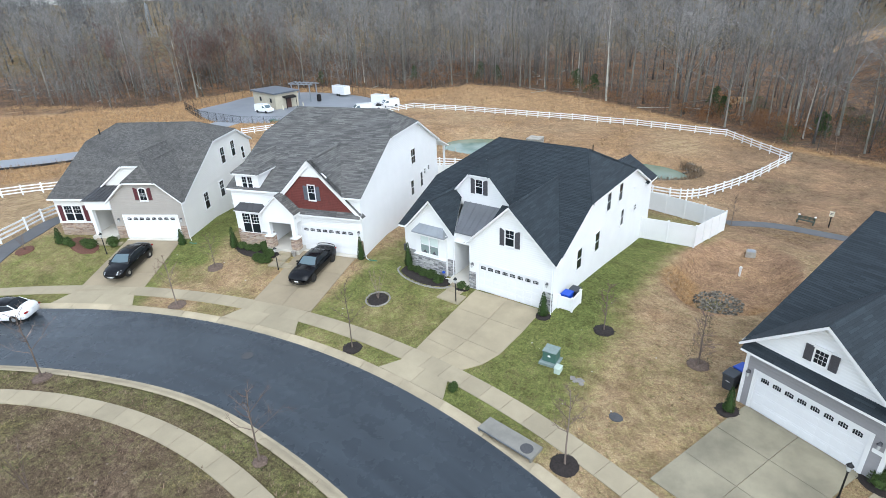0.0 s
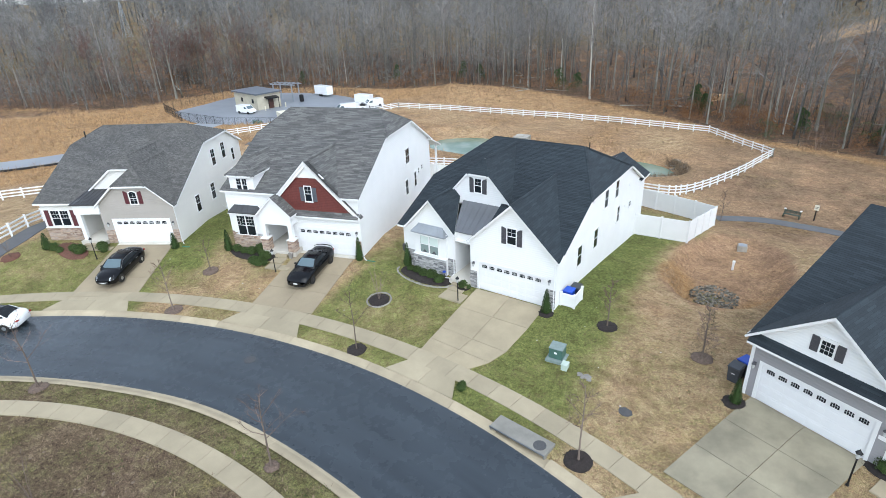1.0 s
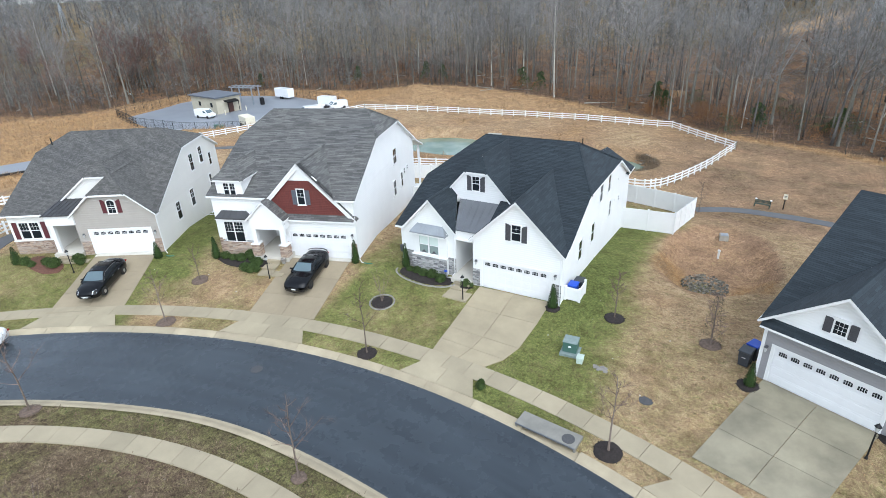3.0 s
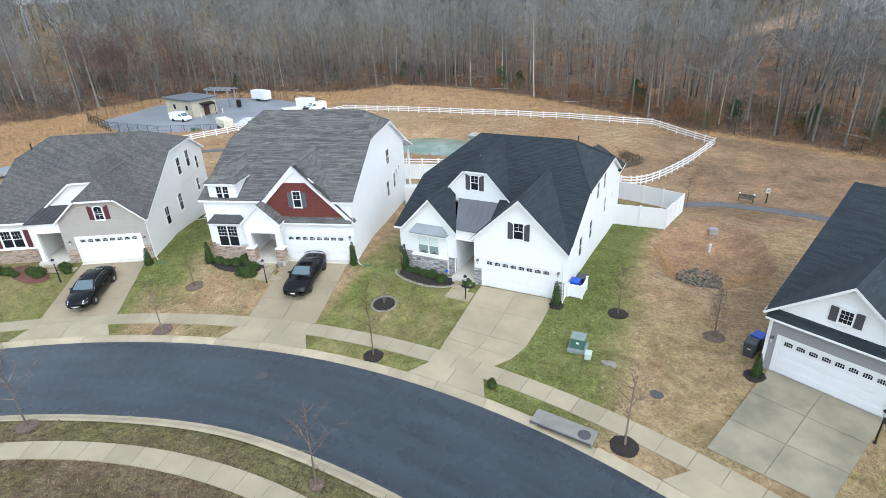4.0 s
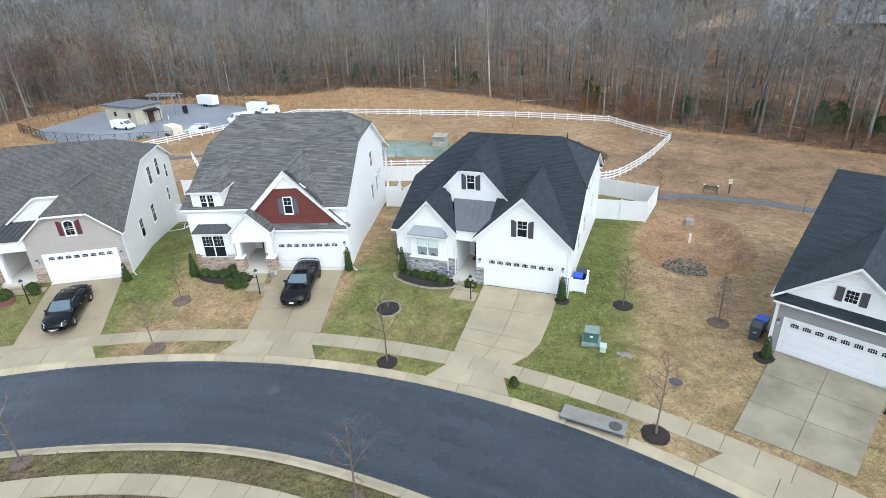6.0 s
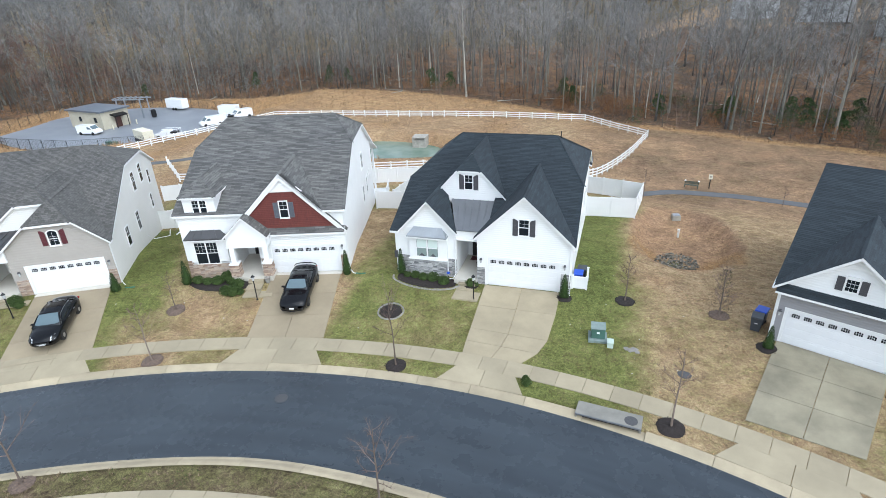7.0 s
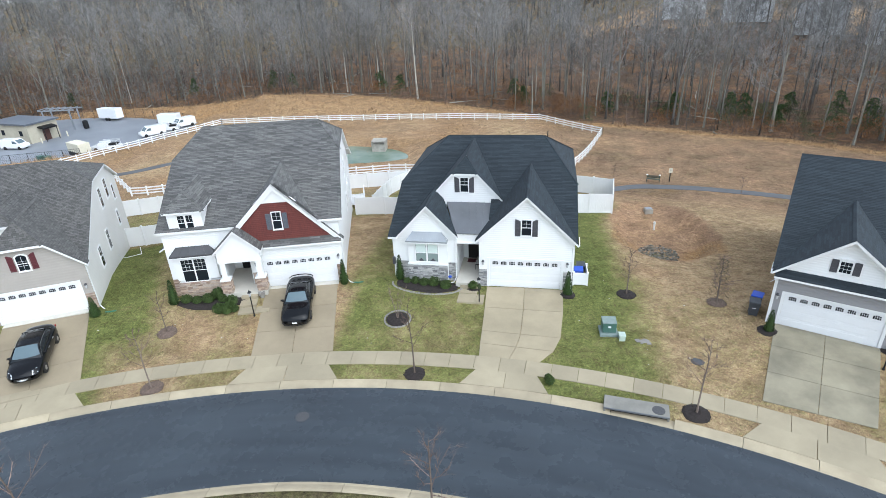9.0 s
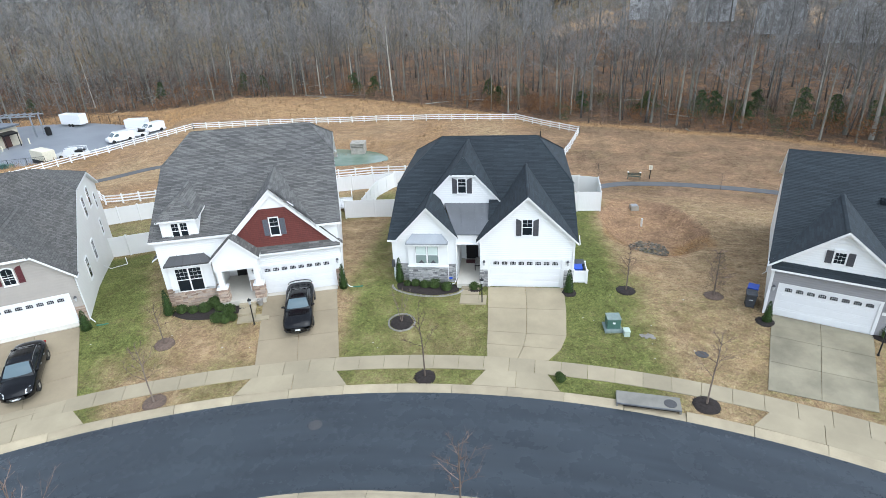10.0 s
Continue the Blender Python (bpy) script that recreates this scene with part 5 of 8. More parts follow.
def house_d():
    h = house_at("D", "grey vinyl house with black shingle roof and white gable")
    f, b = [(-0.95, -0.45, 3.4), (12.5, -0.45, 3.4), (12.5, 9.9, 7.9), (-0.95, 9.9, 7.9)], [(12.5, 19.5, 3.4), (-0.95, 19.5, 3.4), (-0.95, 9.9, 7.9), (12.5, 9.9, 7.9)]
    gar = (2.5, 3.4, 3.4, 3.6, 3.6, 6.3)
    sl = (7.9 - 3.4) / 10.35
    r = roof(h, minus([f], *gar) + [b], SHINGLE_BLACK, "black asphalt shingle roof")
    ridge_caps(r, [((-0.95, 9.9, 7.9), (12.5, 9.9, 7.9))], SHINGLE_BLACK)
    g, gc = over(*front_gable(*gar, -0.5, 7.2), -0.45, 3.4, sl)
    r = roof(h, g, SHINGLE_BLACK)
    ridge_caps(r, gc, SHINGLE_BLACK)
    wall(h, pose(0, -0.1, 0), [[(-0.6, 3.6), (5.6, 3.6), (2.5, 6.15)]], VINYL_WHITE, label="white lap siding of the gable")
    wall(h, pose(0, 0, 0), [rect(-0.6, 5.6, 2.27, 3.6), rect(-0.6, -0.16, -0.3, 2.27), rect(5.04, 5.6, -0.3, 2.27)], VINYL_GREY, label="grey lap siding")
    roof(h, [[(-0.75, -0.55, 3.36), (5.75, -0.55, 3.36), (5.75, 0.0, 3.82), (-0.75, 0.0, 3.82)]], SHINGLE_BLACK, deck=0.12, name="skirt_roof")
    wall(h, pose(-0.62, 19.2, 0, 0, 0, LEFT), [[(0, -2.8), (19.2, -2.8), (19.2, 3.5), (9.3, 7.8), (0, 3.5)]], VINYL_CREAM)
    wall(h, pose(5.6, 0, 0, 0, 0, RIGHT), [rect(0, 3.0, -0.3, 3.6)], VINYL_GREY)
    wall(h, pose(5.6, 3.0, 0), [rect(0, 6.6, -0.3, 4.6)], VINYL_GREY)
    wall(h, pose(12.2, 3.0, 0, 0, 0, RIGHT), [[(0, -2.6), (16, -2.6), (16, 3.4), (6.9, 7.7), (0, 4.7)]], VINYL_GREY)
    wall(h, pose(12.2, 19.2, 0, 0, 0, BACK), [rect(0, 12.8, -2.6, 3.5)], VINYL_GREY)
    part("corner_board", MB().box(-0.66, -0.5, -0.05, 0.1, -0.3, 3.4), TRIM_WHITE, h)
    part("corner_board", MB().box(5.5, 5.66, -0.05, 0.1, -0.3, 3.4), TRIM_WHITE, h)
    part("porch_floor", MB().box(5.66, 9.0, -0.1, 3.0, -0.4, 0.25), CONCRETE_PALE, h)
    garage_door(h, pose(0, 0, 0))
    lantern(h, pose(-0.36, 0, 1.75))
    lantern(h, pose(5.3, 0, 1.75))
    part("number_plate", MB().box(5.1, 5.5, -0.03, 0, 1.42, 1.62), TRIM_WHITE, h, "small white plate with dark bars")
    window(h, pose(2.42, -0.1, 4.2), 0.52, 0.66, 3, 3, "white window with dark panes between charcoal shutters", sash=False)
    part("window_head", MB().box(2.05, 2.8, -0.2, -0.1, 4.93, 5.03), TRIM_WHITE, h)
    for s in (-1, 1):
        shutter(h, pose(2.42 + s * 0.52, -0.1, 4.14), 0.34, 0.78, SHUTTER_GREY, 0, "charcoal shutter")
    part("skylight", MB().box(4.4, 5.3, 5.6, 6.6, 5.9, 6.3), GLASS_DARK, h)
    downspout(h, [(-0.95, -0.4, 3.45), (-0.95, 0.6, 3.7)])
    downspout(h, [(-0.7, 6.0, 3.4), (-0.7, 6.0, 0.0), (-1.1, 5.6, -0.25), (-3.4, 6.2, -0.55)])
    return h


house_a()
house_b()
house_c()
house_d()


# ---- fences ----
Z_YARD = -7.8
def drape(pts, gap):
    """Points along a plan line, gap metres apart, on the ground."""
    out = []
    for (ax, ay), (bx, by) in zip(pts, pts[1:]):
        d = math.hypot(bx - ax, by - ay)
        n = max(1, round(d / gap))
        out += [(ax + (bx - ax) * k / n, ay + (by - ay) * k / n) for k in range(n)]
    out.append(pts[-1])
    return [Vector((x, y, ground(x, y))) for x, y in out]


def smooth_line(pts, n=6):
    """A rounded line through plan points."""
    out = []
    for i in range(len(pts) - 1):
        p0, p1, p2, p3 = [Vector(pts[min(max(j, 0), len(pts) - 1)]) for j in (i - 1, i, i + 1, i + 2)]
        for k in range(n):
            t = k / n
            out.append(tuple(0.5 * (2 * p1 + (p2 - p0) * t + (2 * p0 - 5 * p1 + 4 * p2 - p3) * t * t + (3 * p1 - p0 - 3 * p2 + p3) * t ** 3)))
    out.append(tuple(pts[-1]))
    return out


POST = MB().box(-0.075, 0.075, -0.075, 0.075, -0.2, 1.3).prism([(-0.09, -0.09, 1.3), (0.09, -0.09, 1.3), (0.09, 0.09, 1.3), (-0.09, 0.09, 1.3)], (0, 0, 0.03)).mesh("fence_post", VINYL_WHITE)
RAIL = MB().box(0, 1, -0.025, 0.025, -0.075, 0.075).mesh("rail", VINYL_WHITE)


def rail_fence(line, label):
    pts = drape(line, 2.44)
    top = thing("rail_fence", Matrix.Translation(pts[0]), label, "fence", "white rail fences")
    inv = Matrix.Translation(-pts[0])
    for p in pts:
        shared("post", POST, top, inv @ Matrix.Translation(p))
    for p, q in zip(pts, pts[1:]):
        d = q - p
        turn = d.to_track_quat("X", "Z").to_matrix().to_4x4()
        for z in (0.38, 0.76, 1.14):
            shared("rail", RAIL, top, inv @ Matrix.Translation(p + Vector((0, 0, z))) @ turn @ Matrix.Diagonal((d.length, 1, 1, 1)))
    return top


LOOP = [(-46, 27), (-33, 33), (-20, 38.6), (-8, 39.4), (1.5, 38.3), (4.2, 40.8), (6.5, 47), (8.4, 55), (10.4, 65.2), (-1.2, 77.0), (-14, 76.2), (-27, 75.4), (-42, 74), (-57, 72.5), (-67.5, 70.2), (-69.6, 60), (-69.2, 50), (-69.0, 42), (-66, 33), (-58, 25)]
rail_fence(LOOP[:4] + smooth_line(LOOP[3:9], 4)[1:], "white three-rail vinyl fence behind the yards")
rail_fence(LOOP[8:15], "white three-rail vinyl fence along the far bank")
rail_fence([LOOP[14], (-70, 62), (-73, 52), (-76.3, 41), (-79.5, 32)], "white three-rail vinyl fence beside the depot")
rail_fence([(-70, -20), (-63.5, -11.8), (-61.5, -8), (-58, -1), (-54, 8)], "white three-rail vinyl fence above the side road")
rail_fence([(-37.5, -22), (-39.8, -17.8), (-41.5, -15.2), (-44.3, -11.6), (-48, -5)], "white three-rail vinyl fence beside the path")


def panel_fence(line, label, height=1.83):
    """A solid vinyl fence: posts with caps, boards between two rails."""
    pts = drape(line, 2.3)
    top = thing("privacy_fence", Matrix.Translation(pts[0]), label, "fence", "white privacy fences")
    o = pts[0]
    for p in pts:
        a = p - o
        mb = MB().box(a.x - 0.065, a.x + 0.065, a.y - 0.065, a.y + 0.065, a.z - 0.3, a.z + height + 0.06)
        mb.prism([(a.x - 0.08, a.y - 0.08, a.z + height + 0.06), (a.x + 0.08, a.y - 0.08, a.z + height + 0.06), (a.x + 0.08, a.y + 0.08, a.z + height + 0.06), (a.x - 0.08, a.y + 0.08, a.z + height + 0.06)], (0, 0, 0.04))
        part("post", mb, VINYL_WHITE, top)
    for p, q in zip(pts, pts[1:]):
        a, d = p - o, q - p
        n = max(4, round(Vector((d.x, d.y)).length / 0.16))
        flat = Vector((d.x, d.y, 0)).normalized()
        side = Vector((-flat.y, flat.x, 0)) * 0.02
        mb = MB()
        prof = []
        for k in range(n):
            for f, e in ((0.02, 0.3), (0.07, 0.6), (0.93, 0.6), (0.98, 0.3)):
                prof.append((a + d * ((k + f) / n), e))
        ring = [p - side * e for p, e in prof] + [p + side * e for p, e in prof[::-1]]
        lo, hi = Vector((0, 0, 0.05)), Vector((0, 0, height - 0.12))
        c = len(ring)
        mb.mesh_data([p + lo for p in ring] + [p + hi for p in ring], [(i, (i + 1) % c, c + (i + 1) % c, c + i) for i in range(c)])
        part("panel", mb, VINYL_WHITE, top)
        for z in (0.05, height - 0.14):
            w = side * 1.5
            mb = MB().prism([a + Vector((0, 0, z)) - w, a + d + Vector((0, 0, z)) - w, a + d + Vector((0, 0, z + 0.16)) - w, a + Vector((0, 0, z + 0.16)) - w], side * 3)
            part("rail", mb, VINYL_WHITE, top)
    return top


def house_xy(k, x, y):
    hx, hy, _, a = HOUSES[k]
    c, s = math.cos(radians(a)), math.sin(radians(a))
    return (hx + x * c - y * s, hy + x * s + y * c)


panel_fence([house_xy("C", 5.72, 18.1), house_xy("C", 10.25, 18.6), house_xy("C", 11.2, 27.0), (-0.5, 30.8), (-14.3, 29.5)], "white vinyl privacy fence round the back yard", 2.0)
rail_fence([(-62, 33), (-52.5, 25.5), (-46, 27)], "white three-rail vinyl fence behind the cream house")
panel_fence([(-14.3, 29.5), (-19.3, 27.8), (-26, 25.0)], "white vinyl privacy fence behind the grey-roofed house")
panel_fence([(-15.4, 14.0), (-12.6, 14.7), (-8.0, 15.3)], "white vinyl privacy fence with a double gate between the houses")
panel_fence([(-13.9, 15.0), (-14.9, 23.7), (-14.3, 29.4)], "white vinyl privacy fence dividing the back yards")
panel_fence([(-33.9, 2.9), (-29.5, 5.0), (-26.2, 6.4)], "white vinyl privacy fence between the houses")
panel_fence([(-43.0, 13.5), (-36, 17.5), (-27, 20)], "white vinyl privacy fence closing the back yard")
panel_fence([house_xy("C", 5.8, 0.75), house_xy("C", 6.75, 0.75), house_xy("C", 6.75, 2.1)], "low white vinyl screen round the bins", 0.95)

# chain-link fence round the depot
WIRE = plain("dark_wire", (0.02, 0.02, 0.022), 0.6, 0.3)
cpts = drape([(COMPOUND[i][0] * 1.01 - 1, COMPOUND[i][1] * 1.0 + (1 if COMPOUND[i][1] > 55 else -1)) for i in (6, 5, 4, 3, 2, 1, 0, 9, 8, 7)], 3.0)
chain = thing("chain_link_fence", Matrix.Translation(cpts[0]), "dark chain-link fence with posts round the depot yard", "fence")
for p in cpts:
    a = p - cpts[0]
    part("post", MB().tube([a, a + Vector((0, 0, 2.4))], 0.05, 5), WIRE, chain)
net = MB()
for p, q in zip(cpts, cpts[1:]):
    a, b = p - cpts[0], q - cpts[0]
    part("top_rail", MB().tube([a + Vector((0, 0, 2.35)), b + Vector((0, 0, 2.35))], 0.03, 4), WIRE, chain)
    for k in range(9):
        t0, t1 = k / 9, (k + 1.6) / 9
        u = Vector((0, 0, 2.3))
        for s0, s1 in ((a.lerp(b, t0), a.lerp(b, min(1, t1)) + u), (a.lerp(b, t0) + u, a.lerp(b, min(1, t1)))):
            net.tube([s0, s1], 0.012, 3, False)
ob = part("wire_net", net, WIRE, chain)
ob["kind"] = "stuff"


# ---- paths and the depot yard ----
def ribbon(name, line, width, mat, label, category, lift=0.04):
    pts = [Vector(p) for p in smooth_line(line, 8)]
    mb = MB()
    vs = []
    for i, p in enumerate(pts):
        d = (pts[min(i + 1, len(pts) - 1)] - pts[max(i - 1, 0)]).normalized()
        s = Vector((-d.y, d.x)) * width / 2
        row = [p - s, p + s]
        z = max(ground(*q) for q in row + [p]) + lift
        vs += [(row[0].x, row[0].y, z - 0.3), (row[0].x, row[0].y, z), (row[1].x, row[1].y, z), (row[1].x, row[1].y, z - 0.3)]
    fs = [(4 * i + j, 4 * i + j + 1, 4 * i + 5 + j, 4 * i + 4 + j) for i in range(len(pts) - 1) for j in range(3)]
    mb.mesh_data(vs, [f[::-1] for f in fs])
    return tagged(part(name, mb, mat), label, category, kind="structure")


PATH_GREY = plain("worn_asphalt", (0.085, 0.087, 0.092), 0.8, var=0.15, scale=0.7, bumped=0.1)
YARD_GREY = plain("wet_grey_asphalt", (0.185, 0.2, 0.222), 0.42, var=0.14, scale=0.12, bumped=0.05)
ribbon("path_east", [(9.5, 30.5), (13, 33.6), (17, 34.2), (22, 34.2), (31, 32.2), (45, 26)], 1.45, PATH_GREY, "narrow grey asphalt footpath crossing the rear slope", "path")
ribbon("path_west", [(-70, 30), (-62, 35.5), (-56, 43), (-44, 47)], 1.7, PATH_GREY, "narrow grey asphalt footpath round the pond bank", "path")
ribbon("path_side", [(-30, -27), (-36.2, -20.4), (-39.6, -15.8), (-42.3, -12.2), (-47, -3)], 1.9, PATH_GREY, "grey asphalt footpath beside the cream house", "path")
ribbon("side_road", [(-112, -30), (-100, -8), (-93.5, 3), (-90, 14), (-91, 28), (-97, 46)], 6.5, YARD_GREY, "wet grey asphalt road leading to the depot", "road")
yard = MB()
cx, cy = sum(p[0] for p in COMPOUND) / 10, sum(p[1] for p in COMPOUND) / 10
edge = smooth_line(COMPOUND + COMPOUND[:1], 5)[:-1]
yard.face([(x, y, Z_YARD) for x, y in edge])
ye = len(edge)
yard.mesh_data([(x, y, Z_YARD) for x, y in edge] + [(x, y, -8.6) for x, y in edge], [(i, (i + 1) % ye, ye + (i + 1) % ye, ye + i) for i in range(ye)])
tagged(part("yard", yard, YARD_GREY), "wet grey asphalt yard of the depot", "yard", kind="structure")
ribbon("guard_rail_strip", [(-97, -11), (-89.5, 0), (-84.5, 10)], 0.3, WIRE, "dark low guard rail beside the side road", "guard rail", 0.45)

# pond
WATER, _nt, _b = nodes_of("pond_water")
_w = noise_of(_nt, 0.25, 3, 0.5)
_nt.links.new(mix(_nt, ramp(_nt, _w, 0.35, 0.65), (0.10, 0.16, 0.12), (0.19, 0.24, 0.19)), _b.inputs["Base Color"])
_b.inputs["Roughness"].default_value = 0.06
bump(_nt, _b, noise_of(_nt, 3.0, 3, 0.5), 0.04, 0.02)
for px, py, rx, ry in PONDS:
    wm = MB()
    wm.prism([(px + rx * 1.12 * math.cos(a), py + ry * 1.12 * math.sin(a), -6.75) for a in [k * math.tau / 64 for k in range(64)]], (0, 0, -0.05))
    tagged(part("pond", wm, WATER), "shallow green pond with a mirror-still surface", "pond", kind="structure")

CONC_BOX = plain("stained_concrete", (0.30, 0.285, 0.25), 0.9, var=0.25, scale=2.0, bumped=0.15)
riser = thing("outlet_riser", pose(-27.9, 57.3, -7.0, 0, 0, 8), "square concrete pond outlet with a metal grate on top", "outlet box")
part("box", MB().box(-1.2, 1.2, -1.2, 1.2, -0.6, 1.3, bevel=0.04), CONC_BOX, riser)
for z in (1.38, 1.62, 1.86):
    for a in (0, 90, 180, 270):
        ob = part("bar", MB().box(-1.15, 1.15, -1.2, -1.1, z - 0.05, z + 0.05), CONC_BOX, riser)
        ob.matrix_basis = pose(0, 0, 0, 0, 0, a)
for sx in (-1.15, 1.15):
    for sy in (-1.15, 1.15):
        part("corner_post", MB().box(sx - 0.08, sx + 0.08, sy - 0.08, sy + 0.08, 1.3, 2.0), CONC_BOX, riser)
part("lid", MB().box(-1.25, 1.25, -1.25, 1.25, 2.0, 2.12).box(-0.4, 0.4, -0.4, 0.4, 2.12, 2.2), CONC_BOX, riser)


# ---- street things ----
def disc(name, x, y, r, z, mat, label, category):
    top = thing(name, pose(x, y, z), label, category)
    part("cover", MB().lathe([(r, -0.05), (r, 0.012), (r - 0.015, 0.02)], sides=28), mat, top)
    part("rim", MB().lathe([(r + 0.07, -0.05), (r + 0.07, 0.006), (r + 0.012, 0.008)], sides=28), ASPHALT if r > 0.33 else mat, top)
    return top


CAST_IRON = plain("cast_iron", (0.075, 0.075, 0.078), 0.7, 0.3, var=0.2, scale=12)
disc("manhole_cover", -7.95, -13.9, 0.36, Z_ROAD + 0.003, CAST_IRON, "round cast-iron manhole cover in the asphalt", "manhole")
disc("lawn_cover", 12.75, -6.2, 0.3, ground(12.75, -6.2), CAST_IRON, "round dark cover set in the lawn", "manhole")

inlet = thing("storm_inlet", pose(9.08, -10.46, -0.64, 0, 0, -4.8), "grey concrete storm drain top with a black cover", "storm drain")
INLET_GREY = plain("inlet_concrete", (0.19, 0.182, 0.16), 0.75, var=0.16, scale=1.5)
part("slab", MB().box(-1.6, 1.6, -0.5, 0.5, 0.06, 0.15, bevel=0.02), INLET_GREY, inlet)
# a solid black block stands in for the shade inside the kerb opening
part("throat_shade", MB().box(-1.5, 1.5, -0.34, -0.24, -0.25, 0.06), BLACK_IRON, inlet, "black block for the shade in the kerb opening")
part("cheek", MB().box(-1.6, -1.5, -0.48, 0.48, -0.2, 0.06), INLET_GREY, inlet)
part("cheek", MB().box(1.5, 1.6, -0.48, 0.48, -0.2, 0.06), INLET_GREY, inlet)
part("steel_edge", MB().box(-1.59, 1.59, -0.53, -0.49, 0.07, 0.155), METAL_ROOF, inlet)
part("cover", MB().lathe([(0.32, 0.14), (0.32, 0.165), (0.3, 0.17)], (1.08, -0.08, 0), 28), CAST_IRON, inlet, "round black iron cover")

MULCH = plain("dark_mulch", (0.018, 0.0135, 0.012), 0.95, var=0.45, scale=9, bumped=0.3, fine=40)
MULCH_RED = plain("red_mulch", (0.095, 0.042, 0.028), 0.95, var=0.4, scale=9, bumped=0.3, fine=40)
MULCH_OLD = plain("faded_mulch", (0.105, 0.075, 0.058), 0.95, var=0.4, scale=9, bumped=0.3, fine=40)


def mulch(name, x, y, r, mat, seed, label, stretch=1.0, turn=0.0):
    """A low uneven mound of bark chips."""
    rnd = random.Random(seed)
    mb = MB()
    z = ground(x, y)
    sides, ph = 26, rnd.random() * 9
    c, s = math.cos(radians(turn)), math.sin(radians(turn))
    turned = lambda u, v: (u * c - v * s, u * s + v * c)
    prof = []
    for f, hgt in ((1.0, -0.06), (0.97, 0.02), (0.8, 0.07), (0.4, 0.1), (0.02, 0.08)):
        for k in range(sides):
            a = k * math.tau / sides
            rr = r * f * (1 + 0.09 * noise.noise((math.cos(a) * 2 + ph, math.sin(a) * 2, seed)))
            px, py = turned(rr * math.cos(a), rr * stretch * math.sin(a))
            prof.append((px, py, ground(x + px, y + py) - z + hgt + 0.02 * rnd.random()))
    fs = [(i * sides + k, i * sides + (k + 1) % sides, (i + 1) * sides + (k + 1) % sides, (i + 1) * sides + k) for i in range(4) for k in range(sides)]
    fs.append([4 * sides + k for k in range(sides)])
    mb.mesh_data(prof, fs)
    for _ in range(90):
        a, q = rnd.random() * math.tau, r * math.sqrt(rnd.random()) * 1.03
        px, py = turned(q * math.cos(a), q * stretch * math.sin(a))
        m = pose(px, py, ground(x + px, y + py) - z + 0.09 * (1 - q / r) + 0.03, rnd.uniform(-40, 40), rnd.uniform(-40, 40), rnd.uniform(0, 360))
        mb.box(-0.06, 0.06, -0.018, 0.018, -0.01, 0.012, m)
    ob = part(name, mb, mat)
    ob.matrix_basis = pose(x, y, z)
    return tagged(ob, label, "mulch bed", kind="stuff")


def stone_ring(x, y, r, n, mat, seed, label):
    top = thing("stone_edging", pose(x, y, ground(x, y)), label, "edging")
    rnd = random.Random(seed)
    for k in range(n):
        a = k * math.tau / n
        px, py = r * math.cos(a), r * math.sin(a)
        ob = part("stone", MB().box(-0.11, 0.11, -0.05, 0.05, -0.05, 0.06 + 0.03 * rnd.random(), bevel=0.025), mat, top)
        ob.matrix_basis = pose(px, py, ground(x + px, y + py) - ground(x, y), 0, 0, math.degrees(a) + 90 + rnd.uniform(-8, 8))
    return top


EDGE_STONE = plain("edging_stone", (0.27, 0.255, 0.235), 0.9, var=0.2, scale=5, bumped=0.1, rand=0.25)
mulch("mulch_ring", -5.4, -4.8, 0.75, MULCH, 1, "dark bark mulch ring round a young tree on the lawn")
stone_ring(-5.4, -4.8, 0.85, 22, EDGE_STONE, 3, "ring of pale edging stones round the mulch")
mulch("mulch_ring", -2.95, -9.65, 0.62, MULCH, 2, "dark bark mulch ring in the verge")
mulch("mulch_ring", 12.0, -10.35, 0.68, MULCH, 3, "dark bark mulch ring in the verge")
mulch("mulch_ring", 9.3, 0.1, 0.64, MULCH, 4, "dark bark mulch ring on the thin lawn")
mulch("mulch_ring", -17.5, -13.4, 0.64, MULCH_OLD, 5, "faded bark mulch ring in the verge")
mulch("mulch_ring", -19.8, -8.8, 0.62, MULCH_OLD, 6, "faded bark mulch ring on the lawn")
mulch("mulch_ring", 14.9, -0.1, 0.6, MULCH_OLD, 7, "faded mulch round a brown sapling")
mulch("mulch_ring", -16.0, -22.6, 0.55, MULCH_OLD, 8, "thin soil ring in the inner verge")
mulch("mulch_ring", 0.3, -18.7, 0.36, MULCH_OLD, 9, "faded soil ring in the inner verge")
mulch("mulch_ring", -36.5, -17.0, 0.75, MULCH_RED, 10, "red mulch patch on the lawn")
mulch("mulch_bed", -4.4, -0.7, 2.3, MULCH, 11, "dark mulch bed under the bay window", 0.42)
mulch("mulch_bed", -1.05, -0.55, 0.5, MULCH, 12, "small dark mulch bed beside the step")
mulch("mulch_bed", 5.45, -0.6, 0.5, MULCH, 13, "small mulch bed at the garage corner")
mulch("mulch_bed", -18.65, -5.4, 2.4, MULCH, 14, "dark mulch bed with shrubs under the bay window", 0.37, 14)
mulch("mulch_bed", -33.2, -13.5, 2.3, MULCH_RED, 15, "red mulch bed along the stone base", 0.42)
mulch("mulch_bed", 17.12, -3.05, 0.55, MULCH, 16, "dark mulch bed at the garage corner")
mulch("mulch_bed", 23.4, -3.9, 1.0, MULCH, 17, "dark mulch bed beside the porch")
bed = thing("stone_edging", pose(-4.4, -0.7, 0), "curved row of grey edging stones round the bed", "edging")
_r = random.Random(8)
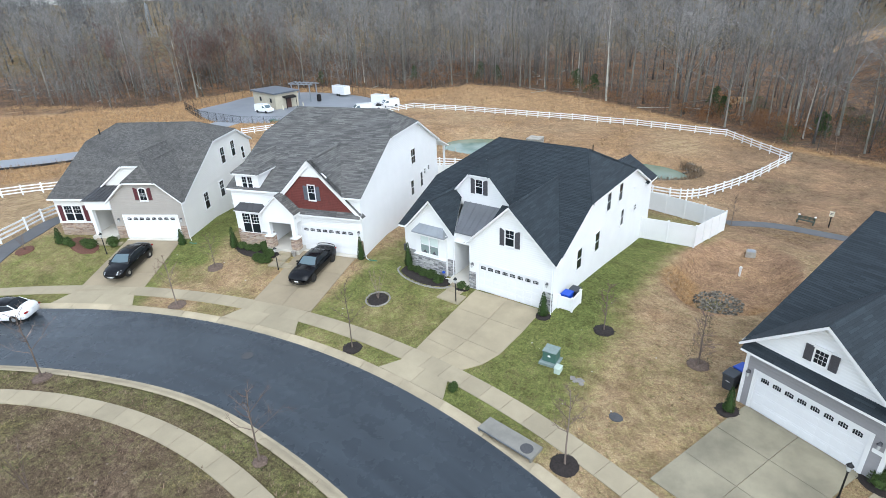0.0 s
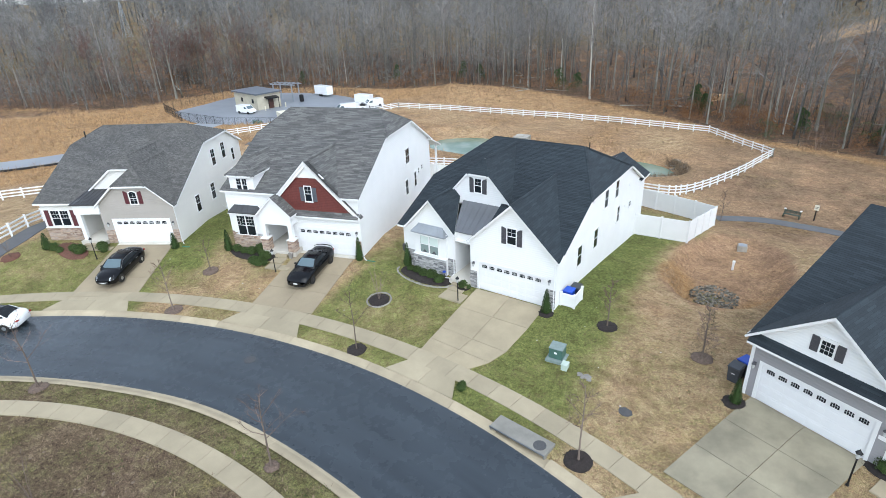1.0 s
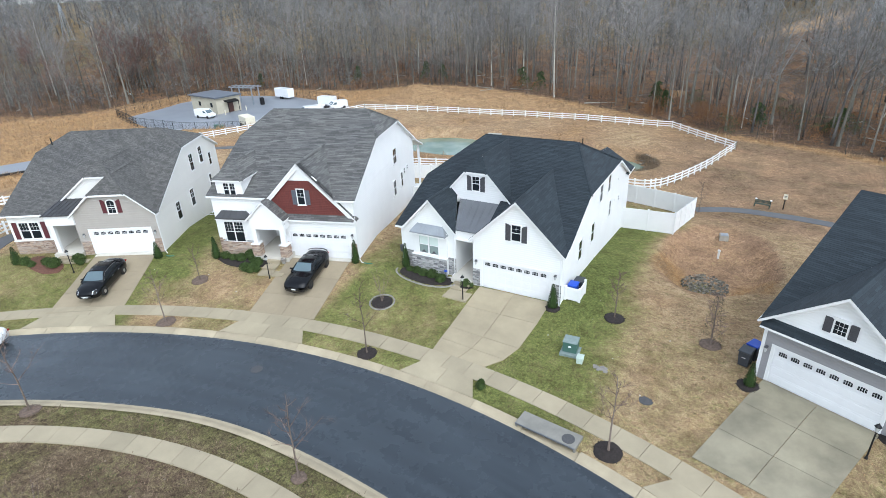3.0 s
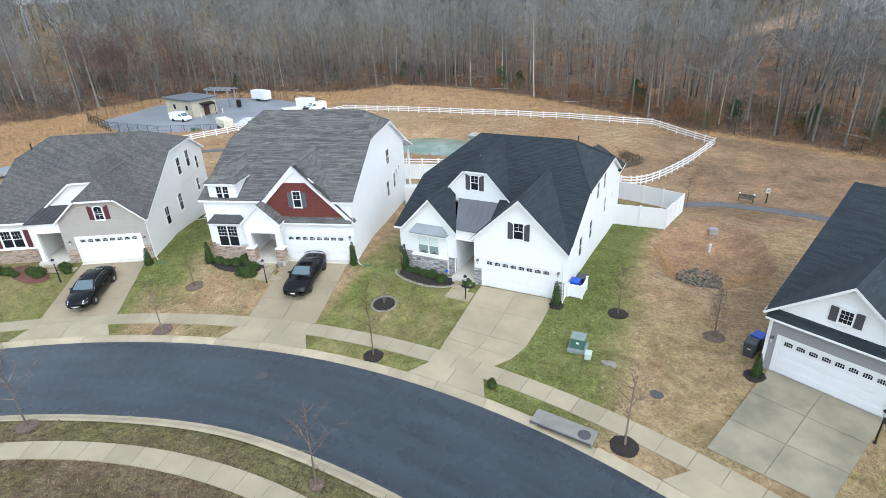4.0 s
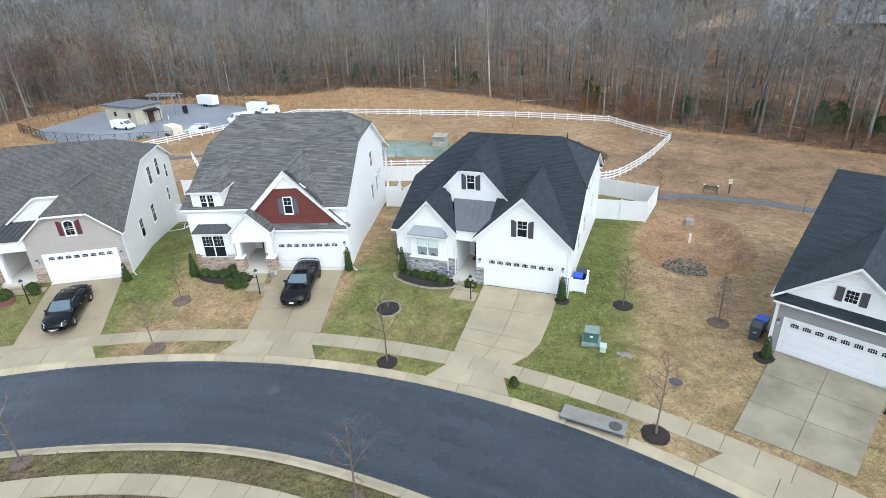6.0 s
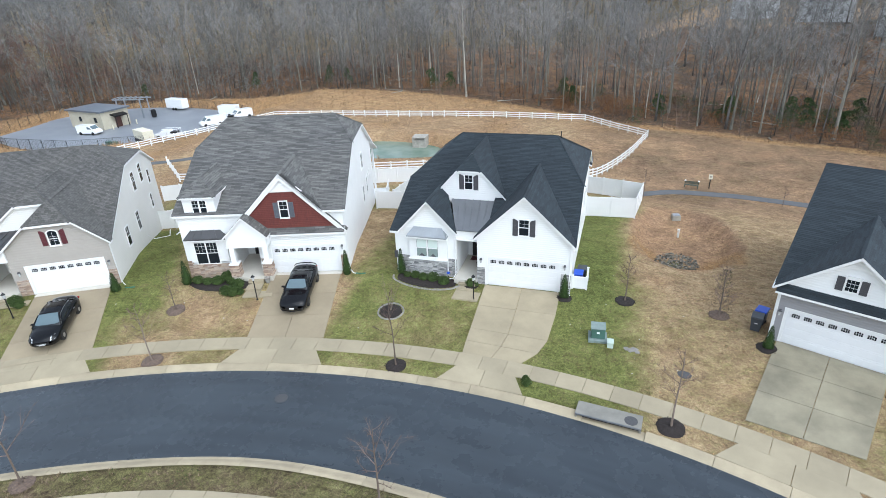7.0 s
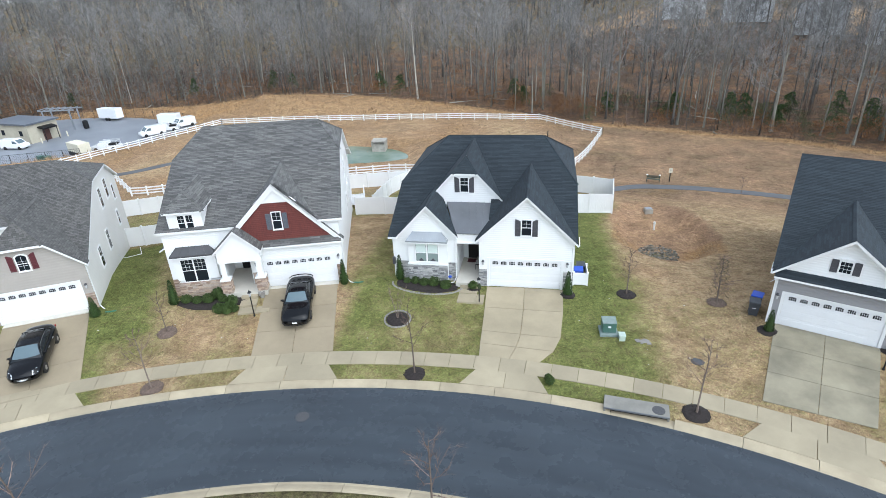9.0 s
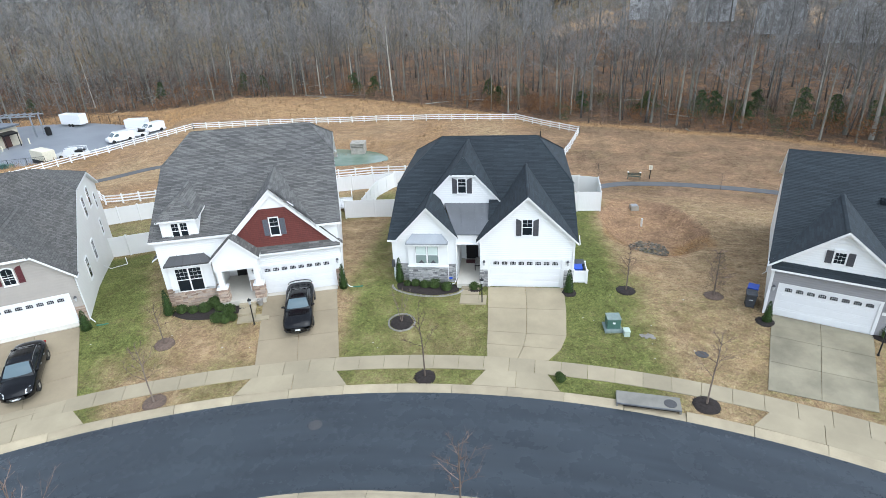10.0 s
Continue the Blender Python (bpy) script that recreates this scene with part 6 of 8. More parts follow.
for k in range(40):
    a = math.pi * (1.0 + (k + 0.5) / 40)
    px, py = 2.55 * math.cos(a), 1.15 * math.sin(a)
    ob = part("stone", MB().box(-0.08, 0.08, -0.06, 0.06, -0.05, _r.uniform(0.05, 0.12), bevel=0.028), EDGE_STONE, bed)
    ob.matrix_basis = pose(px, py, ground(-4.4 + px, -0.7 + py), 0, 0, math.degrees(math.atan2(1.15 * math.cos(a), -2.55 * math.sin(a))) + _r.uniform(-12, 12))


def lamp_post(x, y, label="black garden lamp post with a glass lantern"):
    top = thing("lamp_post", pose(x, y, ground(x, y)), label, "lamp post", "garden lamp posts")
    part("pole", MB().lathe([(0.07, 0), (0.07, 0.06), (0.04, 0.1), (0.035, 1.45), (0.055, 1.48), (0.05, 1.55)], sides=10), BLACK_IRON, top)
    part("lantern", MB().lathe([(0.07, 1.55), (0.12, 1.82)], sides=6), LAMP_GLASS, top, "frosted glass lantern")
    part("cap", MB().lathe([(0.15, 1.82), (0.13, 1.86), (0.04, 1.95), (0.012, 2.02)], sides=6), BLACK_IRON, top)
    return top


for x, y in ((-0.38, -2.25), (-15.0, -6.2), (-29.9, -12.95), (22.0, -5.85)):
    lamp_post(x, y)

GREEN_STEEL = plain("green_painted_steel", (0.055, 0.12, 0.10), 0.45, 0.0, var=0.15, scale=1.5)
PAD_GREY = plain("green_grey_pad", (0.17, 0.215, 0.205), 0.8, var=0.15)
tr = thing("transformer", pose(7.95, -4.15, ground(7.95, -4.15), 0, 0, 6) @ Matrix.Scale(0.8, 4), "green steel transformer cabinet on a grey pad", "transformer")
part("pad", MB().box(-0.68, 0.68, -0.68, 0.62, -0.1, 0.16, bevel=0.03), PAD_GREY, tr)
part("cabinet", MB().box(-0.5, 0.5, -0.42, 0.45, 0.16, 0.98, bevel=0.02), GREEN_STEEL, tr)
part("lid", MB().prism([(-0.53, -0.46, 0.98), (-0.53, 0.49, 1.02), (-0.53, 0.49, 1.07), (-0.53, -0.46, 1.03)], (1.06, 0, 0)), PAD_GREY, tr, "pale weathered lid")
part("door_seam", MB().box(-0.47, 0.47, -0.435, -0.42, 0.2, 0.9), GREEN_STEEL, tr)
part("label_plate", MB().box(-0.1, 0.1, -0.445, -0.435, 0.6, 0.75), TRIM_WHITE, tr, "white warning plate")
PALE_BOX = plain("pale_green_plastic", (0.42, 0.50, 0.44), 0.5, var=0.06)
pb = thing("utility_pedestal", pose(8.72, -4.75, ground(8.72, -4.75), 0, 0, 5) @ Matrix.Scale(0.85, 4), "small pale green utility pedestal on the lawn", "utility box")
part("body", MB().box(-0.2, 0.2, -0.27, 0.27, -0.05, 0.36, bevel=0.02), PALE_BOX, pb)
part("lid", MB().box(-0.23, 0.23, -0.3, 0.3, 0.36, 0.42, bevel=0.015), PALE_BOX, pb)
patch = MB()
for k in range(16):
    _r = random.Random(k)
    patch.box(-0.12, 0.12, -0.08, 0.08, 0, 0.02 + 0.02 * _r.random(), pose(9.95 + _r.uniform(-0.35, 0.35), -4.85 + _r.uniform(-0.2, 0.2), ground(9.95, -4.85), 0, 0, _r.uniform(0, 90)))
tagged(part("gravel_patch", patch, EDGE_STONE), "small pale gravel patch in the grass", "gravel", kind="stuff")

BLUE_PLASTIC = plain("blue_plastic", (0.01, 0.06, 0.42), 0.4, var=0.08)
DARK_PLASTIC = plain("dark_grey_plastic", (0.035, 0.04, 0.048), 0.5, var=0.1)


def wheelie_bin(x, y, a, body, lid, label):
    top = thing("wheelie_bin", pose(x, y, ground(x, y), 0, 0, a), label, "bin", "household bins")
    vs = [(sx * w, sy * d, z) for z, w, d in ((0.08, 0.24, 0.27), (0.95, 0.3, 0.34)) for sx, sy in ((-1, -1), (1, -1), (1, 1), (-1, 1))]
    mb = MB()
    mb.mesh_data(vs, [(3, 2, 1, 0), (4, 5, 6, 7), (0, 1, 5, 4), (1, 2, 6, 5), (2, 3, 7, 6), (3, 0, 4, 7)])
    part("body", mb, body, top)
    part("lid", MB().box(-0.32, 0.32, -0.4, 0.38, 0.95, 1.06, bevel=0.03), lid, top)
    part("label_plate", MB().box(-0.1, 0.1, -0.315, -0.3, 0.6, 0.68), TRIM_WHITE, top)
    for s in (-1, 1):
        ob = part("wheel", MB().lathe([(0.12, -0.03), (0.12, 0.03)], sides=14), BLACK_IRON, top)
        ob.matrix_basis = pose(s * 0.24, 0.28, 0.12, 0, 90, 0)
    return top


wheelie_bin(16.75, -1.25, -15, DARK_PLASTIC, DARK_PLASTIC, "dark grey wheeled bin beside the garage")
wheelie_bin(17.1, -0.45, -25, DARK_PLASTIC, BLUE_PLASTIC, "wheeled bin with a bright blue lid beside the garage")
wheelie_bin(*house_xy("C", 6.15, 1.3), 2, BLUE_PLASTIC, BLUE_PLASTIC, "blue wheeled bin behind the white screen")
wheelie_bin(*house_xy("C", 6.35, 2.05), 2, DARK_PLASTIC, DARK_PLASTIC, "dark wheeled bin behind the white screen")


# ---- cars ----
TYRE = plain("tyre_rubber", (0.012, 0.012, 0.012), 0.8, var=0.1)
RIM = plain("alloy_rim", (0.45, 0.46, 0.47), 0.3, 0.9, var=0.05)


def paint(name, col):
    m, nt, b = nodes_of(name)
    n = noise_of(nt, 4, 3, 0.5)
    nt.links.new(mix(nt, n, tuple(c * 0.92 for c in col), col), b.inputs["Base Color"])
    b.inputs["Roughness"].default_value, b.inputs["Coat Weight"].default_value, b.inputs["Coat Roughness"].default_value = 0.2, 0.35, 0.02
    b.inputs["Specular IOR Level"].default_value = 0.12
    return m


# the pale blue-grey vehicle glass has reflected sky painted into its base colour
BLACK_PAINT, WHITE_PAINT, SKY_TINT_GLASS = paint("black_car_paint", (0.004, 0.0045, 0.006)), paint("white_car_paint", (0.78, 0.79, 0.80)), paint("car_glass", (0.11, 0.15, 0.17))
DARK_GLASS = paint("dark_car_glass", (0.012, 0.015, 0.018))
RIM_DARK = plain("dark_alloy_rim", (0.03, 0.03, 0.032), 0.35, 0.7, var=0.05)
LAMP_RED, LAMP_CLEAR = paint("red_lamp", (0.25, 0.01, 0.01)), paint("clear_lamp", (0.55, 0.57, 0.6))


def loft(stations):
    """Skins a row of closed sections (lists of points of one length)."""
    mb = MB()
    n = len(stations[0])
    vs = [p for s in stations for p in s]
    fs = [(i * n + k, i * n + (k + 1) % n, (i + 1) * n + (k + 1) % n, (i + 1) * n + k) for i in range(len(stations) - 1) for k in range(n)]
    fs = [f[::-1] for f in fs] + [list(range(n)), [len(vs) - 1 - k for k in range(n)]]
    mb.mesh_data(vs, fs)
    return mb


def lerp_table(tab, x):
    for (xa, *a), (xb, *b) in zip(tab, tab[1:]):
        if x <= xb:
            t = (x - xa) / (xb - xa)
            t = t * t * (3 - 2 * t)
            return [p + (q - p) * t for p, q in zip(a, b)]
    return list(tab[-1][1:])


def car(m, mat, label, kind, roof_mat=None, group="parked cars"):
    """A car along +x (front), standing at its centre. kind: coupe, sedan."""
    L, W = (4.8, 0.94) if kind == "coupe" else (4.85, 0.91)
    top = thing("car", m, label, "car", group)
    h = -L / 2
    # x from tail to nose: half width, sill, shoulder, deck
    if kind == "coupe":
        tab = [(h, 0.66, 0.42, 0.78, 0.9), (h + 0.08, 0.8, 0.3, 0.84, 1.0), (h + 0.35, 0.9, 0.22, 0.9, 1.05), (h + 0.9, 0.95, 0.2, 0.92, 1.05), (h + 1.7, 0.93, 0.19, 0.88, 0.98), (h + 3.0, 0.92, 0.19, 0.85, 0.96), (h + 3.9, 0.94, 0.2, 0.8, 0.95), (h + 4.4, 0.91, 0.21, 0.7, 0.86), (h + 4.65, 0.82, 0.24, 0.62, 0.76), (L / 2, 0.6, 0.32, 0.52, 0.62)]
        g = [(h + 0.75, 0.70, 1.02, 0.60), (h + 1.45, 0.72, 1.33, 0.55), (h + 2.1, 0.73, 1.38, 0.56), (h + 2.55, 0.74, 1.33, 0.58), (h + 3.3, 0.78, 0.97, 0.74)]
        r0, r1 = 1.45, 2.55
    else:
        tab = [(h, 0.58, 0.4, 0.8, 0.93), (h + 0.08, 0.74, 0.3, 0.86, 1.03), (h + 0.35, 0.86, 0.22, 0.9, 1.08), (h + 0.8, 0.91, 0.2, 0.92, 1.08), (h + 1.7, 0.91, 0.19, 0.92, 1.02), (h + 3.3, 0.91, 0.19, 0.9, 0.99), (h + 4.05, 0.9, 0.2, 0.8, 0.93), (h + 4.45, 0.85, 0.22, 0.7, 0.84), (h + 4.7, 0.72, 0.26, 0.62, 0.74), (L / 2, 0.46, 0.34, 0.52, 0.6)]
        g = [(h + 0.55, 0.68, 1.05, 0.62), (h + 1.25, 0.72, 1.40, 0.55), (h + 2.1, 0.74, 1.47, 0.57), (h + 2.75, 0.75, 1.40, 0.58), (h + 3.6, 0.78, 0.98, 0.76)]
        r0, r1 = 1.25, 2.75
    st = []
    n = 26
    for i in range(n + 1):
        x = h + L * i / n
        w, zb, zs, zd = lerp_table(tab, x)
        half = [(w * 0.82, zb), (w * 0.97, zb + 0.1), (w, zb + 0.3), (w * 0.985, zs - 0.06), (w * 0.93, zs + 0.02), (w * 0.78, zd - 0.035), (w * 0.5, zd + 0.005), (w * 0.2, zd + 0.02)]
        st.append([(x, y, z) for y, z in half] + [(x, -y, z) for y, z in half[::-1]])
    part("body", loft(st), mat, top, smooth=True)
    st = []
    for i in range(15):
        x = g[0][0] + (g[-1][0] - g[0][0]) * i / 14
        w, z, wt = lerp_table(g, x)
        zb = 0.86
        half = [(w + 0.1, zb), (w + 0.02, zb + (z - zb) * 0.35), (wt + 0.06, zb + (z - zb) * 0.86), (wt - 0.03, zb + (z - zb) * 0.97), (wt * 0.4, z)]
        st.append([(x, y, q) for y, q in half] + [(x, -y, q) for y, q in half[::-1]])
    part("glasshouse", loft(st), DARK_GLASS, top, "dark tinted side glass", smooth=True)
    for name, xa, xb in (("windscreen", h + r1 + 0.02, g[-1][0] - 0.1), ("rear_window", h + r0 - 0.02, g[0][0] + 0.12)):
        rows = []
        for i in range(7):
            x = xa + (xb - xa) * i / 6
            w, z, wt = lerp_table(g, x)
            rows.append([(x, wt * f, z + 0.014 - 0.02 * abs(f) ** 3) for f in (-0.97, -0.6, 0, 0.6, 0.97)])
        mb = MB()
        mb.mesh_data([p for r in rows for p in r], [(i * 5 + j, i * 5 + j + 1, i * 5 + j + 6, i * 5 + j + 5) for i in range(6) for j in range(4)])
        part(name, mb, SKY_TINT_GLASS if name == "windscreen" else DARK_GLASS, top, "windscreen with the sky's reflection in its colour" if name == "windscreen" else "dark tinted rear window", smooth=True)
    st = []
    for i in range(9):
        x = h + r0 + (r1 - r0) * i / 8
        w, z, wt = lerp_table(g, x)
        half = [(wt + 0.075, z - 0.09), (wt + 0.02, z - 0.02), (wt * 0.4, z + 0.012)]
        st.append([(x, y, q) for y, q in half] + [(x, -y, q) for y, q in half[::-1]])
    part("roof", loft(st), roof_mat or mat, top, smooth=True)
    for s in (-1, 1):
        for xa, xb in ((r0, 0.55 if kind == "sedan" else 0.75), (r1, 3.6 if kind == "sedan" else 3.3)):
            wa, za, ta = lerp_table(g, h + xa)
            wb, zb, tb = lerp_table(g, h + xb)
            part("pillar", MB().tube([(h + xa, s * (ta + 0.05), za - 0.04), (h + xb, s * (wb + 0.05), 0.95)], 0.036, 8), mat, top, smooth=True)
        xm = h + (2.95 if kind == "coupe" else 3.2)
        part("mirror", MB().box(xm - 0.07, xm + 0.05, s * (W + 0.02) - 0.1, s * (W + 0.02) + 0.1, 0.93, 1.06, bevel=0.04).box(xm - 0.02, xm + 0.03, s * 0.85 - 0.1, s * 0.85 + 0.1, 0.9, 0.96), mat, top)
        part("headlight", MB().prism([(L / 2 - 0.62, s * 0.8, 0.72), (L / 2 - 0.3, s * 0.76, 0.62), (L / 2 - 0.1, s * 0.5, 0.6), (L / 2 - 0.28, s * 0.5, 0.76), (L / 2 - 0.5, s * 0.68, 0.8)], (0.03, 0, 0.03)), LAMP_CLEAR if kind == "sedan" else DARK_GLASS, top, "clear headlight" if kind == "sedan" else "smoked headlight")
        part("tail_light", MB().box(h + 0.0, h + 0.14, s * 0.42, s * 0.78, 0.7, 0.82, bevel=0.03), LAMP_RED, top, "red tail light")
    part("grille", MB().box(L / 2 - 0.1, L / 2 + 0.012, -0.42, 0.42, 0.38, 0.58, bevel=0.02), BLACK_IRON, top, "dark grille")
    if kind == "sedan":
        part("grille_trim", MB().tube([(L / 2 - 0.1, -0.45, 0.6), (L / 2 + 0.03, -0.2, 0.48), (L / 2 + 0.04, 0, 0.42), (L / 2 + 0.03, 0.2, 0.48), (L / 2 - 0.1, 0.45, 0.6)], 0.025, 6), RIM, top, "chrome grille trim")
        for s in (-1, 1):
            line = []
            for i in range(9):
                x = h + 0.75 + 2.75 * i / 8
                w, z, wt = lerp_table(g, x)
                line.append((x, s * (wt + 0.085), 0.86 + (z - 0.86) * 0.84))
            part("window_trim", MB().tube(line, 0.014, 5), RIM, top, "chrome side window trim", smooth=True)
            for x in (1.5, 2.45):
                part("door_handle", MB().box(h + x - 0.09, h + x + 0.09, s * 0.915 - 0.02, s * 0.915 + 0.02, 0.8, 0.83, bevel=0.008), RIM, top, "chrome door handle")
    part("number_plate", MB().box(L / 2, L / 2 + 0.03, -0.16, 0.16, 0.4, 0.5), TRIM_WHITE, top, "pale plate")
    part("number_plate", MB().box(h - 0.02, h + 0.02, -0.16, 0.16, 0.72, 0.84), TRIM_WHITE, top, "pale plate")
    for x in (h + 0.95, h + 3.85):
        for s in (-1, 1):
            wh = part("wheel", MB().lathe([(0.2, -0.11), (0.31, -0.11), (0.335, -0.07), (0.335, 0.07), (0.31, 0.11), (0.2, 0.11)], sides=24), TYRE, top, smooth=False)
            wh.matrix_basis = pose(x, s * (W - 0.1), 0.335, 90, 0, 0)
            rim = part("rim", MB().lathe([(0.05, -0.118), (0.21, -0.105), (0.21, 0.105), (0.05, 0.118)], sides=20), RIM if kind == "sedan" else RIM_DARK, wh, "silver alloy rim" if kind == "sedan" else "dark alloy rim")
    if kind == "coupe":
        part("spoiler", MB().tube([(h + 0.3, -0.82, 1.02), (h + 0.15, -0.68, 1.08), (h + 0.06, -0.35, 1.1), (h + 0.04, 0, 1.105), (h + 0.06, 0.35, 1.1), (h + 0.15, 0.68, 1.08), (h + 0.3, 0.82, 1.02)], 0.035, 8), mat, top, smooth=True)
        part("splitter", MB().tube([(L / 2 - 0.4, -0.9, 0.25), (L / 2 - 0.12, -0.7, 0.24), (L / 2 + 0.04, 0, 0.23), (L / 2 - 0.12, 0.7, 0.24), (L / 2 - 0.4, 0.9, 0.25)], 0.03, 6), BLACK_IRON, top)
        for s in (-1, 1):
            part("bonnet_ridge", MB().tube([(h + 3.2, s * 0.42, 0.965), (h + 3.8, s * 0.4, 0.955), (h + 4.45, s * 0.34, 0.865)], 0.028, 6), mat, top, smooth=True)
            part("fog_light", MB().box(L / 2 - 0.2, L / 2 - 0.02, s * 0.62 - 0.1, s * 0.62 + 0.1, 0.36, 0.44, bevel=0.02), BLACK_IRON, top)
            part("bonnet_vent", MB().box(h + 3.55, h + 3.8, s * 0.22, s * 0.5, 0.94, 0.955), BLACK_IRON, top)
    return top


car(pose(-12.35, -4.75, ground(-12.35, -4.75) + 0.06, 0, 5, -71.5), BLACK_PAINT, "glossy black two-door coupe parked on the driveway", "coupe")
car(pose(-26.0, -12.75, ground(-26.0, -12.75) + 0.08, 0, 4, -57.5), BLACK_PAINT, "glossy black four-door sedan parked on the driveway", "sedan")
_wx, _wy = polar(45.4, 38.4)
car(pose(_wx, _wy, Z_ROAD + 0.005, 0, 0, 180 + 38.4), WHITE_PAINT, "white sedan with a black roof parked at the kerb", "sedan", BLACK_PAINT)


def van(x, y, a, label, L=5.2, H=2.1, z=Z_YARD):
    """A panel van with a short bonnet."""
    top = thing("van", pose(x, y, z, 0, 0, a), label, "van", "depot vehicles")
    h = -L / 2
    side = [(h, 0.35), (L / 2 - 0.1, 0.35), (L / 2, 0.6), (L / 2 - 0.05, 1.0), (L / 2 - 0.75, 1.2), (L / 2 - 1.6, H - 0.08), (L / 2 - 1.9, H), (h + 0.15, H), (h, H - 0.15)]
    mb = MB()
    mb.prism([(px, -0.98, pz) for px, pz in side], (0, 1.96, 0))
    part("body", mb, WHITE_PAINT, top)
    part("windscreen", MB().prism([(L / 2 - 0.83, -0.85, 1.27), (L / 2 - 0.83, 0.85, 1.27), (L / 2 - 1.52, 0.78, H - 0.18), (L / 2 - 1.52, -0.78, H - 0.18)], (0.03, 0, 0.03)), SKY_TINT_GLASS, top)
    for s in (-1, 1):
        part("side_window", MB().prism([(L / 2 - 2.2, s * 0.985, 1.3), (L / 2 - 1.1, s * 0.985, 1.3), (L / 2 - 1.65, s * 0.985, H - 0.3), (L / 2 - 2.2, s * 0.985, H - 0.3)], (0, s * 0.01, 0)), SKY_TINT_GLASS, top)
        for px in (h + 1.0, L / 2 - 0.95):
            wh = part("wheel", MB().lathe([(0.36, -0.12), (0.36, 0.12)], sides=18), TYRE, top)
            wh.matrix_basis = pose(px, s * 0.9, 0.36, 90, 0, 0)
    return top


van(-107.6, 56.6, 6, "white panel van parked beside the depot building")
van(-84.3, 69.0, 238, "white panel van parked by the chain-link fence")
van(-82.4, 77.2, 246, "white panel van parked at the yard's corner")


def box_trailer(x, y, a, L, H, label, z=Z_YARD):
    top = thing("box_trailer", pose(x, y, z, 0, 0, a), label, "trailer", "depot vehicles")
    part("body", MB().box(-L / 2, L / 2, -1.1, 1.1, 0.5, H, bevel=0.06), WHITE_PAINT, top)
    part("drawbar", MB().tube([(-L / 2, 0.5, 0.5), (-L / 2 - 1.1, 0, 0.5), (-L / 2, -0.5, 0.5)], 0.05, 5), BLACK_IRON, top)
    for px in (-0.45, 0.45):
        for s in (-1, 1):
            wh = part("wheel", MB().lathe([(0.34, -0.1), (0.34, 0.1)], sides=16), TYRE, top)
            wh.matrix_basis = pose(px, s * 1.15, 0.34, 90, 0, 0)
    return top


box_trailer(-107.7, 83.6, -5, 5.8, 2.9, "white box trailer parked in the depot yard")
box_trailer(-87.6, 79.4, 8, 4.6, 2.5, "white box trailer among the parked vans")

CREAM_STEEL = plain("cream_steel", (0.62, 0.58, 0.46), 0.5, var=0.08)
gen = thing("generator", pose(-88.6, 53.6, Z_YARD, 0, 0, -22), "cream steel generator housing on a dark base", "generator")
part("housing", MB().box(-2.4, 2.4, -1.1, 1.1, 0.75, 2.5, bevel=0.05), CREAM_STEEL, gen)
part("base", MB().box(-2.4, 2.4, -1.1, 1.1, 0, 0.75), BLACK_IRON, gen)


def pickup(x, y, a, label, z=Z_YARD):
    top = thing("pickup", pose(x, y, z, 0, 0, a), label, "truck", "depot vehicles")
    part("body", MB().prism([(px, -0.95, pz) for px, pz in ((-2.7, 0.45), (2.7, 0.45), (2.7, 1.05), (1.5, 1.15), (0.9, 1.8), (-0.5, 1.85), (-0.7, 1.1), (-2.7, 1.1))], (0, 1.9, 0)), WHITE_PAINT, top)
    part("windscreen", MB().prism([(1.45, -0.8, 1.2), (1.45, 0.8, 1.2), (0.95, 0.75, 1.74), (0.95, -0.75, 1.74)], (0.04, 0, 0.04)), SKY_TINT_GLASS, top)
    part("rack", MB().tube([(-2.5, -0.8, 1.1), (-2.5, -0.8, 2.0), (0.8, -0.8, 2.05)], 0.05, 5).tube([(-2.5, 0.8, 1.1), (-2.5, 0.8, 2.0), (0.8, 0.8, 2.05)], 0.05, 5).tube([(-2.5, -0.8, 2.0), (-2.5, 0.8, 2.0)], 0.05, 5), WHITE_PAINT, top)
    part("load", MB().box(-2.2, -0.8, -0.7, 0.7, 1.1, 1.5, bevel=0.1), BLACK_IRON, top)
    for px in (-1.7, 1.75):
        for s in (-1, 1):
            wh = part("wheel", MB().lathe([(0.4, -0.13), (0.4, 0.13)], sides=18), TYRE, top)
            wh.matrix_basis = pose(px, s * 0.88, 0.4, 90, 0, 0)
    return top


pickup(-85.4, 57.0, 195, "white work pickup with a ladder rack by the generator")
pickup(-83.4, 72.6, 205, "white work pickup between two vans")

# depot building
BEIGE = plain("beige_block", (0.42, 0.385, 0.30), 0.85, var=0.1, scale=0.6, bumped=0.1)
DEPOT_ROOF = plain("blue_grey_metal_roof", (0.16, 0.18, 0.21), 0.4, 0.5, var=0.08, scale=0.5)
dep = thing("depot_building", pose(-113.0, 64.4, Z_YARD, 0, 0, -6) @ Matrix.Diagonal((0.935, 0.79, 1, 1)), "low beige block depot building with a flat grey roof", "building")
part("wall", MB().box(-6.2, 6.2, -4.4, 4.4, 0, 3.9), BEIGE, dep)
part("roof", MB().prism([(-6.7, -5.0, 3.9), (6.7, -5.0, 3.9), (6.7, 0, 4.35), (6.7, 5.0, 3.9), (-6.7, 5.0, 3.9), (-6.7, 0, 4.35)][:2] + [(6.7, 5.0, 3.9), (-6.7, 5.0, 3.9)], (0, 0, 0.35)), DEPOT_ROOF, dep)
part("door", MB().box(6.2, 6.26, -0.4, 1.6, 0, 2.5), plain("brown_door", (0.07, 0.03, 0.022), 0.5), dep, "dark brown double door")
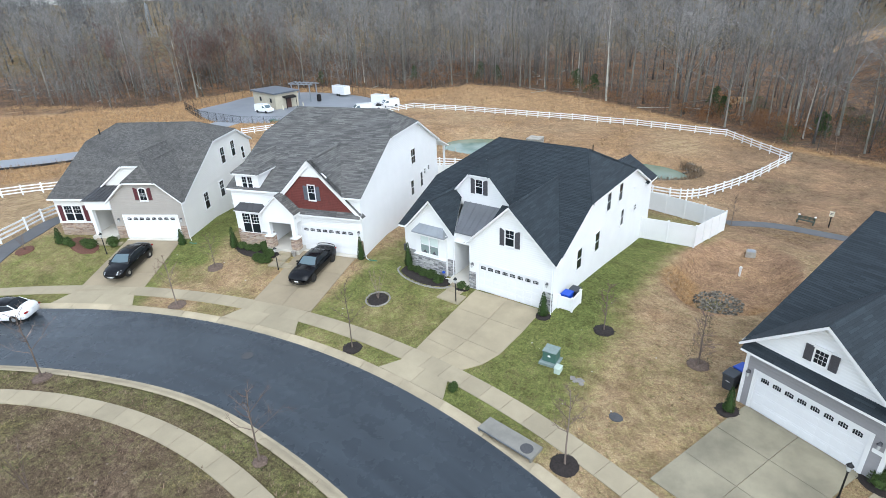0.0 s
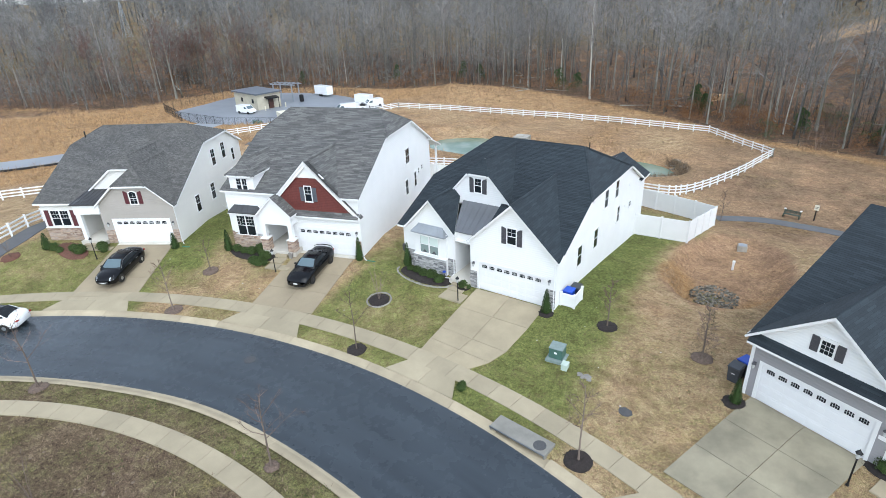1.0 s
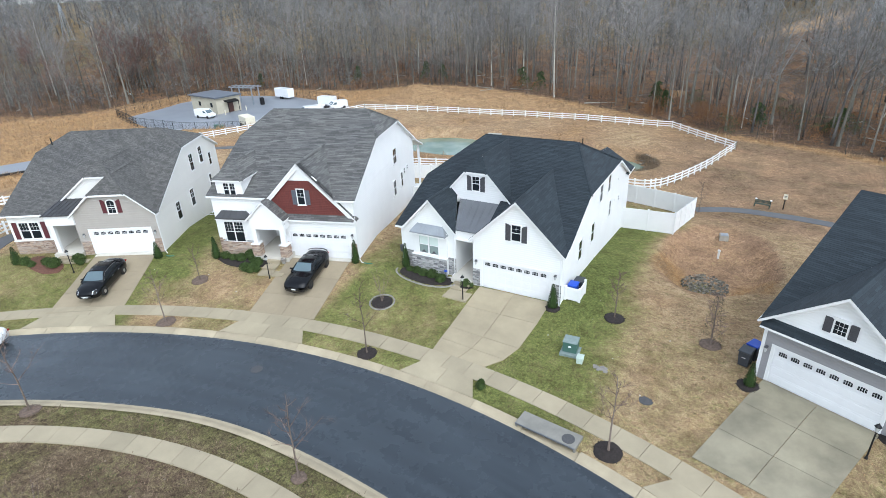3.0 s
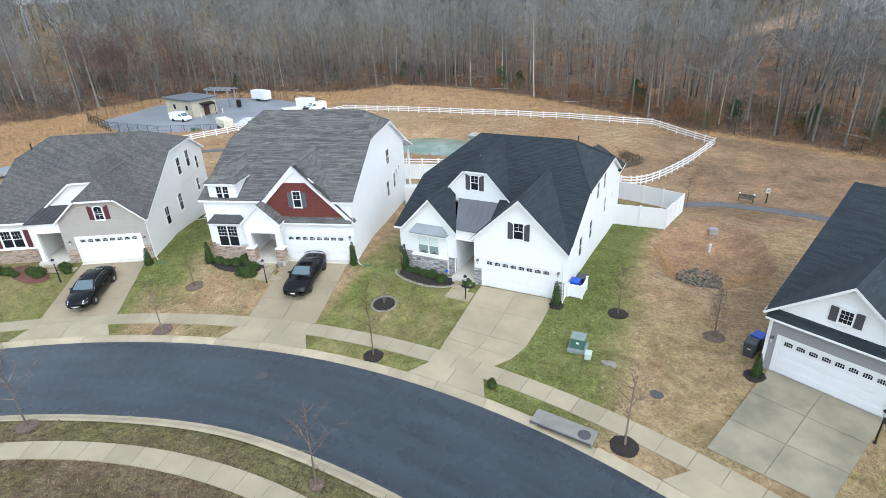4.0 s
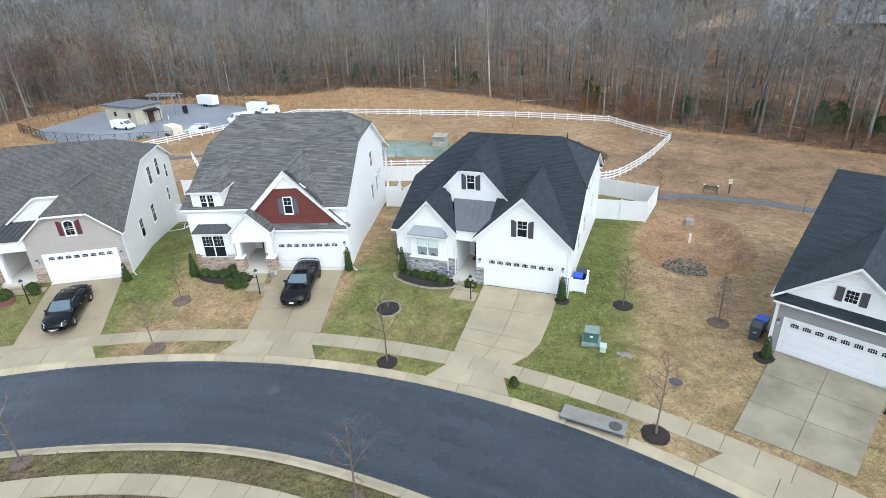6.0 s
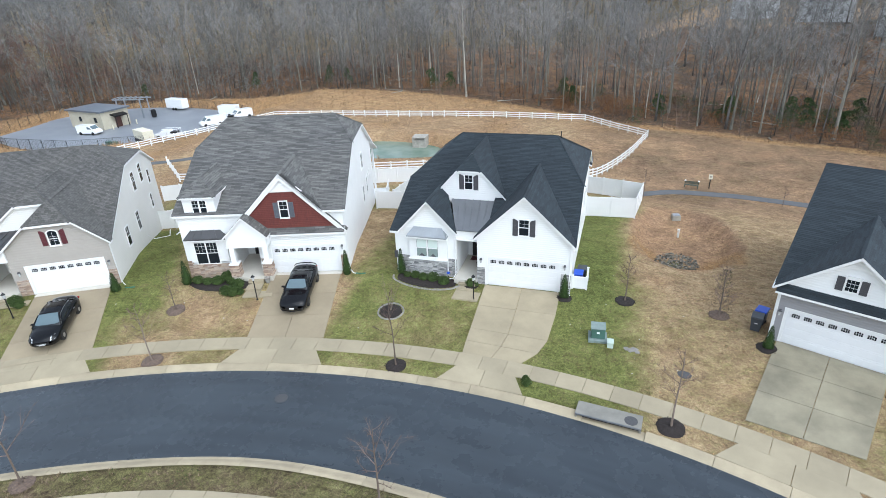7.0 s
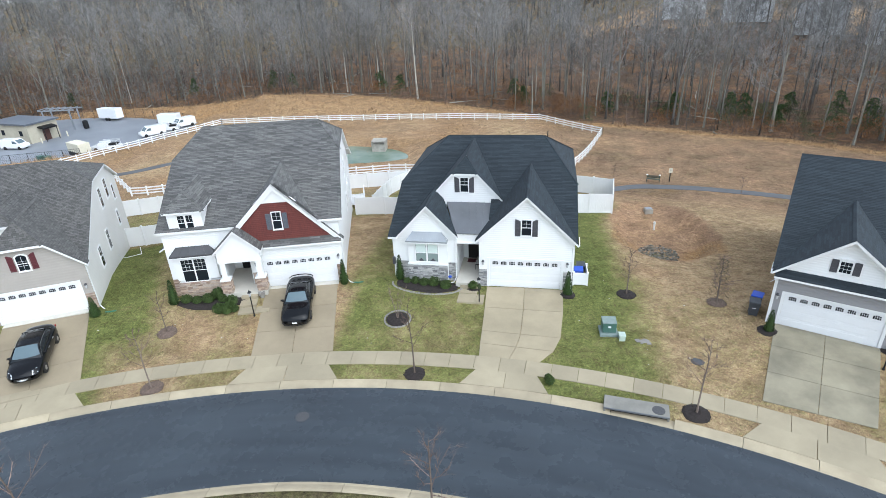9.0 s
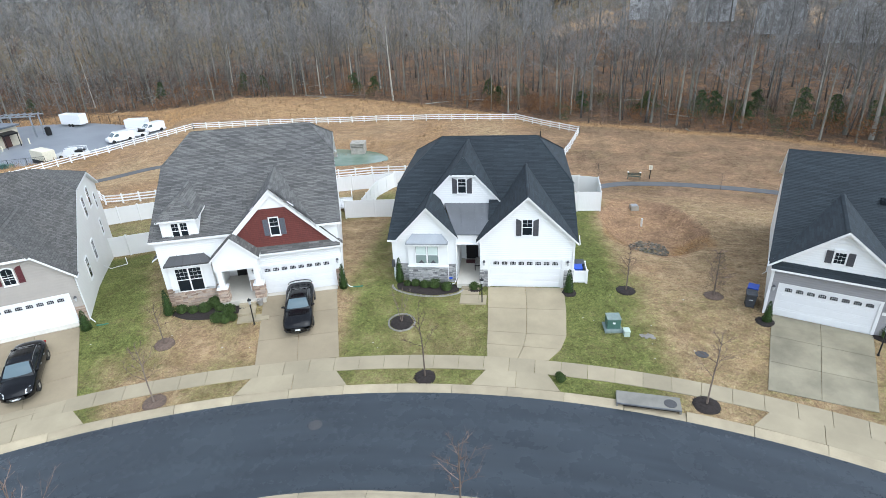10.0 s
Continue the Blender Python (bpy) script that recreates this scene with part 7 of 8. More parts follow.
part("canopy", MB().prism([(6.2, -1.6, 2.9), (6.2, 2.8, 2.9), (8.0, 2.6, 2.6), (8.0, -1.4, 2.6)], (0, 0, 0.3)), BLACK_IRON, dep, "dark canopy over the door")
for y in (-1.3, 2.5):
    part("canopy_post", MB().tube([(7.8, y, 0), (7.8, y, 2.6)], 0.1, 8), BLACK_IRON, dep)
for x in (-2.0, 3.8):
    part("window", MB().box(x - 0.5, x + 0.5, -4.45, -4.4, 1.6, 2.7), GLASS_DARK, dep)
for y in (-3.2, 4.6):
    part("bollard", MB().lathe([(0.16, 0), (0.16, 1.1), (0.02, 1.2)], (8.2, y, 0), 10), CREAM_STEEL, dep)
gan = thing("pipe_gantry", pose(-110.5, 73.8, Z_YARD, 0, 0, 12), "grey steel lattice gantry behind the depot building", "gantry")
STEEL = plain("galvanised_steel", (0.32, 0.35, 0.38), 0.5, 0.6, var=0.1)
for x in (-4.6, 1.8):
    for y in (-1.5, 1.5):
        part("post", MB().box(x - 0.12, x + 0.12, y - 0.12, y + 0.12, 0, 4.6), STEEL, gan)
for y in (-1.5, 1.5):
    part("beam", MB().box(-5.5, 3.0, y - 0.1, y + 0.1, 4.5, 4.75), STEEL, gan)
for k in range(6):
    part("cross_bar", MB().box(-5.4 + 1.45 * k, -5.25 + 1.45 * k, -1.8, 1.8, 4.75, 4.9), STEEL, gan)
part("tank", MB().lathe([(0.5, 0.2), (0.6, 0.4), (0.6, 1.9), (0.3, 2.1)], (4.4, -1.0, 0), 14), BLACK_IRON, gan)

# bench, sign, drain and rocks on the open slope
bz = ground(15.8, 38.3)
BENCH_GREEN = plain("dark_green_slats", (0.03, 0.05, 0.04), 0.5, var=0.1)
bench = thing("bench", pose(15.8, 38.3, bz, 0, 0, -8) @ Matrix.Scale(0.85, 4), "dark green slatted bench beside the footpath", "bench")
for k in range(4):
    part("slat", MB().box(-0.95, 0.95, -0.25 + 0.13 * k, -0.15 + 0.13 * k, 0.43, 0.47), BENCH_GREEN, bench)
for k in range(3):
    part("back_slat", MB().box(-0.95, 0.95, 0.27, 0.3, 0.55 + 0.13 * k, 0.64 + 0.13 * k), BENCH_GREEN, bench)
for s in (-1, 1):
    part("end_frame", MB().box(s * 0.9 - 0.05, s * 0.9 + 0.05, -0.3, 0.3, 0, 0.43).box(s * 0.9 - 0.05, s * 0.9 + 0.05, 0.24, 0.3, 0.4, 0.95), BENCH_GREEN, bench)
    part("end_cap", MB().lathe([(0.14, 0.95), (0.16, 1.02), (0.05, 1.1)], (s * 0.9, 0.27, 0), 10), TRIM_WHITE, bench, "pale cap")
sg = thing("sign_post", pose(17.9, 38.9, ground(17.9, 38.9), 0, 0, -5), "small pale notice on a dark wooden post", "sign")
part("post", MB().box(-0.06, 0.06, -0.06, 0.06, -0.2, 1.5), BLACK_IRON, sg)
part("panel", MB().box(-0.22, 0.22, -0.1, -0.06, 1.25, 1.85, bevel=0.01), CREAM_STEEL, sg, "pale notice panel")
part("text_bar", MB().box(-0.14, 0.14, -0.106, -0.1, 1.6, 1.66).box(-0.14, 0.1, -0.106, -0.1, 1.48, 1.52), SHUTTER_GREY, sg)
dr = thing("drain_box", pose(13.38, 22.7, ground(13.38, 22.7), 0, 0, 10) @ Matrix.Scale(1.15, 4), "weathered square concrete drain box in the hollow", "drain box")
part("body", MB().box(-0.34, 0.34, -0.32, 0.32, -0.3, 0.42, bevel=0.03), CONC_BOX, dr)
part("grate", MB().box(-0.26, 0.26, -0.24, 0.24, 0.42, 0.47), STEEL, dr)
pp = thing("standpipe", pose(13.45, 18.3, ground(13.45, 18.3)), "short white plastic standpipe", "pipe")
part("pipe", MB().lathe([(0.09, -0.2), (0.09, 0.75)], sides=12), VINYL_WHITE, pp)
part("cap", MB().lathe([(0.115, 0.7), (0.115, 0.84), (0.05, 0.87)], sides=12), VINYL_WHITE, pp)
ROCK = stone_material("dark_riprap", [(0.06, 0.052, 0.04), (0.15, 0.135, 0.105), (0.34, 0.315, 0.26), (0.09, 0.08, 0.06)], 0)
rk = MB()
_r = random.Random(4)
for k in range(520):
    a, q = _r.random() * math.tau, math.sqrt(_r.random())
    x, y = 13.2 + 1.75 * q * math.cos(a), 12.9 + 1.9 * q * math.sin(a)
    s = _r.uniform(0.03, 0.105)
    rk.box(-s, s, -s * 0.8, s * 0.8, -s * 0.5, s * 0.6, pose(x, y, ground(x, y) + 0.04, _r.uniform(-30, 30), _r.uniform(-30, 30), _r.uniform(0, 180)), bevel=s * 0.35)
tagged(part("riprap", rk, ROCK), "scatter of dark rip-rap stones in the hollow", "stones", kind="stuff")
PALE_ROCK = plain("weathered_riprap", (0.24, 0.215, 0.175), 0.9, var=0.35, scale=3, bumped=0.2, rand=0.4)
rk = MB()
for k in range(220):
    a, q = _r.uniform(-1.7, 0.9), 0.96 + 0.24 * math.sqrt(_r.random())
    x, y = -7.3 + 7.4 * q * math.cos(a), 52.0 + 5.9 * q * math.sin(a)
    s = _r.uniform(0.08, 0.2)
    rk.box(-s, s, -s * 0.8, s * 0.8, -s * 0.5, s * 0.6, pose(x, y, max(ground(x, y), -6.8) + 0.04, _r.uniform(-30, 30), _r.uniform(-30, 30), _r.uniform(0, 180)), bevel=s * 0.35)
tagged(part("riprap", rk, PALE_ROCK), "weathered brownish rip-rap round the end of the pond", "stones", kind="stuff")

# walks and steps to the porches
def walk_slabs(k, x0, x1, ys, label):
    top = thing("front_walk", pose(*HOUSES[k][:3], 0, 0, HOUSES[k][3]), label, "walkway", kind="structure")
    for y0, y1, z in ys:
        part("slab", MB().box(x0, x1, y0, y1, z - 0.3, z, bevel=0.012), CONCRETE, top)


walk_slabs("C", -2.0, -0.75, [(-0.62, -0.36, 0.2), (-1.15, -0.64, 0.03), (-2.3, -1.17, -0.02)], "short concrete steps and walk to the porch")
walk_slabs("C", -0.74, -0.2, [(-2.3, -1.2, -0.03)], "concrete link between walk and driveway")
walk_slabs("B", -1.62, -0.5, [(-1.42, -1.16, 0.2), (-2.26, -1.44, -0.02), (-3.05, -2.28, -0.17)], "concrete steps and walk to the porch")
walk_slabs("B", -0.48, 0.42, [(-3.05, -2.28, -0.19)], "concrete link between walk and driveway")
walk_slabs("A", -2.9, -1.2, [(-0.75, -0.42, 0.15), (-1.4, -0.77, 0.02)], "concrete steps and walk to the porch")
walk_slabs("A", -1.18, -0.1, [(-1.4, -0.8, 0.0)], "concrete link between walk and driveway")
for k in ("A", "B"):
    ob = part("garage_sill", MB().box(0.0, 5.05, -0.5, -0.005, -0.3, 0.055 if k == "A" else 0.045, bevel=0.012), CONCRETE_PALE)
    ob.matrix_basis = pose(*HOUSES[k][:3], 0, 0, HOUSES[k][3])
    tagged(ob, "pale concrete sill before the garage door", "sill", kind="structure")
walk_slabs("D", 5.8, 7.2, [(-1.6, -0.12, 0.02)], "concrete walk beside the garage")


# porch things
bench = thing("porch_bench", pose(*house_xy("C", -0.95, 2.3), HOUSES["C"][2] + 0.35, 0, 0, 92.5), "dark metal porch bench with a pale cushion", "bench")
part("seat", MB().box(-0.6, 0.6, -0.25, 0.25, 0.38, 0.43), BLACK_IRON, bench)
part("cushion", MB().box(-0.56, 0.56, -0.22, 0.24, 0.43, 0.52, bevel=0.03), EDGE_STONE, bench, "pale cushion")
part("backrest", MB().box(-0.6, 0.6, -0.28, -0.24, 0.45, 0.95), BLACK_IRON, bench)
for sx in (-0.55, 0.55):
    for sy in (-0.22, 0.22):
        part("leg", MB().box(sx - 0.025, sx + 0.025, sy - 0.025, sy + 0.025, 0, 0.38), BLACK_IRON, bench)
mat = tagged(part("door_mat", MB().box(-0.45, 0.45, -0.3, 0.3, 0, 0.02, bevel=0.005), SHUTTER_WINE), "dark red door mat before the black door", "mat")
mat.matrix_basis = pose(*house_xy("C", -1.5, 3.15), 0.352, 0, 0, 2.5)
pot = thing("planter", pose(*house_xy("B", -0.22, -1.3), ground(*house_xy("B", -0.22, -1.3))), "pale grey planter pot beside the porch step", "planter")
part("pot", MB().lathe([(0.14, 0), (0.2, 0.38), (0.22, 0.42), (0.18, 0.42), (0.16, 0.34)], sides=16), EDGE_STONE, pot)
for k, x, y in (("C", -2.75, -0.35),):
    fl = thing("garden_flag", pose(*house_xy(k, x, y), 0.0, 0, 0, 10), "small blue ornament on a stake in the bed", "ornament")
    part("stake", MB().tube([(0, 0, -0.1), (0, 0, 0.75)], 0.012, 6), BLACK_IRON, fl)
    part("disc", MB().lathe([(0.02, 0.72), (0.13, 0.78), (0.13, 0.84), (0.02, 0.9)], sides=12), BLUE_PLASTIC, fl, "blue glass disc")
# coiled hose reel and green drain ends
HOSE = plain("green_hose", (0.03, 0.14, 0.09), 0.5, var=0.1)
for x, y, a in ((-9.75, -1.3, 10), (-25.2, -7.9, 20)):
    hz = ground(x, y)
    ob = tagged(part("drain_pipe", MB().tube([(0, 0, 0.05), (0.35, -0.04, 0.05), (0.7, 0.05, 0.05)], 0.045, 7), HOSE), "short green drain pipe lying in the grass", "pipe")
    ob.matrix_basis = pose(x, y, hz, 0, 0, a)
# bits of pale litter and stones on the lawns
BIT = plain("white_stone", (0.5, 0.47, 0.42), 0.8, var=0.15)
_r = random.Random(8)
bits = MB()
for k in range(26):
    x, y = _r.choice(((-15.0, -8.6), (-6, -6), (6.3, -3.5), (9, -5), (13, -6), (14, 2), (-20, -9), (7.5, 3)))
    x, y = x + _r.gauss(0, 1.6), y + _r.gauss(0, 1.2)
    if math.hypot(x - HUB.x, y - HUB.y) < 50 or (-0.6 < x < 5.5 and y < 0):
        continue
    s = _r.uniform(0.015, 0.045)
    bits.box(-s, s, -s * 0.8, s * 0.8, -s * 0.2, s * 0.6, pose(x, y, ground(x, y) + 0.02, _r.uniform(-20, 20), _r.uniform(-20, 20), _r.uniform(0, 90)), bevel=s * 0.2)
tagged(part("pale_pebbles", bits, BIT), "small pale pebbles scattered on the lawns", "stones", kind="stuff")
# green cabinets at the depot fence
for dx in (0, 1.5):
    cb = tagged(part("utility_cabinet", MB().box(-0.6, 0.6, -0.5, 0.5, 0, 1.5, bevel=0.04), GREEN_STEEL), "dark green utility cabinet inside the depot fence", "cabinet", "depot cabinets")
    cb.matrix_basis = pose(-91.6 + dx, 47.6, Z_YARD, 0, 0, -20)


# ---- plants ----
def bark(name, dark, light):
    m, nt, b = nodes_of(name)
    oi = nt.nodes.new("ShaderNodeObjectInfo")
    geo = nt.nodes.new("ShaderNodeNewGeometry")
    n = noise_of(nt, 3.0, 5, 0.7, stretch=(1, 1, 0.15))
    c = mix(nt, ramp(nt, n, 0.3, 0.7), dark, light)
    r = math_node(nt, "MULTIPLY", math_node(nt, "ADD", oi.outputs["Random"], geo.outputs["Random Per Island"]), 0.5)
    c = mix(nt, math_node(nt, "MULTIPLY", r, math_node(nt, "ADD", r, 0.2)), mix(nt, 1.0, c, (0.5, 0.48, 0.46), "MULTIPLY"), mix(nt, 1.0, c, (1.7, 1.7, 1.7), "MULTIPLY"))
    nt.links.new(c, b.inputs["Base Color"])
    b.inputs["Roughness"].default_value = 0.95
    b.inputs["Specular IOR Level"].default_value = 0.1
    return m


BARK_GREY = bark("grey_bark", (0.09, 0.086, 0.072), (0.235, 0.228, 0.196))
BARK_PALE = bark("pale_bark", (0.195, 0.188, 0.162), (0.40, 0.39, 0.35))
TWIG = bark("twigs", (0.108, 0.107, 0.103), (0.245, 0.243, 0.238))
BARK_DARK = bark("dark_bark", (0.05, 0.048, 0.046), (0.165, 0.16, 0.152))
TWIG_DARK = bark("dark_twigs", (0.105, 0.076, 0.06), (0.225, 0.165, 0.13))
# bluish grey puts the haze of distance into the twig colour
TWIG_HAZED = bark("far_twigs", (0.094, 0.096, 0.10), (0.178, 0.182, 0.188))
TWIG_RED = bark("reddish_twigs", (0.17, 0.105, 0.088), (0.29, 0.185, 0.155))
TWIG_PALE = bark("pale_twigs", (0.165, 0.156, 0.15), (0.30, 0.288, 0.28))
BARK_YOUNG = bark("young_bark", (0.115, 0.09, 0.074), (0.215, 0.175, 0.15))
TWIG_YOUNG = bark("young_twigs", (0.125, 0.088, 0.074), (0.21, 0.155, 0.13))


def leaf_mat(name, dark, light, rough=0.6):
    m, nt, b = nodes_of(name)
    geo = nt.nodes.new("ShaderNodeNewGeometry")
    big = noise_of(nt, 2.2, 3, 0.6)
    c = mix(nt, geo.outputs["Random Per Island"], dark, light)
    c = mix(nt, ramp(nt, big, 0.35, 0.7), c, mix(nt, 1.0, c, (0.7, 0.72, 0.7), "MULTIPLY"))
    nt.links.new(c, b.inputs["Base Color"])
    b.inputs["Roughness"].default_value = rough
    b.inputs["Specular IOR Level"].default_value = 0.25
    return m


LEAF_YEW = leaf_mat("dark_evergreen", (0.015, 0.036, 0.011), (0.066, 0.11, 0.029))
LEAF_BOX = leaf_mat("boxwood", (0.024, 0.045, 0.012), (0.09, 0.135, 0.038))
LEAF_HOLLY = leaf_mat("holly", (0.024, 0.052, 0.017), (0.085, 0.135, 0.044))
LEAF_RUST = leaf_mat("dry_beech_leaves", (0.16, 0.075, 0.032), (0.34, 0.185, 0.09), 0.9)
STRAW = leaf_mat("dry_grass", (0.25, 0.155, 0.085), (0.52, 0.365, 0.225), 0.95)


def blade(mb, p, q, w, side):
    mb.face([p - side * w, p + side * w, q + side * w * 0.35, q - side * w * 0.35])


def grow(seed, height, r0, bare, limbs, subs, twigs, spread=0.32, fine=0.018, sides=6, limb_sides=4, thin=False, bend=0.035, fork=0):
    """A leafless tree: returns trunk and crown."""
    rnd = random.Random(seed)
    trunk, crown = MB(), MB()
    lean = Vector((rnd.uniform(-1, 1), rnd.uniform(-1, 1), 0)) * height * bend
    pts, rad = [], []
    n = 7
    for i in range(n + 1):
        t = i / n
        w = Vector((noise.noise((seed + 0.37, t * 2.6, 0.3)), noise.noise((seed + 0.37, t * 2.6, 5.3)), 0)) * height * 0.032
        pts.append(lean * t * t + w * t + Vector((0, 0, height * 0.97 * t)))
        rad.append(r0 * (1.35 if i == 0 else 1.0) * (1 - t) ** 0.75 + 0.012)
    trunk.tube(pts, rad, sides)
    def along(t):
        f = min(n - 1e-6, t * n)
        i = int(f)
        return pts[i].lerp(pts[i + 1], f - i)
    for k in range(limbs):
        t = bare + (0.97 - bare) * (k + rnd.random()) / limbs
        a = k * 2.4 + rnd.uniform(-0.5, 0.5)
        ln = height * spread * (1.15 - 0.75 * (t - bare) / (1 - bare)) * rnd.uniform(0.7, 1.2)
        rise = rnd.uniform(0.12, 0.95) + 0.5 * t
        if fork and k % fork == 1:
            ln, rise = height * (0.98 - t) * rnd.uniform(0.75, 1.0), rnd.uniform(2.2, 3.6)
        d = Vector((math.cos(a), math.sin(a), rise)).normalized()
        p0 = along(t)
        p1 = p0 + d * ln * 0.5 + Vector((0, 0, 0.03 * ln))
        p2 = p1 + (d + Vector((rnd.uniform(-0.3, 0.3), rnd.uniform(-0.3, 0.3), 0.35))).normalized() * ln * 0.5
        br = max(0.02, r0 * (0.55 if fork and k % fork == 1 else 0.3) * (1 - t * 0.6))
        crown.tube([p0, p1, p2], [br, br * 0.55, 0.012], limb_sides, False)
        for j in range(subs):
            s = 0.25 + 0.75 * (j + rnd.random()) / subs
            q0 = p0.lerp(p1, s * 2) if s < 0.5 else p1.lerp(p2, s * 2 - 1)
            dd = (d + Vector((rnd.uniform(-1, 1), rnd.uniform(-1, 1), rnd.uniform(-0.35, 0.6)))).normalized()
            q1 = q0 + dd * ln * rnd.uniform(0.25, 0.5)
            if thin:
                blade(crown, q0, q1, max(fine, br * 0.3), dd.orthogonal().normalized())
            else:
                crown.tube([q0, q1], [br * 0.35, fine * 0.6], 3, False)
            for _ in range(twigs):
                u = rnd.uniform(0.2, 1.0)
                e0 = q0.lerp(q1, u)
                ed = (dd + Vector((rnd.uniform(-1, 1), rnd.uniform(-1, 1), rnd.uniform(-0.5, 0.8)))).normalized()
                e1 = e0 + ed * ln * rnd.uniform(0.12, 0.32)
                blade(crown, e0, e1, fine, ed.orthogonal().normalized())
    return trunk, crown


# young trees of the street and lawns
def young_tree(x, y, height, seed, label, r=0.045, bare=0.35, limbs=9, spread=0.34):
    if bare < 0.15:
        # several stems from one root, fanning out
        rnd, t, c = random.Random(seed), MB(), MB()
        for k in range(7):
            a, out = k * 0.9 + rnd.uniform(-0.3, 0.3), rnd.uniform(0.12, 0.34) * height
            line = [Vector((math.cos(a) * out * q ** 1.3 + 0.03 * math.cos(a), math.sin(a) * out * q ** 1.3, height * rnd.uniform(0.85, 1.0) * q)) for q in (0, 0.3, 0.65, 1)]
            t.tube(line, [r * 0.45, r * 0.38, r * 0.25, 0.004], 5)
            for _ in range(9):
                p = line[1].lerp(line[3], rnd.random())
                c.tube([p, p + Vector((rnd.uniform(-0.16, 0.16), rnd.uniform(-0.16, 0.16), rnd.uniform(0.15, 0.4))) * height * 0.4], [0.006, 0.003], 4)
    else:
        t, c = grow(seed, height, r * 0.68, bare, limbs, 4, 4, spread, 0.008, 6)
    top = tagged(part("young_tree", t, BARK_YOUNG), label, "tree", "young street trees")
    top.matrix_basis = pose(x, y, ground(x, y) + 0.03, 0, 0, seed * 40)
    part("crown", c, TWIG_YOUNG, top, "bare fine twigs")
    return top


young_tree(-5.4, -4.8, 2.6, 1, "bare multi-stemmed sapling in a stone-edged ring", 0.03, 0.12, 12, 0.4)
young_tree(-2.95, -9.65, 4.6, 2, "slender bare street tree in the verge", 0.05, 0.4, 9, 0.22)
young_tree(12.0, -10.35, 4.6, 3, "slender bare street tree in the verge", 0.055, 0.38, 10, 0.24)
young_tree(9.3, 0.1, 3.3, 4, "thin bare sapling on the thin lawn", 0.05, 0.3, 14, 0.26)
young_tree(-17.5, -13.4, 4.0, 5, "bare street tree in the verge", 0.05, 0.35, 10, 0.32)
young_tree(-19.8, -8.8, 2.8, 6, "bare sapling on the lawn", 0.035, 0.3, 8, 0.34)
young_tree(-16.0, -22.6, 4.6, 7, "bare young tree in the inner verge", 0.06, 0.35, 10, 0.36)
young_tree(0.3, -18.7, 4.4, 8, "bare young tree with reddish twigs in the inner verge", 0.06, 0.3, 12, 0.36)
young_tree(-36.5, -17.0, 1.6, 9, "low bare shrub in red mulch", 0.02, 0.1, 9, 0.4)
young_tree(-7.0, -26.1, 3.0, 10, "bare shrub on the rough inner ground", 0.03, 0.05, 14, 0.45)
young_tree(10.2, 29.8, 3.4, 11, "thin bare sapling beside the path", 0.035, 0.3, 8, 0.26)
young_tree(24.5, 31.5, 2.4, 12, "thin bare sapling beside the path", 0.03, 0.3, 8, 0.26)


def leafy(mb, rnd, c, r, n, size, squash=1.0, cone=False):
    """Many small leaves over an uneven body."""
    for _ in range(n):
        if cone:
            t = rnd.random() ** 1.5
            a = rnd.random() * math.tau
            rr = r[0] * (1 - t) ** 0.7 * rnd.uniform(0.75, 1.08) * (0.75 + 0.3 * min(1, t * 8))
            p = Vector((rr * math.cos(a), rr * math.sin(a), 0.05 + t * r[1]))
            out = Vector((math.cos(a), math.sin(a), 0.6))
        else:
            d = Vector((rnd.gauss(0, 1), rnd.gauss(0, 1), rnd.gauss(0, 1))).normalized()
            if d.z < -0.4:
                d.z = -d.z
            bumpy = 0.85 + 0.25 * noise.noise(d * 2.3 + Vector((c[0], c[1], 0)))
            p = d * r * bumpy * rnd.uniform(0.82, 1.03)
            p.z *= squash
            out = d
        p = p + Vector(c)
        d1 = (out + Vector((rnd.uniform(-1, 1), rnd.uniform(-1, 1), rnd.uniform(-0.5, 1)))).normalized()
        sd = d1.orthogonal().normalized()
        sd = (Matrix.Rotation(rnd.random() * math.tau, 3, d1) @ sd)
        s = size * rnd.uniform(0.6, 1.3)
        mb.face([p - sd * s * 0.5, p + d1 * s * 0.5, p + sd * s * 0.5, p + d1 * s * 1.2])


_shrubs = {}


def shrub_mesh(kind, seed):
    key = (kind, seed)
    if key not in _shrubs:
        rnd = random.Random(seed * 7 + len(kind))
        mb = MB()
        if kind == "cone":
            mb.lathe([(0.28, 0.03), (0.3, 0.3), (0.2, 0.9), (0.07, 1.35)], sides=9)
            leafy(mb, rnd, (0, 0, 0), (0.42, 1.65), 1500, 0.075, cone=True)
        else:
            mb.lathe([(0.2, 0.0), (0.36, 0.15), (0.34, 0.4), (0.12, 0.58)], sides=9)
            leafy(mb, rnd, (0, 0, 0.33), 0.48, 900, 0.075, 0.8)
        _shrubs[key] = mb.mesh("shrub", LEAF_YEW if kind == "cone" else LEAF_BOX)
    return _shrubs[key]


def shrub(x, y, kind, s, label, seed=0, sz=None):
    ob = new("conifer_shrub" if kind == "cone" else "shrub", shrub_mesh(kind, seed))
    ob.matrix_basis = pose(x, y, ground(x, y) - 0.02, 0, 0, seed * 67 + x * 31) @ Matrix.Diagonal((s, s, sz or s, 1))
    return tagged(ob, label, "shrub", "garden shrubs")


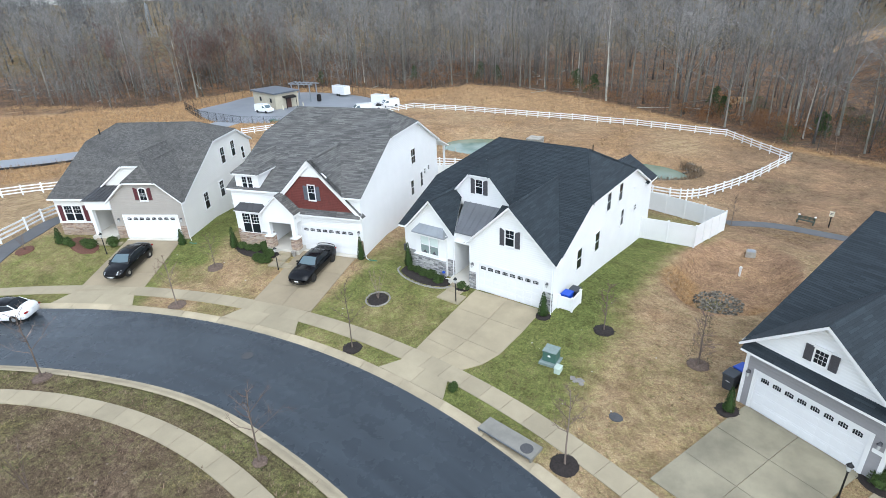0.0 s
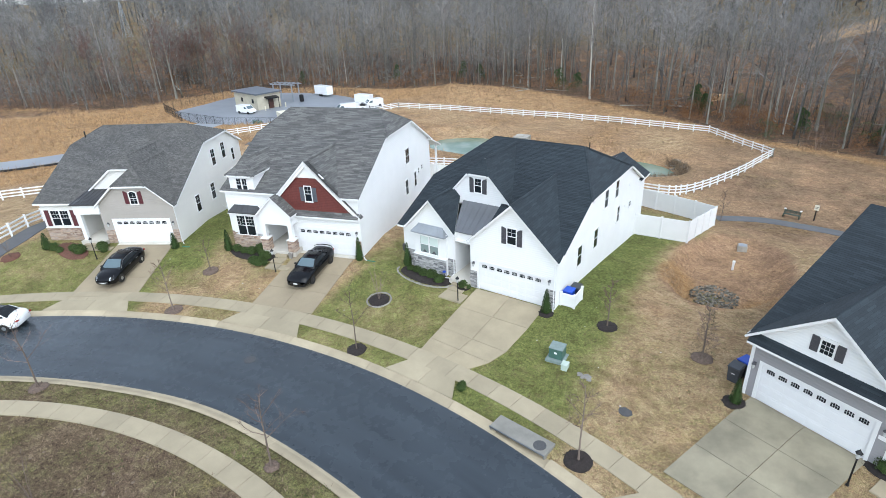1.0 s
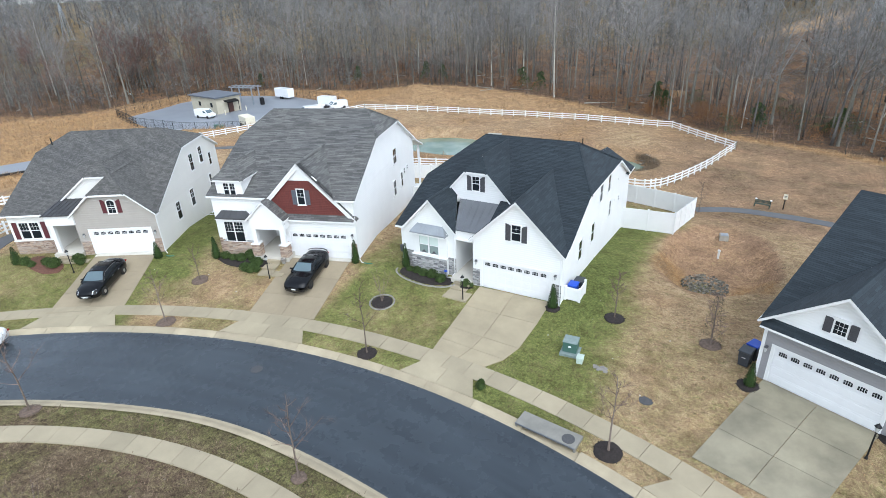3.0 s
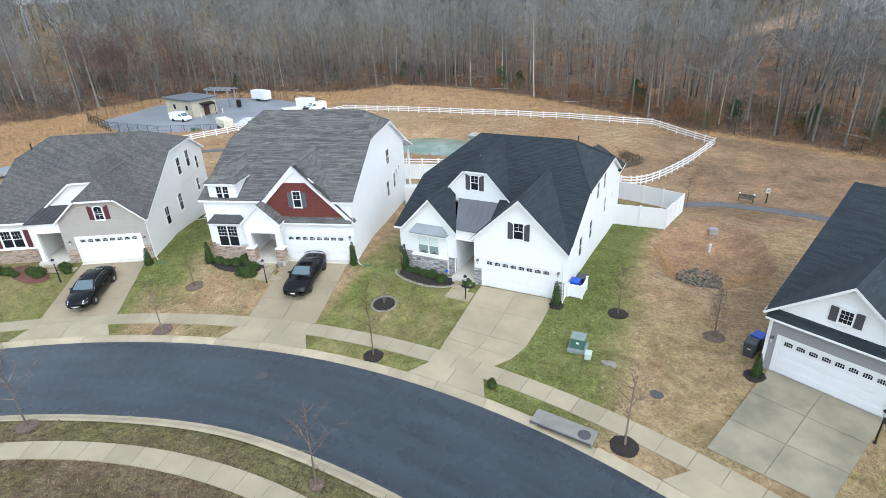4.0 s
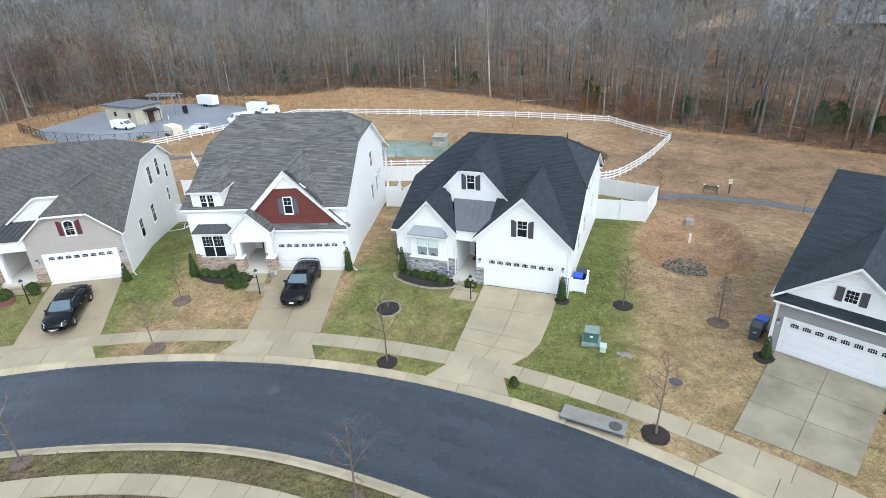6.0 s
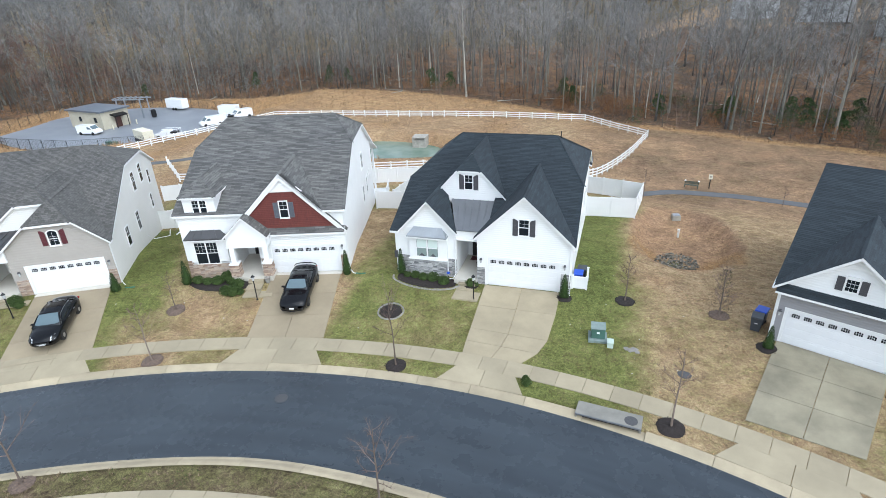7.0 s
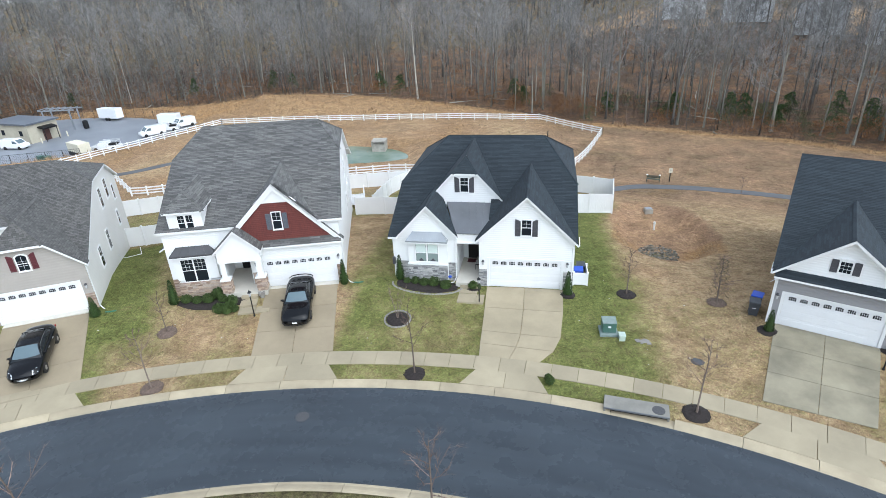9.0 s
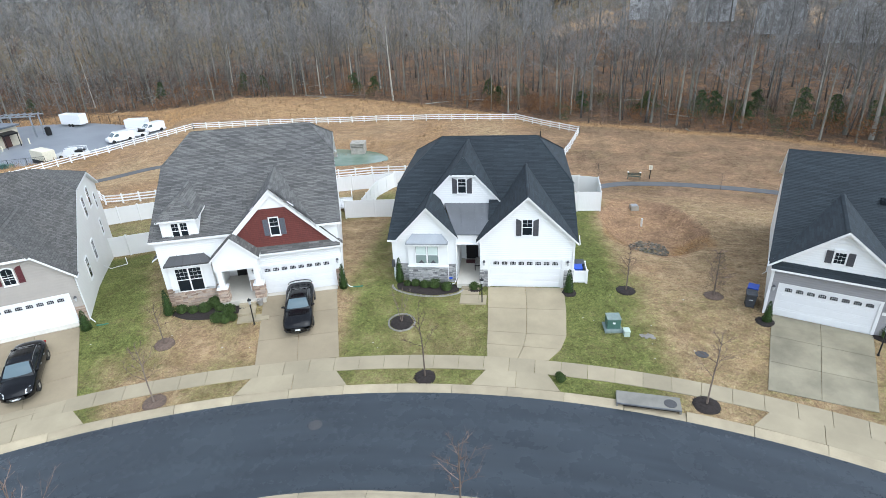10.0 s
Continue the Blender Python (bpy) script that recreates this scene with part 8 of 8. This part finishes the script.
for x, y, s, sz in ((5.42, -0.55, 0.78, 1.05), (-6.55, -0.15, 0.72, 1.15), (-21.1, -6.1, 0.8, 1.1), (-10.35, -1.55, 0.72, 1.15), (17.15, -3.1, 0.66, 0.88), (-25.55, -8.35, 0.8, 0.85), (-35.2, -14.6, 0.85, 0.9)):
    shrub(x, y, "cone", s, "dark green columnar conifer at the house corner", int(abs(x)) % 3, sz)
for x, y, s in ((-5.3, -0.55, 0.75), (-4.6, -0.7, 0.8), (-3.9, -0.65, 0.95), (-3.0, -0.9, 0.9), (-5.9, -0.6, 0.6), (-1.1, -0.6, 0.8), (-0.75, -0.5, 0.5)):
    shrub(x, y, "round", s, "clipped dark boxwood in the mulch bed", int(abs(x * 3)) % 3)
for x, y, s in ((-20.35, -5.8, 0.85), (-19.6, -5.7, 0.75), (-18.85, -5.45, 0.95), (-18.45, -4.85, 1.05), (-17.9, -5.2, 0.75), (-17.15, -5.35, 0.95), (-17.0, -6.25, 1.05), (-17.55, -6.3, 0.95), (-16.6, -6.0, 0.7)):
    shrub(x, y, "round", s, "rounded green shrub in the front bed", int(abs(x * 3)) % 3)
for x, y, s in ((-34.5, -14.3, 0.95), (-33.7, -14.2, 0.7), (-32.9, -13.4, 0.9), (-32.0, -13.3, 1.2), (-30.9, -11.9, 1.1), (-30.5, -12.0, 0.8), (23.3, -4.2, 1.1), (24.2, -3.6, 0.9)):
    shrub(x, y, "round", s, "rounded dark green shrub at the porch", int(abs(x * 3)) % 3)
for x, y, s in ((-43.5, -9.8, 1.6), (4.65, -9.25, 0.6), (4.55, -8.95, 0.45)):
    shrub(x, y, "round", s, "small loose green shrub", 1, s * 1.3)


# brown sapling that keeps its leaves
t, c = grow(21, 2.9, 0.04, 0.1, 16, 5, 4, 0.3, 0.01)
needles = MB()
for k in range(9):
    leafy(needles, random.Random(k), (0, 0, 0.35 + 0.27 * k), 0.75 - 0.06 * k, 130, 0.05, 0.45)
sap = tagged(part("sapling", t, BARK_YOUNG), "brown-twigged sapling with sparse dry leaves", "tree")
sap.matrix_basis = pose(14.9, -0.1, ground(14.9, -0.1)) @ Matrix.Diagonal((1.05, 1.05, 1.2, 1))
part("crown", c, TWIG_YOUNG, sap)
part("needles", needles, leaf_mat("sparse_needles", (0.05, 0.045, 0.028), (0.14, 0.125, 0.075), 0.9), sap, "sparse olive-brown needles")

# ---- the woods ----
KINDS = [grow(100 + k, 21.0, (0.13, 0.2, 0.16, 0.25, 0.12, 0.18, 0.27, 0.15)[k], (0.26, 0.38, 0.3, 0.4, 0.22, 0.42, 0.34, 0.3)[k], 17, 6, 7, (0.28, 0.33, 0.25, 0.34, 0.24, 0.28, 0.36, 0.3)[k], 0.0165, 6, 4, True, (0.01, 0.02, 0.05, 0.015, 0.01, 0.03, 0.012, 0.02)[k], (0, 5, 0, 4, 7, 0, 5, 6)[k]) for k in range(8)]
TRUNKS = [t.mesh("trunk", BARK_PALE if k in (3, 5) else BARK_GREY) for k, (t, _) in enumerate(KINDS)]
CROWNS = [c.mesh("crown", TWIG_PALE if k in (3, 5) else TWIG) for k, (_, c) in enumerate(KINDS)]
FAR_KINDS = [grow(200 + k, 20.0, (0.12, 0.17, 0.13, 0.2, 0.1)[k], 0.24 + 0.05 * k, 14, 6, 7, 0.31, 0.022, 5, 3, True, 0.02, (0, 4, 0, 5, 0)[k]) for k in range(5)]
VERY_FAR = [grow(300 + k, 18.0, 0.18, 0.32, 8, 4, 5, 0.34, 0.05, 4, 3, True, 0.02, 5) for k in range(4)]
UNDER = [grow(320 + k, 8.0, 0.05, 0.15, 8, 4, 3, 0.3, 0.016, 4, 3, True, 0.06) for k in range(5)]


rnd = random.Random(11)
near, mid, far = [], [], []
edge_d = lambda x, y: min(near_seg(x, y, *WOODS_EDGE[i], *WOODS_EDGE[i + 1]) for i in range(1, len(WOODS_EDGE) - 1))
tries = 0
while tries < 11500:
    tries += 1
    x, y = rnd.uniform(-380, 150), rnd.uniform(-20, 330)
    if not inside(WOODS, x, y) or clear_of_woods(x, y):
        continue
    d = edge_d(x, y)
    if d < 1.5 or math.atan2(-(x - 10), y + 30) > radians(86):
        continue
    if d < 22 and len(near) < 275 and x > -165:
        if all((x - p[0]) ** 2 + (y - p[1]) ** 2 > 8.5 for p in near):
            near.append((x, y))
    elif d < 70:
        if rnd.random() < (0.3 if x < -5 else 0.2):
            mid.append((x, y))
    elif rnd.random() < (0.2 if x < -5 else 0.13):
        far.append((x, y))
# a denser front along the edge
for i in range(5, len(WOODS_EDGE) - 3):
    (ax, ay), (bx, by) = WOODS_EDGE[i], WOODS_EDGE[i + 1]
    L = math.hypot(bx - ax, by - ay)
    for _ in range(int(L * 0.22)):
        u, v = rnd.random(), rnd.uniform(1.5, 30)
        x, y = ax + (bx - ax) * u - (by - ay) / L * v, ay + (by - ay) * u + (bx - ax) / L * v
        if inside(WOODS, x, y) and not clear_of_woods(x, y):
            mid.append((x, y))
for _ in range(260):
    far.append((rnd.uniform(-10, 150), rnd.uniform(195, 260)))
for _ in range(26):
    mid.append((rnd.uniform(0, 120), rnd.uniform(130, 180)))
for _ in range(45):
    mid.append((rnd.uniform(15, 125), rnd.uniform(92, 140)))
for _ in range(34):
    mid.append((rnd.uniform(22, 112), rnd.uniform(116, 142)))
for i, (x, y) in enumerate(near):
    k = i % len(TRUNKS)
    if x < -60 and k in (3, 5) and i % 3:
        k = (k + 1) % len(TRUNKS)
    s = rnd.uniform(0.6, 1.15)
    ob = new("tree", TRUNKS[k])
    ob.matrix_basis = pose(x, y, ground(x, y) - 0.1, rnd.uniform(-2, 2), rnd.uniform(-2, 2), rnd.uniform(0, 360)) @ Matrix.Diagonal((s * rnd.uniform(0.7, 1.15), s * rnd.uniform(0.7, 1.15), s, 1))
    tagged(ob, "tall bare pale-barked tree at the wood's edge" if k in (3, 5) else "tall bare grey-barked tree at the wood's edge", "tree", "trees at the wood's edge")
    shared("crown", CROWNS[k], ob)


def scatter(name, kinds, places, mats, label, category, lo, hi, wide=(1, 1)):
    """Joins many turned and scaled copies into one mesh."""
    V, F, M, base = [], [], [], 0
    packed = []
    for group in kinds:
        vs, fs, ms = [], [], []
        for mi, mb in enumerate(group):
            o = len(vs)
            vs += mb.v
            for f in mb.f:
                ff = [o + i for i in f]
                for j in range(1, len(ff) - 1):
                    fs.append((ff[0], ff[j], ff[j + 1]))
                    ms.append(mi)
        packed.append((np.array(vs), np.array(fs), np.array(ms)))
    r = random.Random(len(places))
    for i, (x, y) in enumerate(places):
        vs, fs, ms = packed[r.randrange(len(packed))]
        a, s = r.uniform(0, math.tau), r.uniform(lo, hi)
        w = s * r.uniform(*wide)
        rot = np.array([[math.cos(a) * w, -math.sin(a) * w, r.uniform(-0.07, 0.07)], [math.sin(a) * w, math.cos(a) * w, r.uniform(-0.07, 0.07)], [0, 0, s]])
        V.append(vs @ rot.T + np.array([x, y, ground(x, y) - 0.05]))
        F.append(fs + base)
        M.append(ms)
        base += len(vs)
    V, F, M = np.concatenate(V), np.concatenate(F), np.concatenate(M)
    me = bpy.data.meshes.new(name)
    me.vertices.add(len(V))
    me.vertices.foreach_set("co", V.astype(np.float32).ravel())
    me.loops.add(len(F) * 3)
    me.loops.foreach_set("vertex_index", F.astype(np.int32).ravel())
    me.polygons.add(len(F))
    me.polygons.foreach_set("loop_start", np.arange(0, len(F) * 3, 3, dtype=np.int32))
    for m in mats:
        me.materials.append(m)
    me.polygons.foreach_set("material_index", M.astype(np.int32))
    me.update(calc_edges=True)
    return tagged(new(name, me), label, category, kind="stuff")


scatter("woods", FAR_KINDS, mid, [BARK_DARK, TWIG], "bare grey-brown winter trees filling the woods", "woods", 0.7, 1.15, (0.8, 1.1))
scatter("far_woods", VERY_FAR, far, [BARK_DARK, TWIG_HAZED], "distant bare winter woods on rising ground, haze in their grey colour", "woods", 0.75, 1.2, (0.9, 1.3))

r = random.Random(77)
red = [(r.gauss(-162, 16), r.gauss(76, 16)) for _ in range(130)]
scatter("reddish_trees", FAR_KINDS, [p for p in red if edge_d(*p) > 1 and inside(WOODS, *p) and not clear_of_woods(*p)], [BARK_GREY, TWIG_RED], "bare trees with reddish twigs at the wood's edge", "woods", 0.55, 0.85, (0.9, 1.2))

# undergrowth: thin stems, dry leaves, evergreens
STEMS = []
for k in range(4):
    r = random.Random(400 + k)
    mb = MB()
    for _ in range(10):
        a = r.random() * math.tau
        p = Vector((r.uniform(-0.5, 0.5), r.uniform(-0.5, 0.5), 0))
        q = p + Vector((math.cos(a) * 0.7, math.sin(a) * 0.7, r.uniform(1.0, 2.6)))
        blade(mb, p, q, 0.018, Vector((math.sin(a), -math.cos(a), 0)))
        for _ in range(3):
            e = p.lerp(q, r.uniform(0.4, 1))
            g = e + Vector((r.uniform(-0.5, 0.5), r.uniform(-0.5, 0.5), r.uniform(0.1, 0.7)))
            blade(mb, e, g, 0.012, Vector((1, 0, 0)))
    STEMS.append((mb,))
rough_side = []
while len(rough_side) < 420:
    x, y = r.uniform(-172, -137), r.uniform(2, 62)
    if x + 139 + max(0, 25 - y) * 1.05 < -3 and noise.noise((x * 0.12, y * 0.12, 5)) > -0.1:
        rough_side.append((x, y))
scatter("gully_brush", STEMS, rough_side, [TWIG_DARK], "brown brush in the gully beyond the field", "undergrowth", 0.4, 1.0)
places = []
for _ in range(11000):
    x, y = rnd.uniform(-190, 110), rnd.uniform(20, 150)
    if inside(WOODS, x, y) and edge_d(x, y) < 34 and not clear_of_woods(x, y):
        places.append((x, y))
scatter("undergrowth", STEMS, places[:950], [TWIG_DARK], "thin grey undergrowth stems between the trees", "undergrowth", 0.7, 1.8)
scatter("saplings", UNDER, places[1700:2060], [BARK_DARK, TWIG], "thin bare saplings crowding under the taller trees", "saplings", 0.4, 1.2)
brush = [p for p in places[2060:] if p[0] < -60 and edge_d(*p) < 30][:620]
scatter("western_saplings", UNDER, brush, [BARK_DARK, TWIG], "dense thin grey saplings along the western woods", "saplings", 0.45, 1.25)
fallen = MB()
for k in range(70):
    x, y = places[-1 - k]
    a, L = rnd.uniform(0, math.tau), rnd.uniform(2, 7)
    q = (x + L * math.cos(a), y + L * math.sin(a))
    fallen.tube([(x, y, ground(x, y) + 0.12), (*q, ground(*q) + rnd.uniform(0.1, 0.9))], [rnd.uniform(0.08, 0.2), 0.05], 5)
tagged(part("fallen_trunks", fallen, BARK_PALE), "grey fallen trunks lying in the leaf litter", "logs", kind="stuff")
RUSTY = []
for k in range(3):
    mb = MB()
    r = random.Random(500 + k)
    for _ in range(5):
        leafy(mb, r, (r.uniform(-0.9, 0.9), r.uniform(-0.9, 0.9), r.uniform(0.6, 2.4)), 0.8, 45, 0.12, 0.8)
    RUSTY.append((mb,))
rusty = [p for p in places[2500:] if noise.noise((p[0] * 0.05, p[1] * 0.05, 9)) > 0.12][:260]
rusty += [p for p in places[2500:] if edge_d(*p) < 9 and p[0] > -60][:110]
scatter("dry_leaf_brush", RUSTY, rusty, [LEAF_RUST], "rust-brown beech brush holding dry leaves", "undergrowth", 0.6, 1.5)

OLIVE = []
for k in range(3):
    mb = MB()
    r = random.Random(540 + k)
    for _ in range(6):
        leafy(mb, r, (r.uniform(-0.9, 0.9), r.uniform(-0.9, 0.9), r.uniform(0.5, 2.2)), 0.8, 70, 0.1, 0.8)
    OLIVE.append((mb,))
scatter("olive_brush", OLIVE, [p for p in places[950:] if p[0] > -5 and edge_d(*p) < 22 and noise.noise((p[0] * 0.07, p[1] * 0.07, 4)) > 0.0][:90], [leaf_mat("olive_leaves", (0.035, 0.05, 0.02), (0.13, 0.155, 0.065))], "loose olive-green understory bushes in the woods", "undergrowth", 0.5, 1.4)
for i, (x, y, s) in enumerate(((-76, 110, 2.6), (-71, 111, 2.2), (-43, 104, 2.8), (-37, 101, 2.4), (-8, 94, 2.6), (-5.5, 92, 2.0), (12, 84, 2.2), (24, 81, 2.4), (33, 76, 2.8), (36, 78, 2.6), (48, 70, 3.4), (52, 68, 3.0), (57, 64, 3.4), (61, 60, 3.2), (66, 56, 3.2), (40, 73, 2.0), (-100, 108, 2.4), (-131, 96, 2.2), (71, 60, 2.6), (44, 80, 2.5))):
    mb = MB()
    r = random.Random(700 + i)
    for k in range(9):
        leafy(mb, r, (r.uniform(-0.4, 0.4) * s * (1 - 0.08 * k), r.uniform(-0.4, 0.4) * s * (1 - 0.08 * k), (0.25 + 0.19 * k) * s), 0.52 * s * (1.1 - 0.08 * k), 320, 0.17, 0.9)
    mb2 = MB().tube([(0, 0, -0.1), (0, 0, 1.7 * s)], [0.07, 0.02], 5)
    ev = tagged(part("evergreen", mb2, BARK_GREY), "dark green holly at the wood's edge", "evergreen", "evergreens in the woods")
    ev.matrix_basis = pose(x, y, ground(x, y))
    part("foliage", mb, LEAF_HOLLY, ev)

# dry grass along the woods and in the field
TUFTS = []
for k in range(5):
    r = random.Random(600 + k)
    mb = MB()
    for _ in range(9):
        a = r.random() * math.tau
        p = Vector((r.uniform(-0.3, 0.3), r.uniform(-0.3, 0.3), -0.05))
        q = p + Vector((math.cos(a) * 0.35, math.sin(a) * 0.35, r.uniform(0.5, 1.1)))
        blade(mb, p, q, 0.035, Vector((math.sin(a), -math.cos(a), 0)))
    TUFTS.append((mb,))
tufts = []
for _ in range(40000):
    x, y = rnd.uniform(-170, 75), rnd.uniform(-10, 112)
    if inside(COMPOUND, x, y) or math.hypot(x - HUB.x, y - HUB.y) < 90:
        continue
    c = cover(x, y)
    if c[2] > 0.45 + 0.4 * rnd.random() and near_seg(x, y, -112, -30, -84, 26) > 5 and near_seg(x, y, -90, 14, -95, 44) > 5:
        tufts.append((x, y))
scatter("tall_grass", TUFTS, tufts[:7000], [STRAW], "tall straw-coloured winter grass", "grass", 0.4, 0.95)

# distant houses beyond the woods
def far_house(x, y, a, w, d, h, label, wallm):
    top = thing("distant_house", pose(x, y, ground(x, y), 0, 0, a), label, "house", "distant houses")
    part("wall", MB().prism([(-w / 2, -d / 2, -1), (w / 2, -d / 2, -1), (w / 2, -d / 2, h), (0, -d / 2, h + w * 0.3), (-w / 2, -d / 2, h)], (0, d, 0)), wallm, top)
    e = w / 2 + 0.4
    mb = MB()
    for s in (-1, 1):
        mb.prism([(0, -d / 2 - 0.4, h + w * 0.3 + 0.1), (s * e, -d / 2 - 0.4, h - 0.14), (s * e, d / 2 + 0.4, h - 0.14), (0, d / 2 + 0.4, h + w * 0.3 + 0.1)], (0, 0, 0.2))
    part("roof", mb, SHINGLE_BROWN, top)
    for zz in (1.0, 4.0):
        for xx in (-w * 0.28, 0.0, w * 0.28):
            if zz + 1.6 < h:
                part("window", MB().box(xx - 0.42, xx + 0.42, -d / 2 - 0.05, -d / 2, zz, zz + 1.3), SHUTTER_SLATE, top)
    return top


for x, y, a, w, d, h in ((37, 163, -8, 12, 14, 6), (54, 158, -14, 13, 12, 6), (70, 147, -20, 12, 13, 6), (86, 139, -24, 13, 13, 6.2), (104, 131, -30, 12, 13, 6)):
    far_house(x, y, a, w, d, h, "distant pale two-storey house beyond the woods", VINYL_FAR)

# lattice tower far over the woods
tx, ty = -258.0, 104.0
tw = thing("lattice_tower", pose(tx, ty, ground(tx, ty)) @ Matrix.Scale(0.42, 4), "distant grey steel lattice power tower", "tower")
for sx, sy in ((-1, -1), (1, -1), (1, 1), (-1, 1)):
    part("leg", MB().tube([(sx * 4, sy * 4, -2), (sx * 0.6, sy * 0.6, 34)], 0.22, 4), STEEL, tw)
for z in range(0, 34, 4):
    w0, w1 = 4 - 3.4 * z / 34, 4 - 3.4 * (z + 4) / 34
    for a in range(4):
        ob = part("brace", MB().tube([(-w0, -w0, z), (w1, -w1, z + 4)], 0.1, 3).tube([(w0, -w0, z), (-w1, -w1, z + 4)], 0.1, 3), STEEL, tw)
        ob.matrix_basis = pose(0, 0, 0, 0, 0, 90 * a)
for z in (24, 28, 32):
    part("arm", MB().tube([(-6, 0, z), (6, 0, z)], 0.15, 4), STEEL, tw)


# weeds and stones on the unkept inner ground
def scattered(n, seed, a0, a1, r0, r1, keep):
    r = random.Random(seed)
    out = []
    while len(out) < n:
        rho, deg = math.sqrt(r.uniform(r0 * r0, r1 * r1)), r.uniform(a0, a1)
        x, y = polar(rho, deg)
        walk_r = math.hypot(x, y + 50)
        if 29.3 < walk_r < 30.7 or not keep(x, y, r):
            continue
        out.append((x, y))
    return out


def weed_kind(seed, n, low, high, wide, reach):
    r = random.Random(seed)
    mb = MB()
    for _ in range(n):
        a = r.random() * math.tau
        p = Vector((r.uniform(-wide, wide), r.uniform(-wide, wide), -0.02))
        q = p + Vector((math.cos(a) * reach, math.sin(a) * reach, r.uniform(low, high)))
        blade(mb, p, q, 0.022, Vector((math.sin(a), -math.cos(a), 0)))
    return (mb,)


WEED = leaf_mat("green_weeds", (0.035, 0.06, 0.015), (0.12, 0.16, 0.045), 0.8)
DEAD = leaf_mat("dead_weeds", (0.10, 0.07, 0.048), (0.32, 0.235, 0.155), 0.95)
weeds = [weed_kind(900 + k, 10, 0.04, 0.12, 0.16, 0.1) for k in range(4)]
patchy = lambda x, y, r: noise.noise((x * 0.5, y * 0.5, 4)) + 0.6 * noise.noise((x * 1.7, y * 1.7, 6)) > 0.12 + 0.2 * r.random()
scatter("green_weeds", weeds, scattered(3200, 31, -20, 52, 22, 39.1, patchy), [WEED], "low green weeds in patches on rough ground", "weeds", 0.5, 1.3)
dead_kinds = [weed_kind(920 + k, 9, 0.05, 0.22, 0.18, 0.14) for k in range(4)]
scatter("dead_weeds", dead_kinds, scattered(3600, 32, -20, 52, 22, 39.1, lambda x, y, r: True), [DEAD], "brown dead weeds over rough ground", "weeds", 0.5, 1.3)
STONES = []
for k in range(4):
    r = random.Random(940 + k)
    mb = MB()
    mb.lathe([(0.05, -0.03), (0.1 * r.uniform(0.8, 1.2), 0.0), (0.09, 0.05), (0.03, 0.08)], sides=6)
    mb.v = [(x * r.uniform(0.7, 1.4), y * r.uniform(0.7, 1.3), z * r.uniform(0.7, 1.2)) for x, y, z in mb.v]
    STONES.append((mb,))
PALE_STONE = bark("pale_stones", (0.18, 0.14, 0.105), (0.40, 0.325, 0.25))
scatter("loose_stones", STONES, scattered(640, 33, -20, 52, 22, 37.6, lambda x, y, r: noise.noise((x * 0.3, y * 0.3, 8)) > -0.2 + 0.3 * r.random()), [PALE_STONE], "pale loose stones on rough ground", "stones", 0.25, 1.1)
# dry tufts in the rain garden, reeds by the pond, seed heads on the open slope
r = random.Random(34)
hollow = []
while len(hollow) < 160:
    x, y = r.uniform(9, 18.5), r.uniform(10.5, 25)
    if hollow_at(x, y) < 1 and math.hypot(x - 13.2, y - 12.6) > 1.9:
        hollow.append((x, y))
scatter("dry_hollow_weeds", dead_kinds, hollow, [DEAD], "dry brown weeds in the rain garden hollow", "weeds", 0.35, 0.9)
straws = [weed_kind(960 + k, 12, 0.12, 0.35, 0.2, 0.25) for k in range(4)]
scatter("straw_tufts", straws, [(hx + r.gauss(0, 0.55), hy + r.gauss(0, 1.3)) for hx, hy in ((10.4, 12.2), (16.7, 11.4)) for _ in range(380)], [STRAW], "matted straw grass on the hollow's bank", "grass", 0.25, 0.6)
scatter("pond_reeds", TUFTS, [(-7.3 + 7.4 * (0.97 + 0.25 * r.random()) * math.cos(a), 52 + 5.9 * (0.97 + 0.25 * r.random()) * math.sin(a)) for a in [r.uniform(-1.8, 0.9) for _ in range(520)]], [DEAD], "grey-brown dead reeds round the pond's end", "reeds", 0.4, 0.9)
slope = []
while len(slope) < 2000:
    x, y = r.uniform(-66, 50), r.uniform(40, 92)
    if min(math.hypot((x - q[0]) / q[2], (y - q[1]) / q[3]) for q in PONDS) > 1.25 and not inside(WOODS, x, y) and not inside(COMPOUND, x, y) and near_seg(x, y, 9, 31, 45, 26) > 8 and noise.noise((x * 0.15, y * 0.15, 2)) > -0.25 + 0.4 * r.random():
        slope.append((x, y))
scatter("slope_tufts", dead_kinds, slope, [DEAD], "scattered dry weed tufts on the open slope", "weeds", 0.6, 1.3)
scatter("hollow_greens", weeds, [(12.8 + r.gauss(0, 0.6), 12.2 + r.gauss(0, 0.6)) for _ in range(170)], [WEED], "green weeds among the hollow's stones", "weeds", 0.9, 1.7)
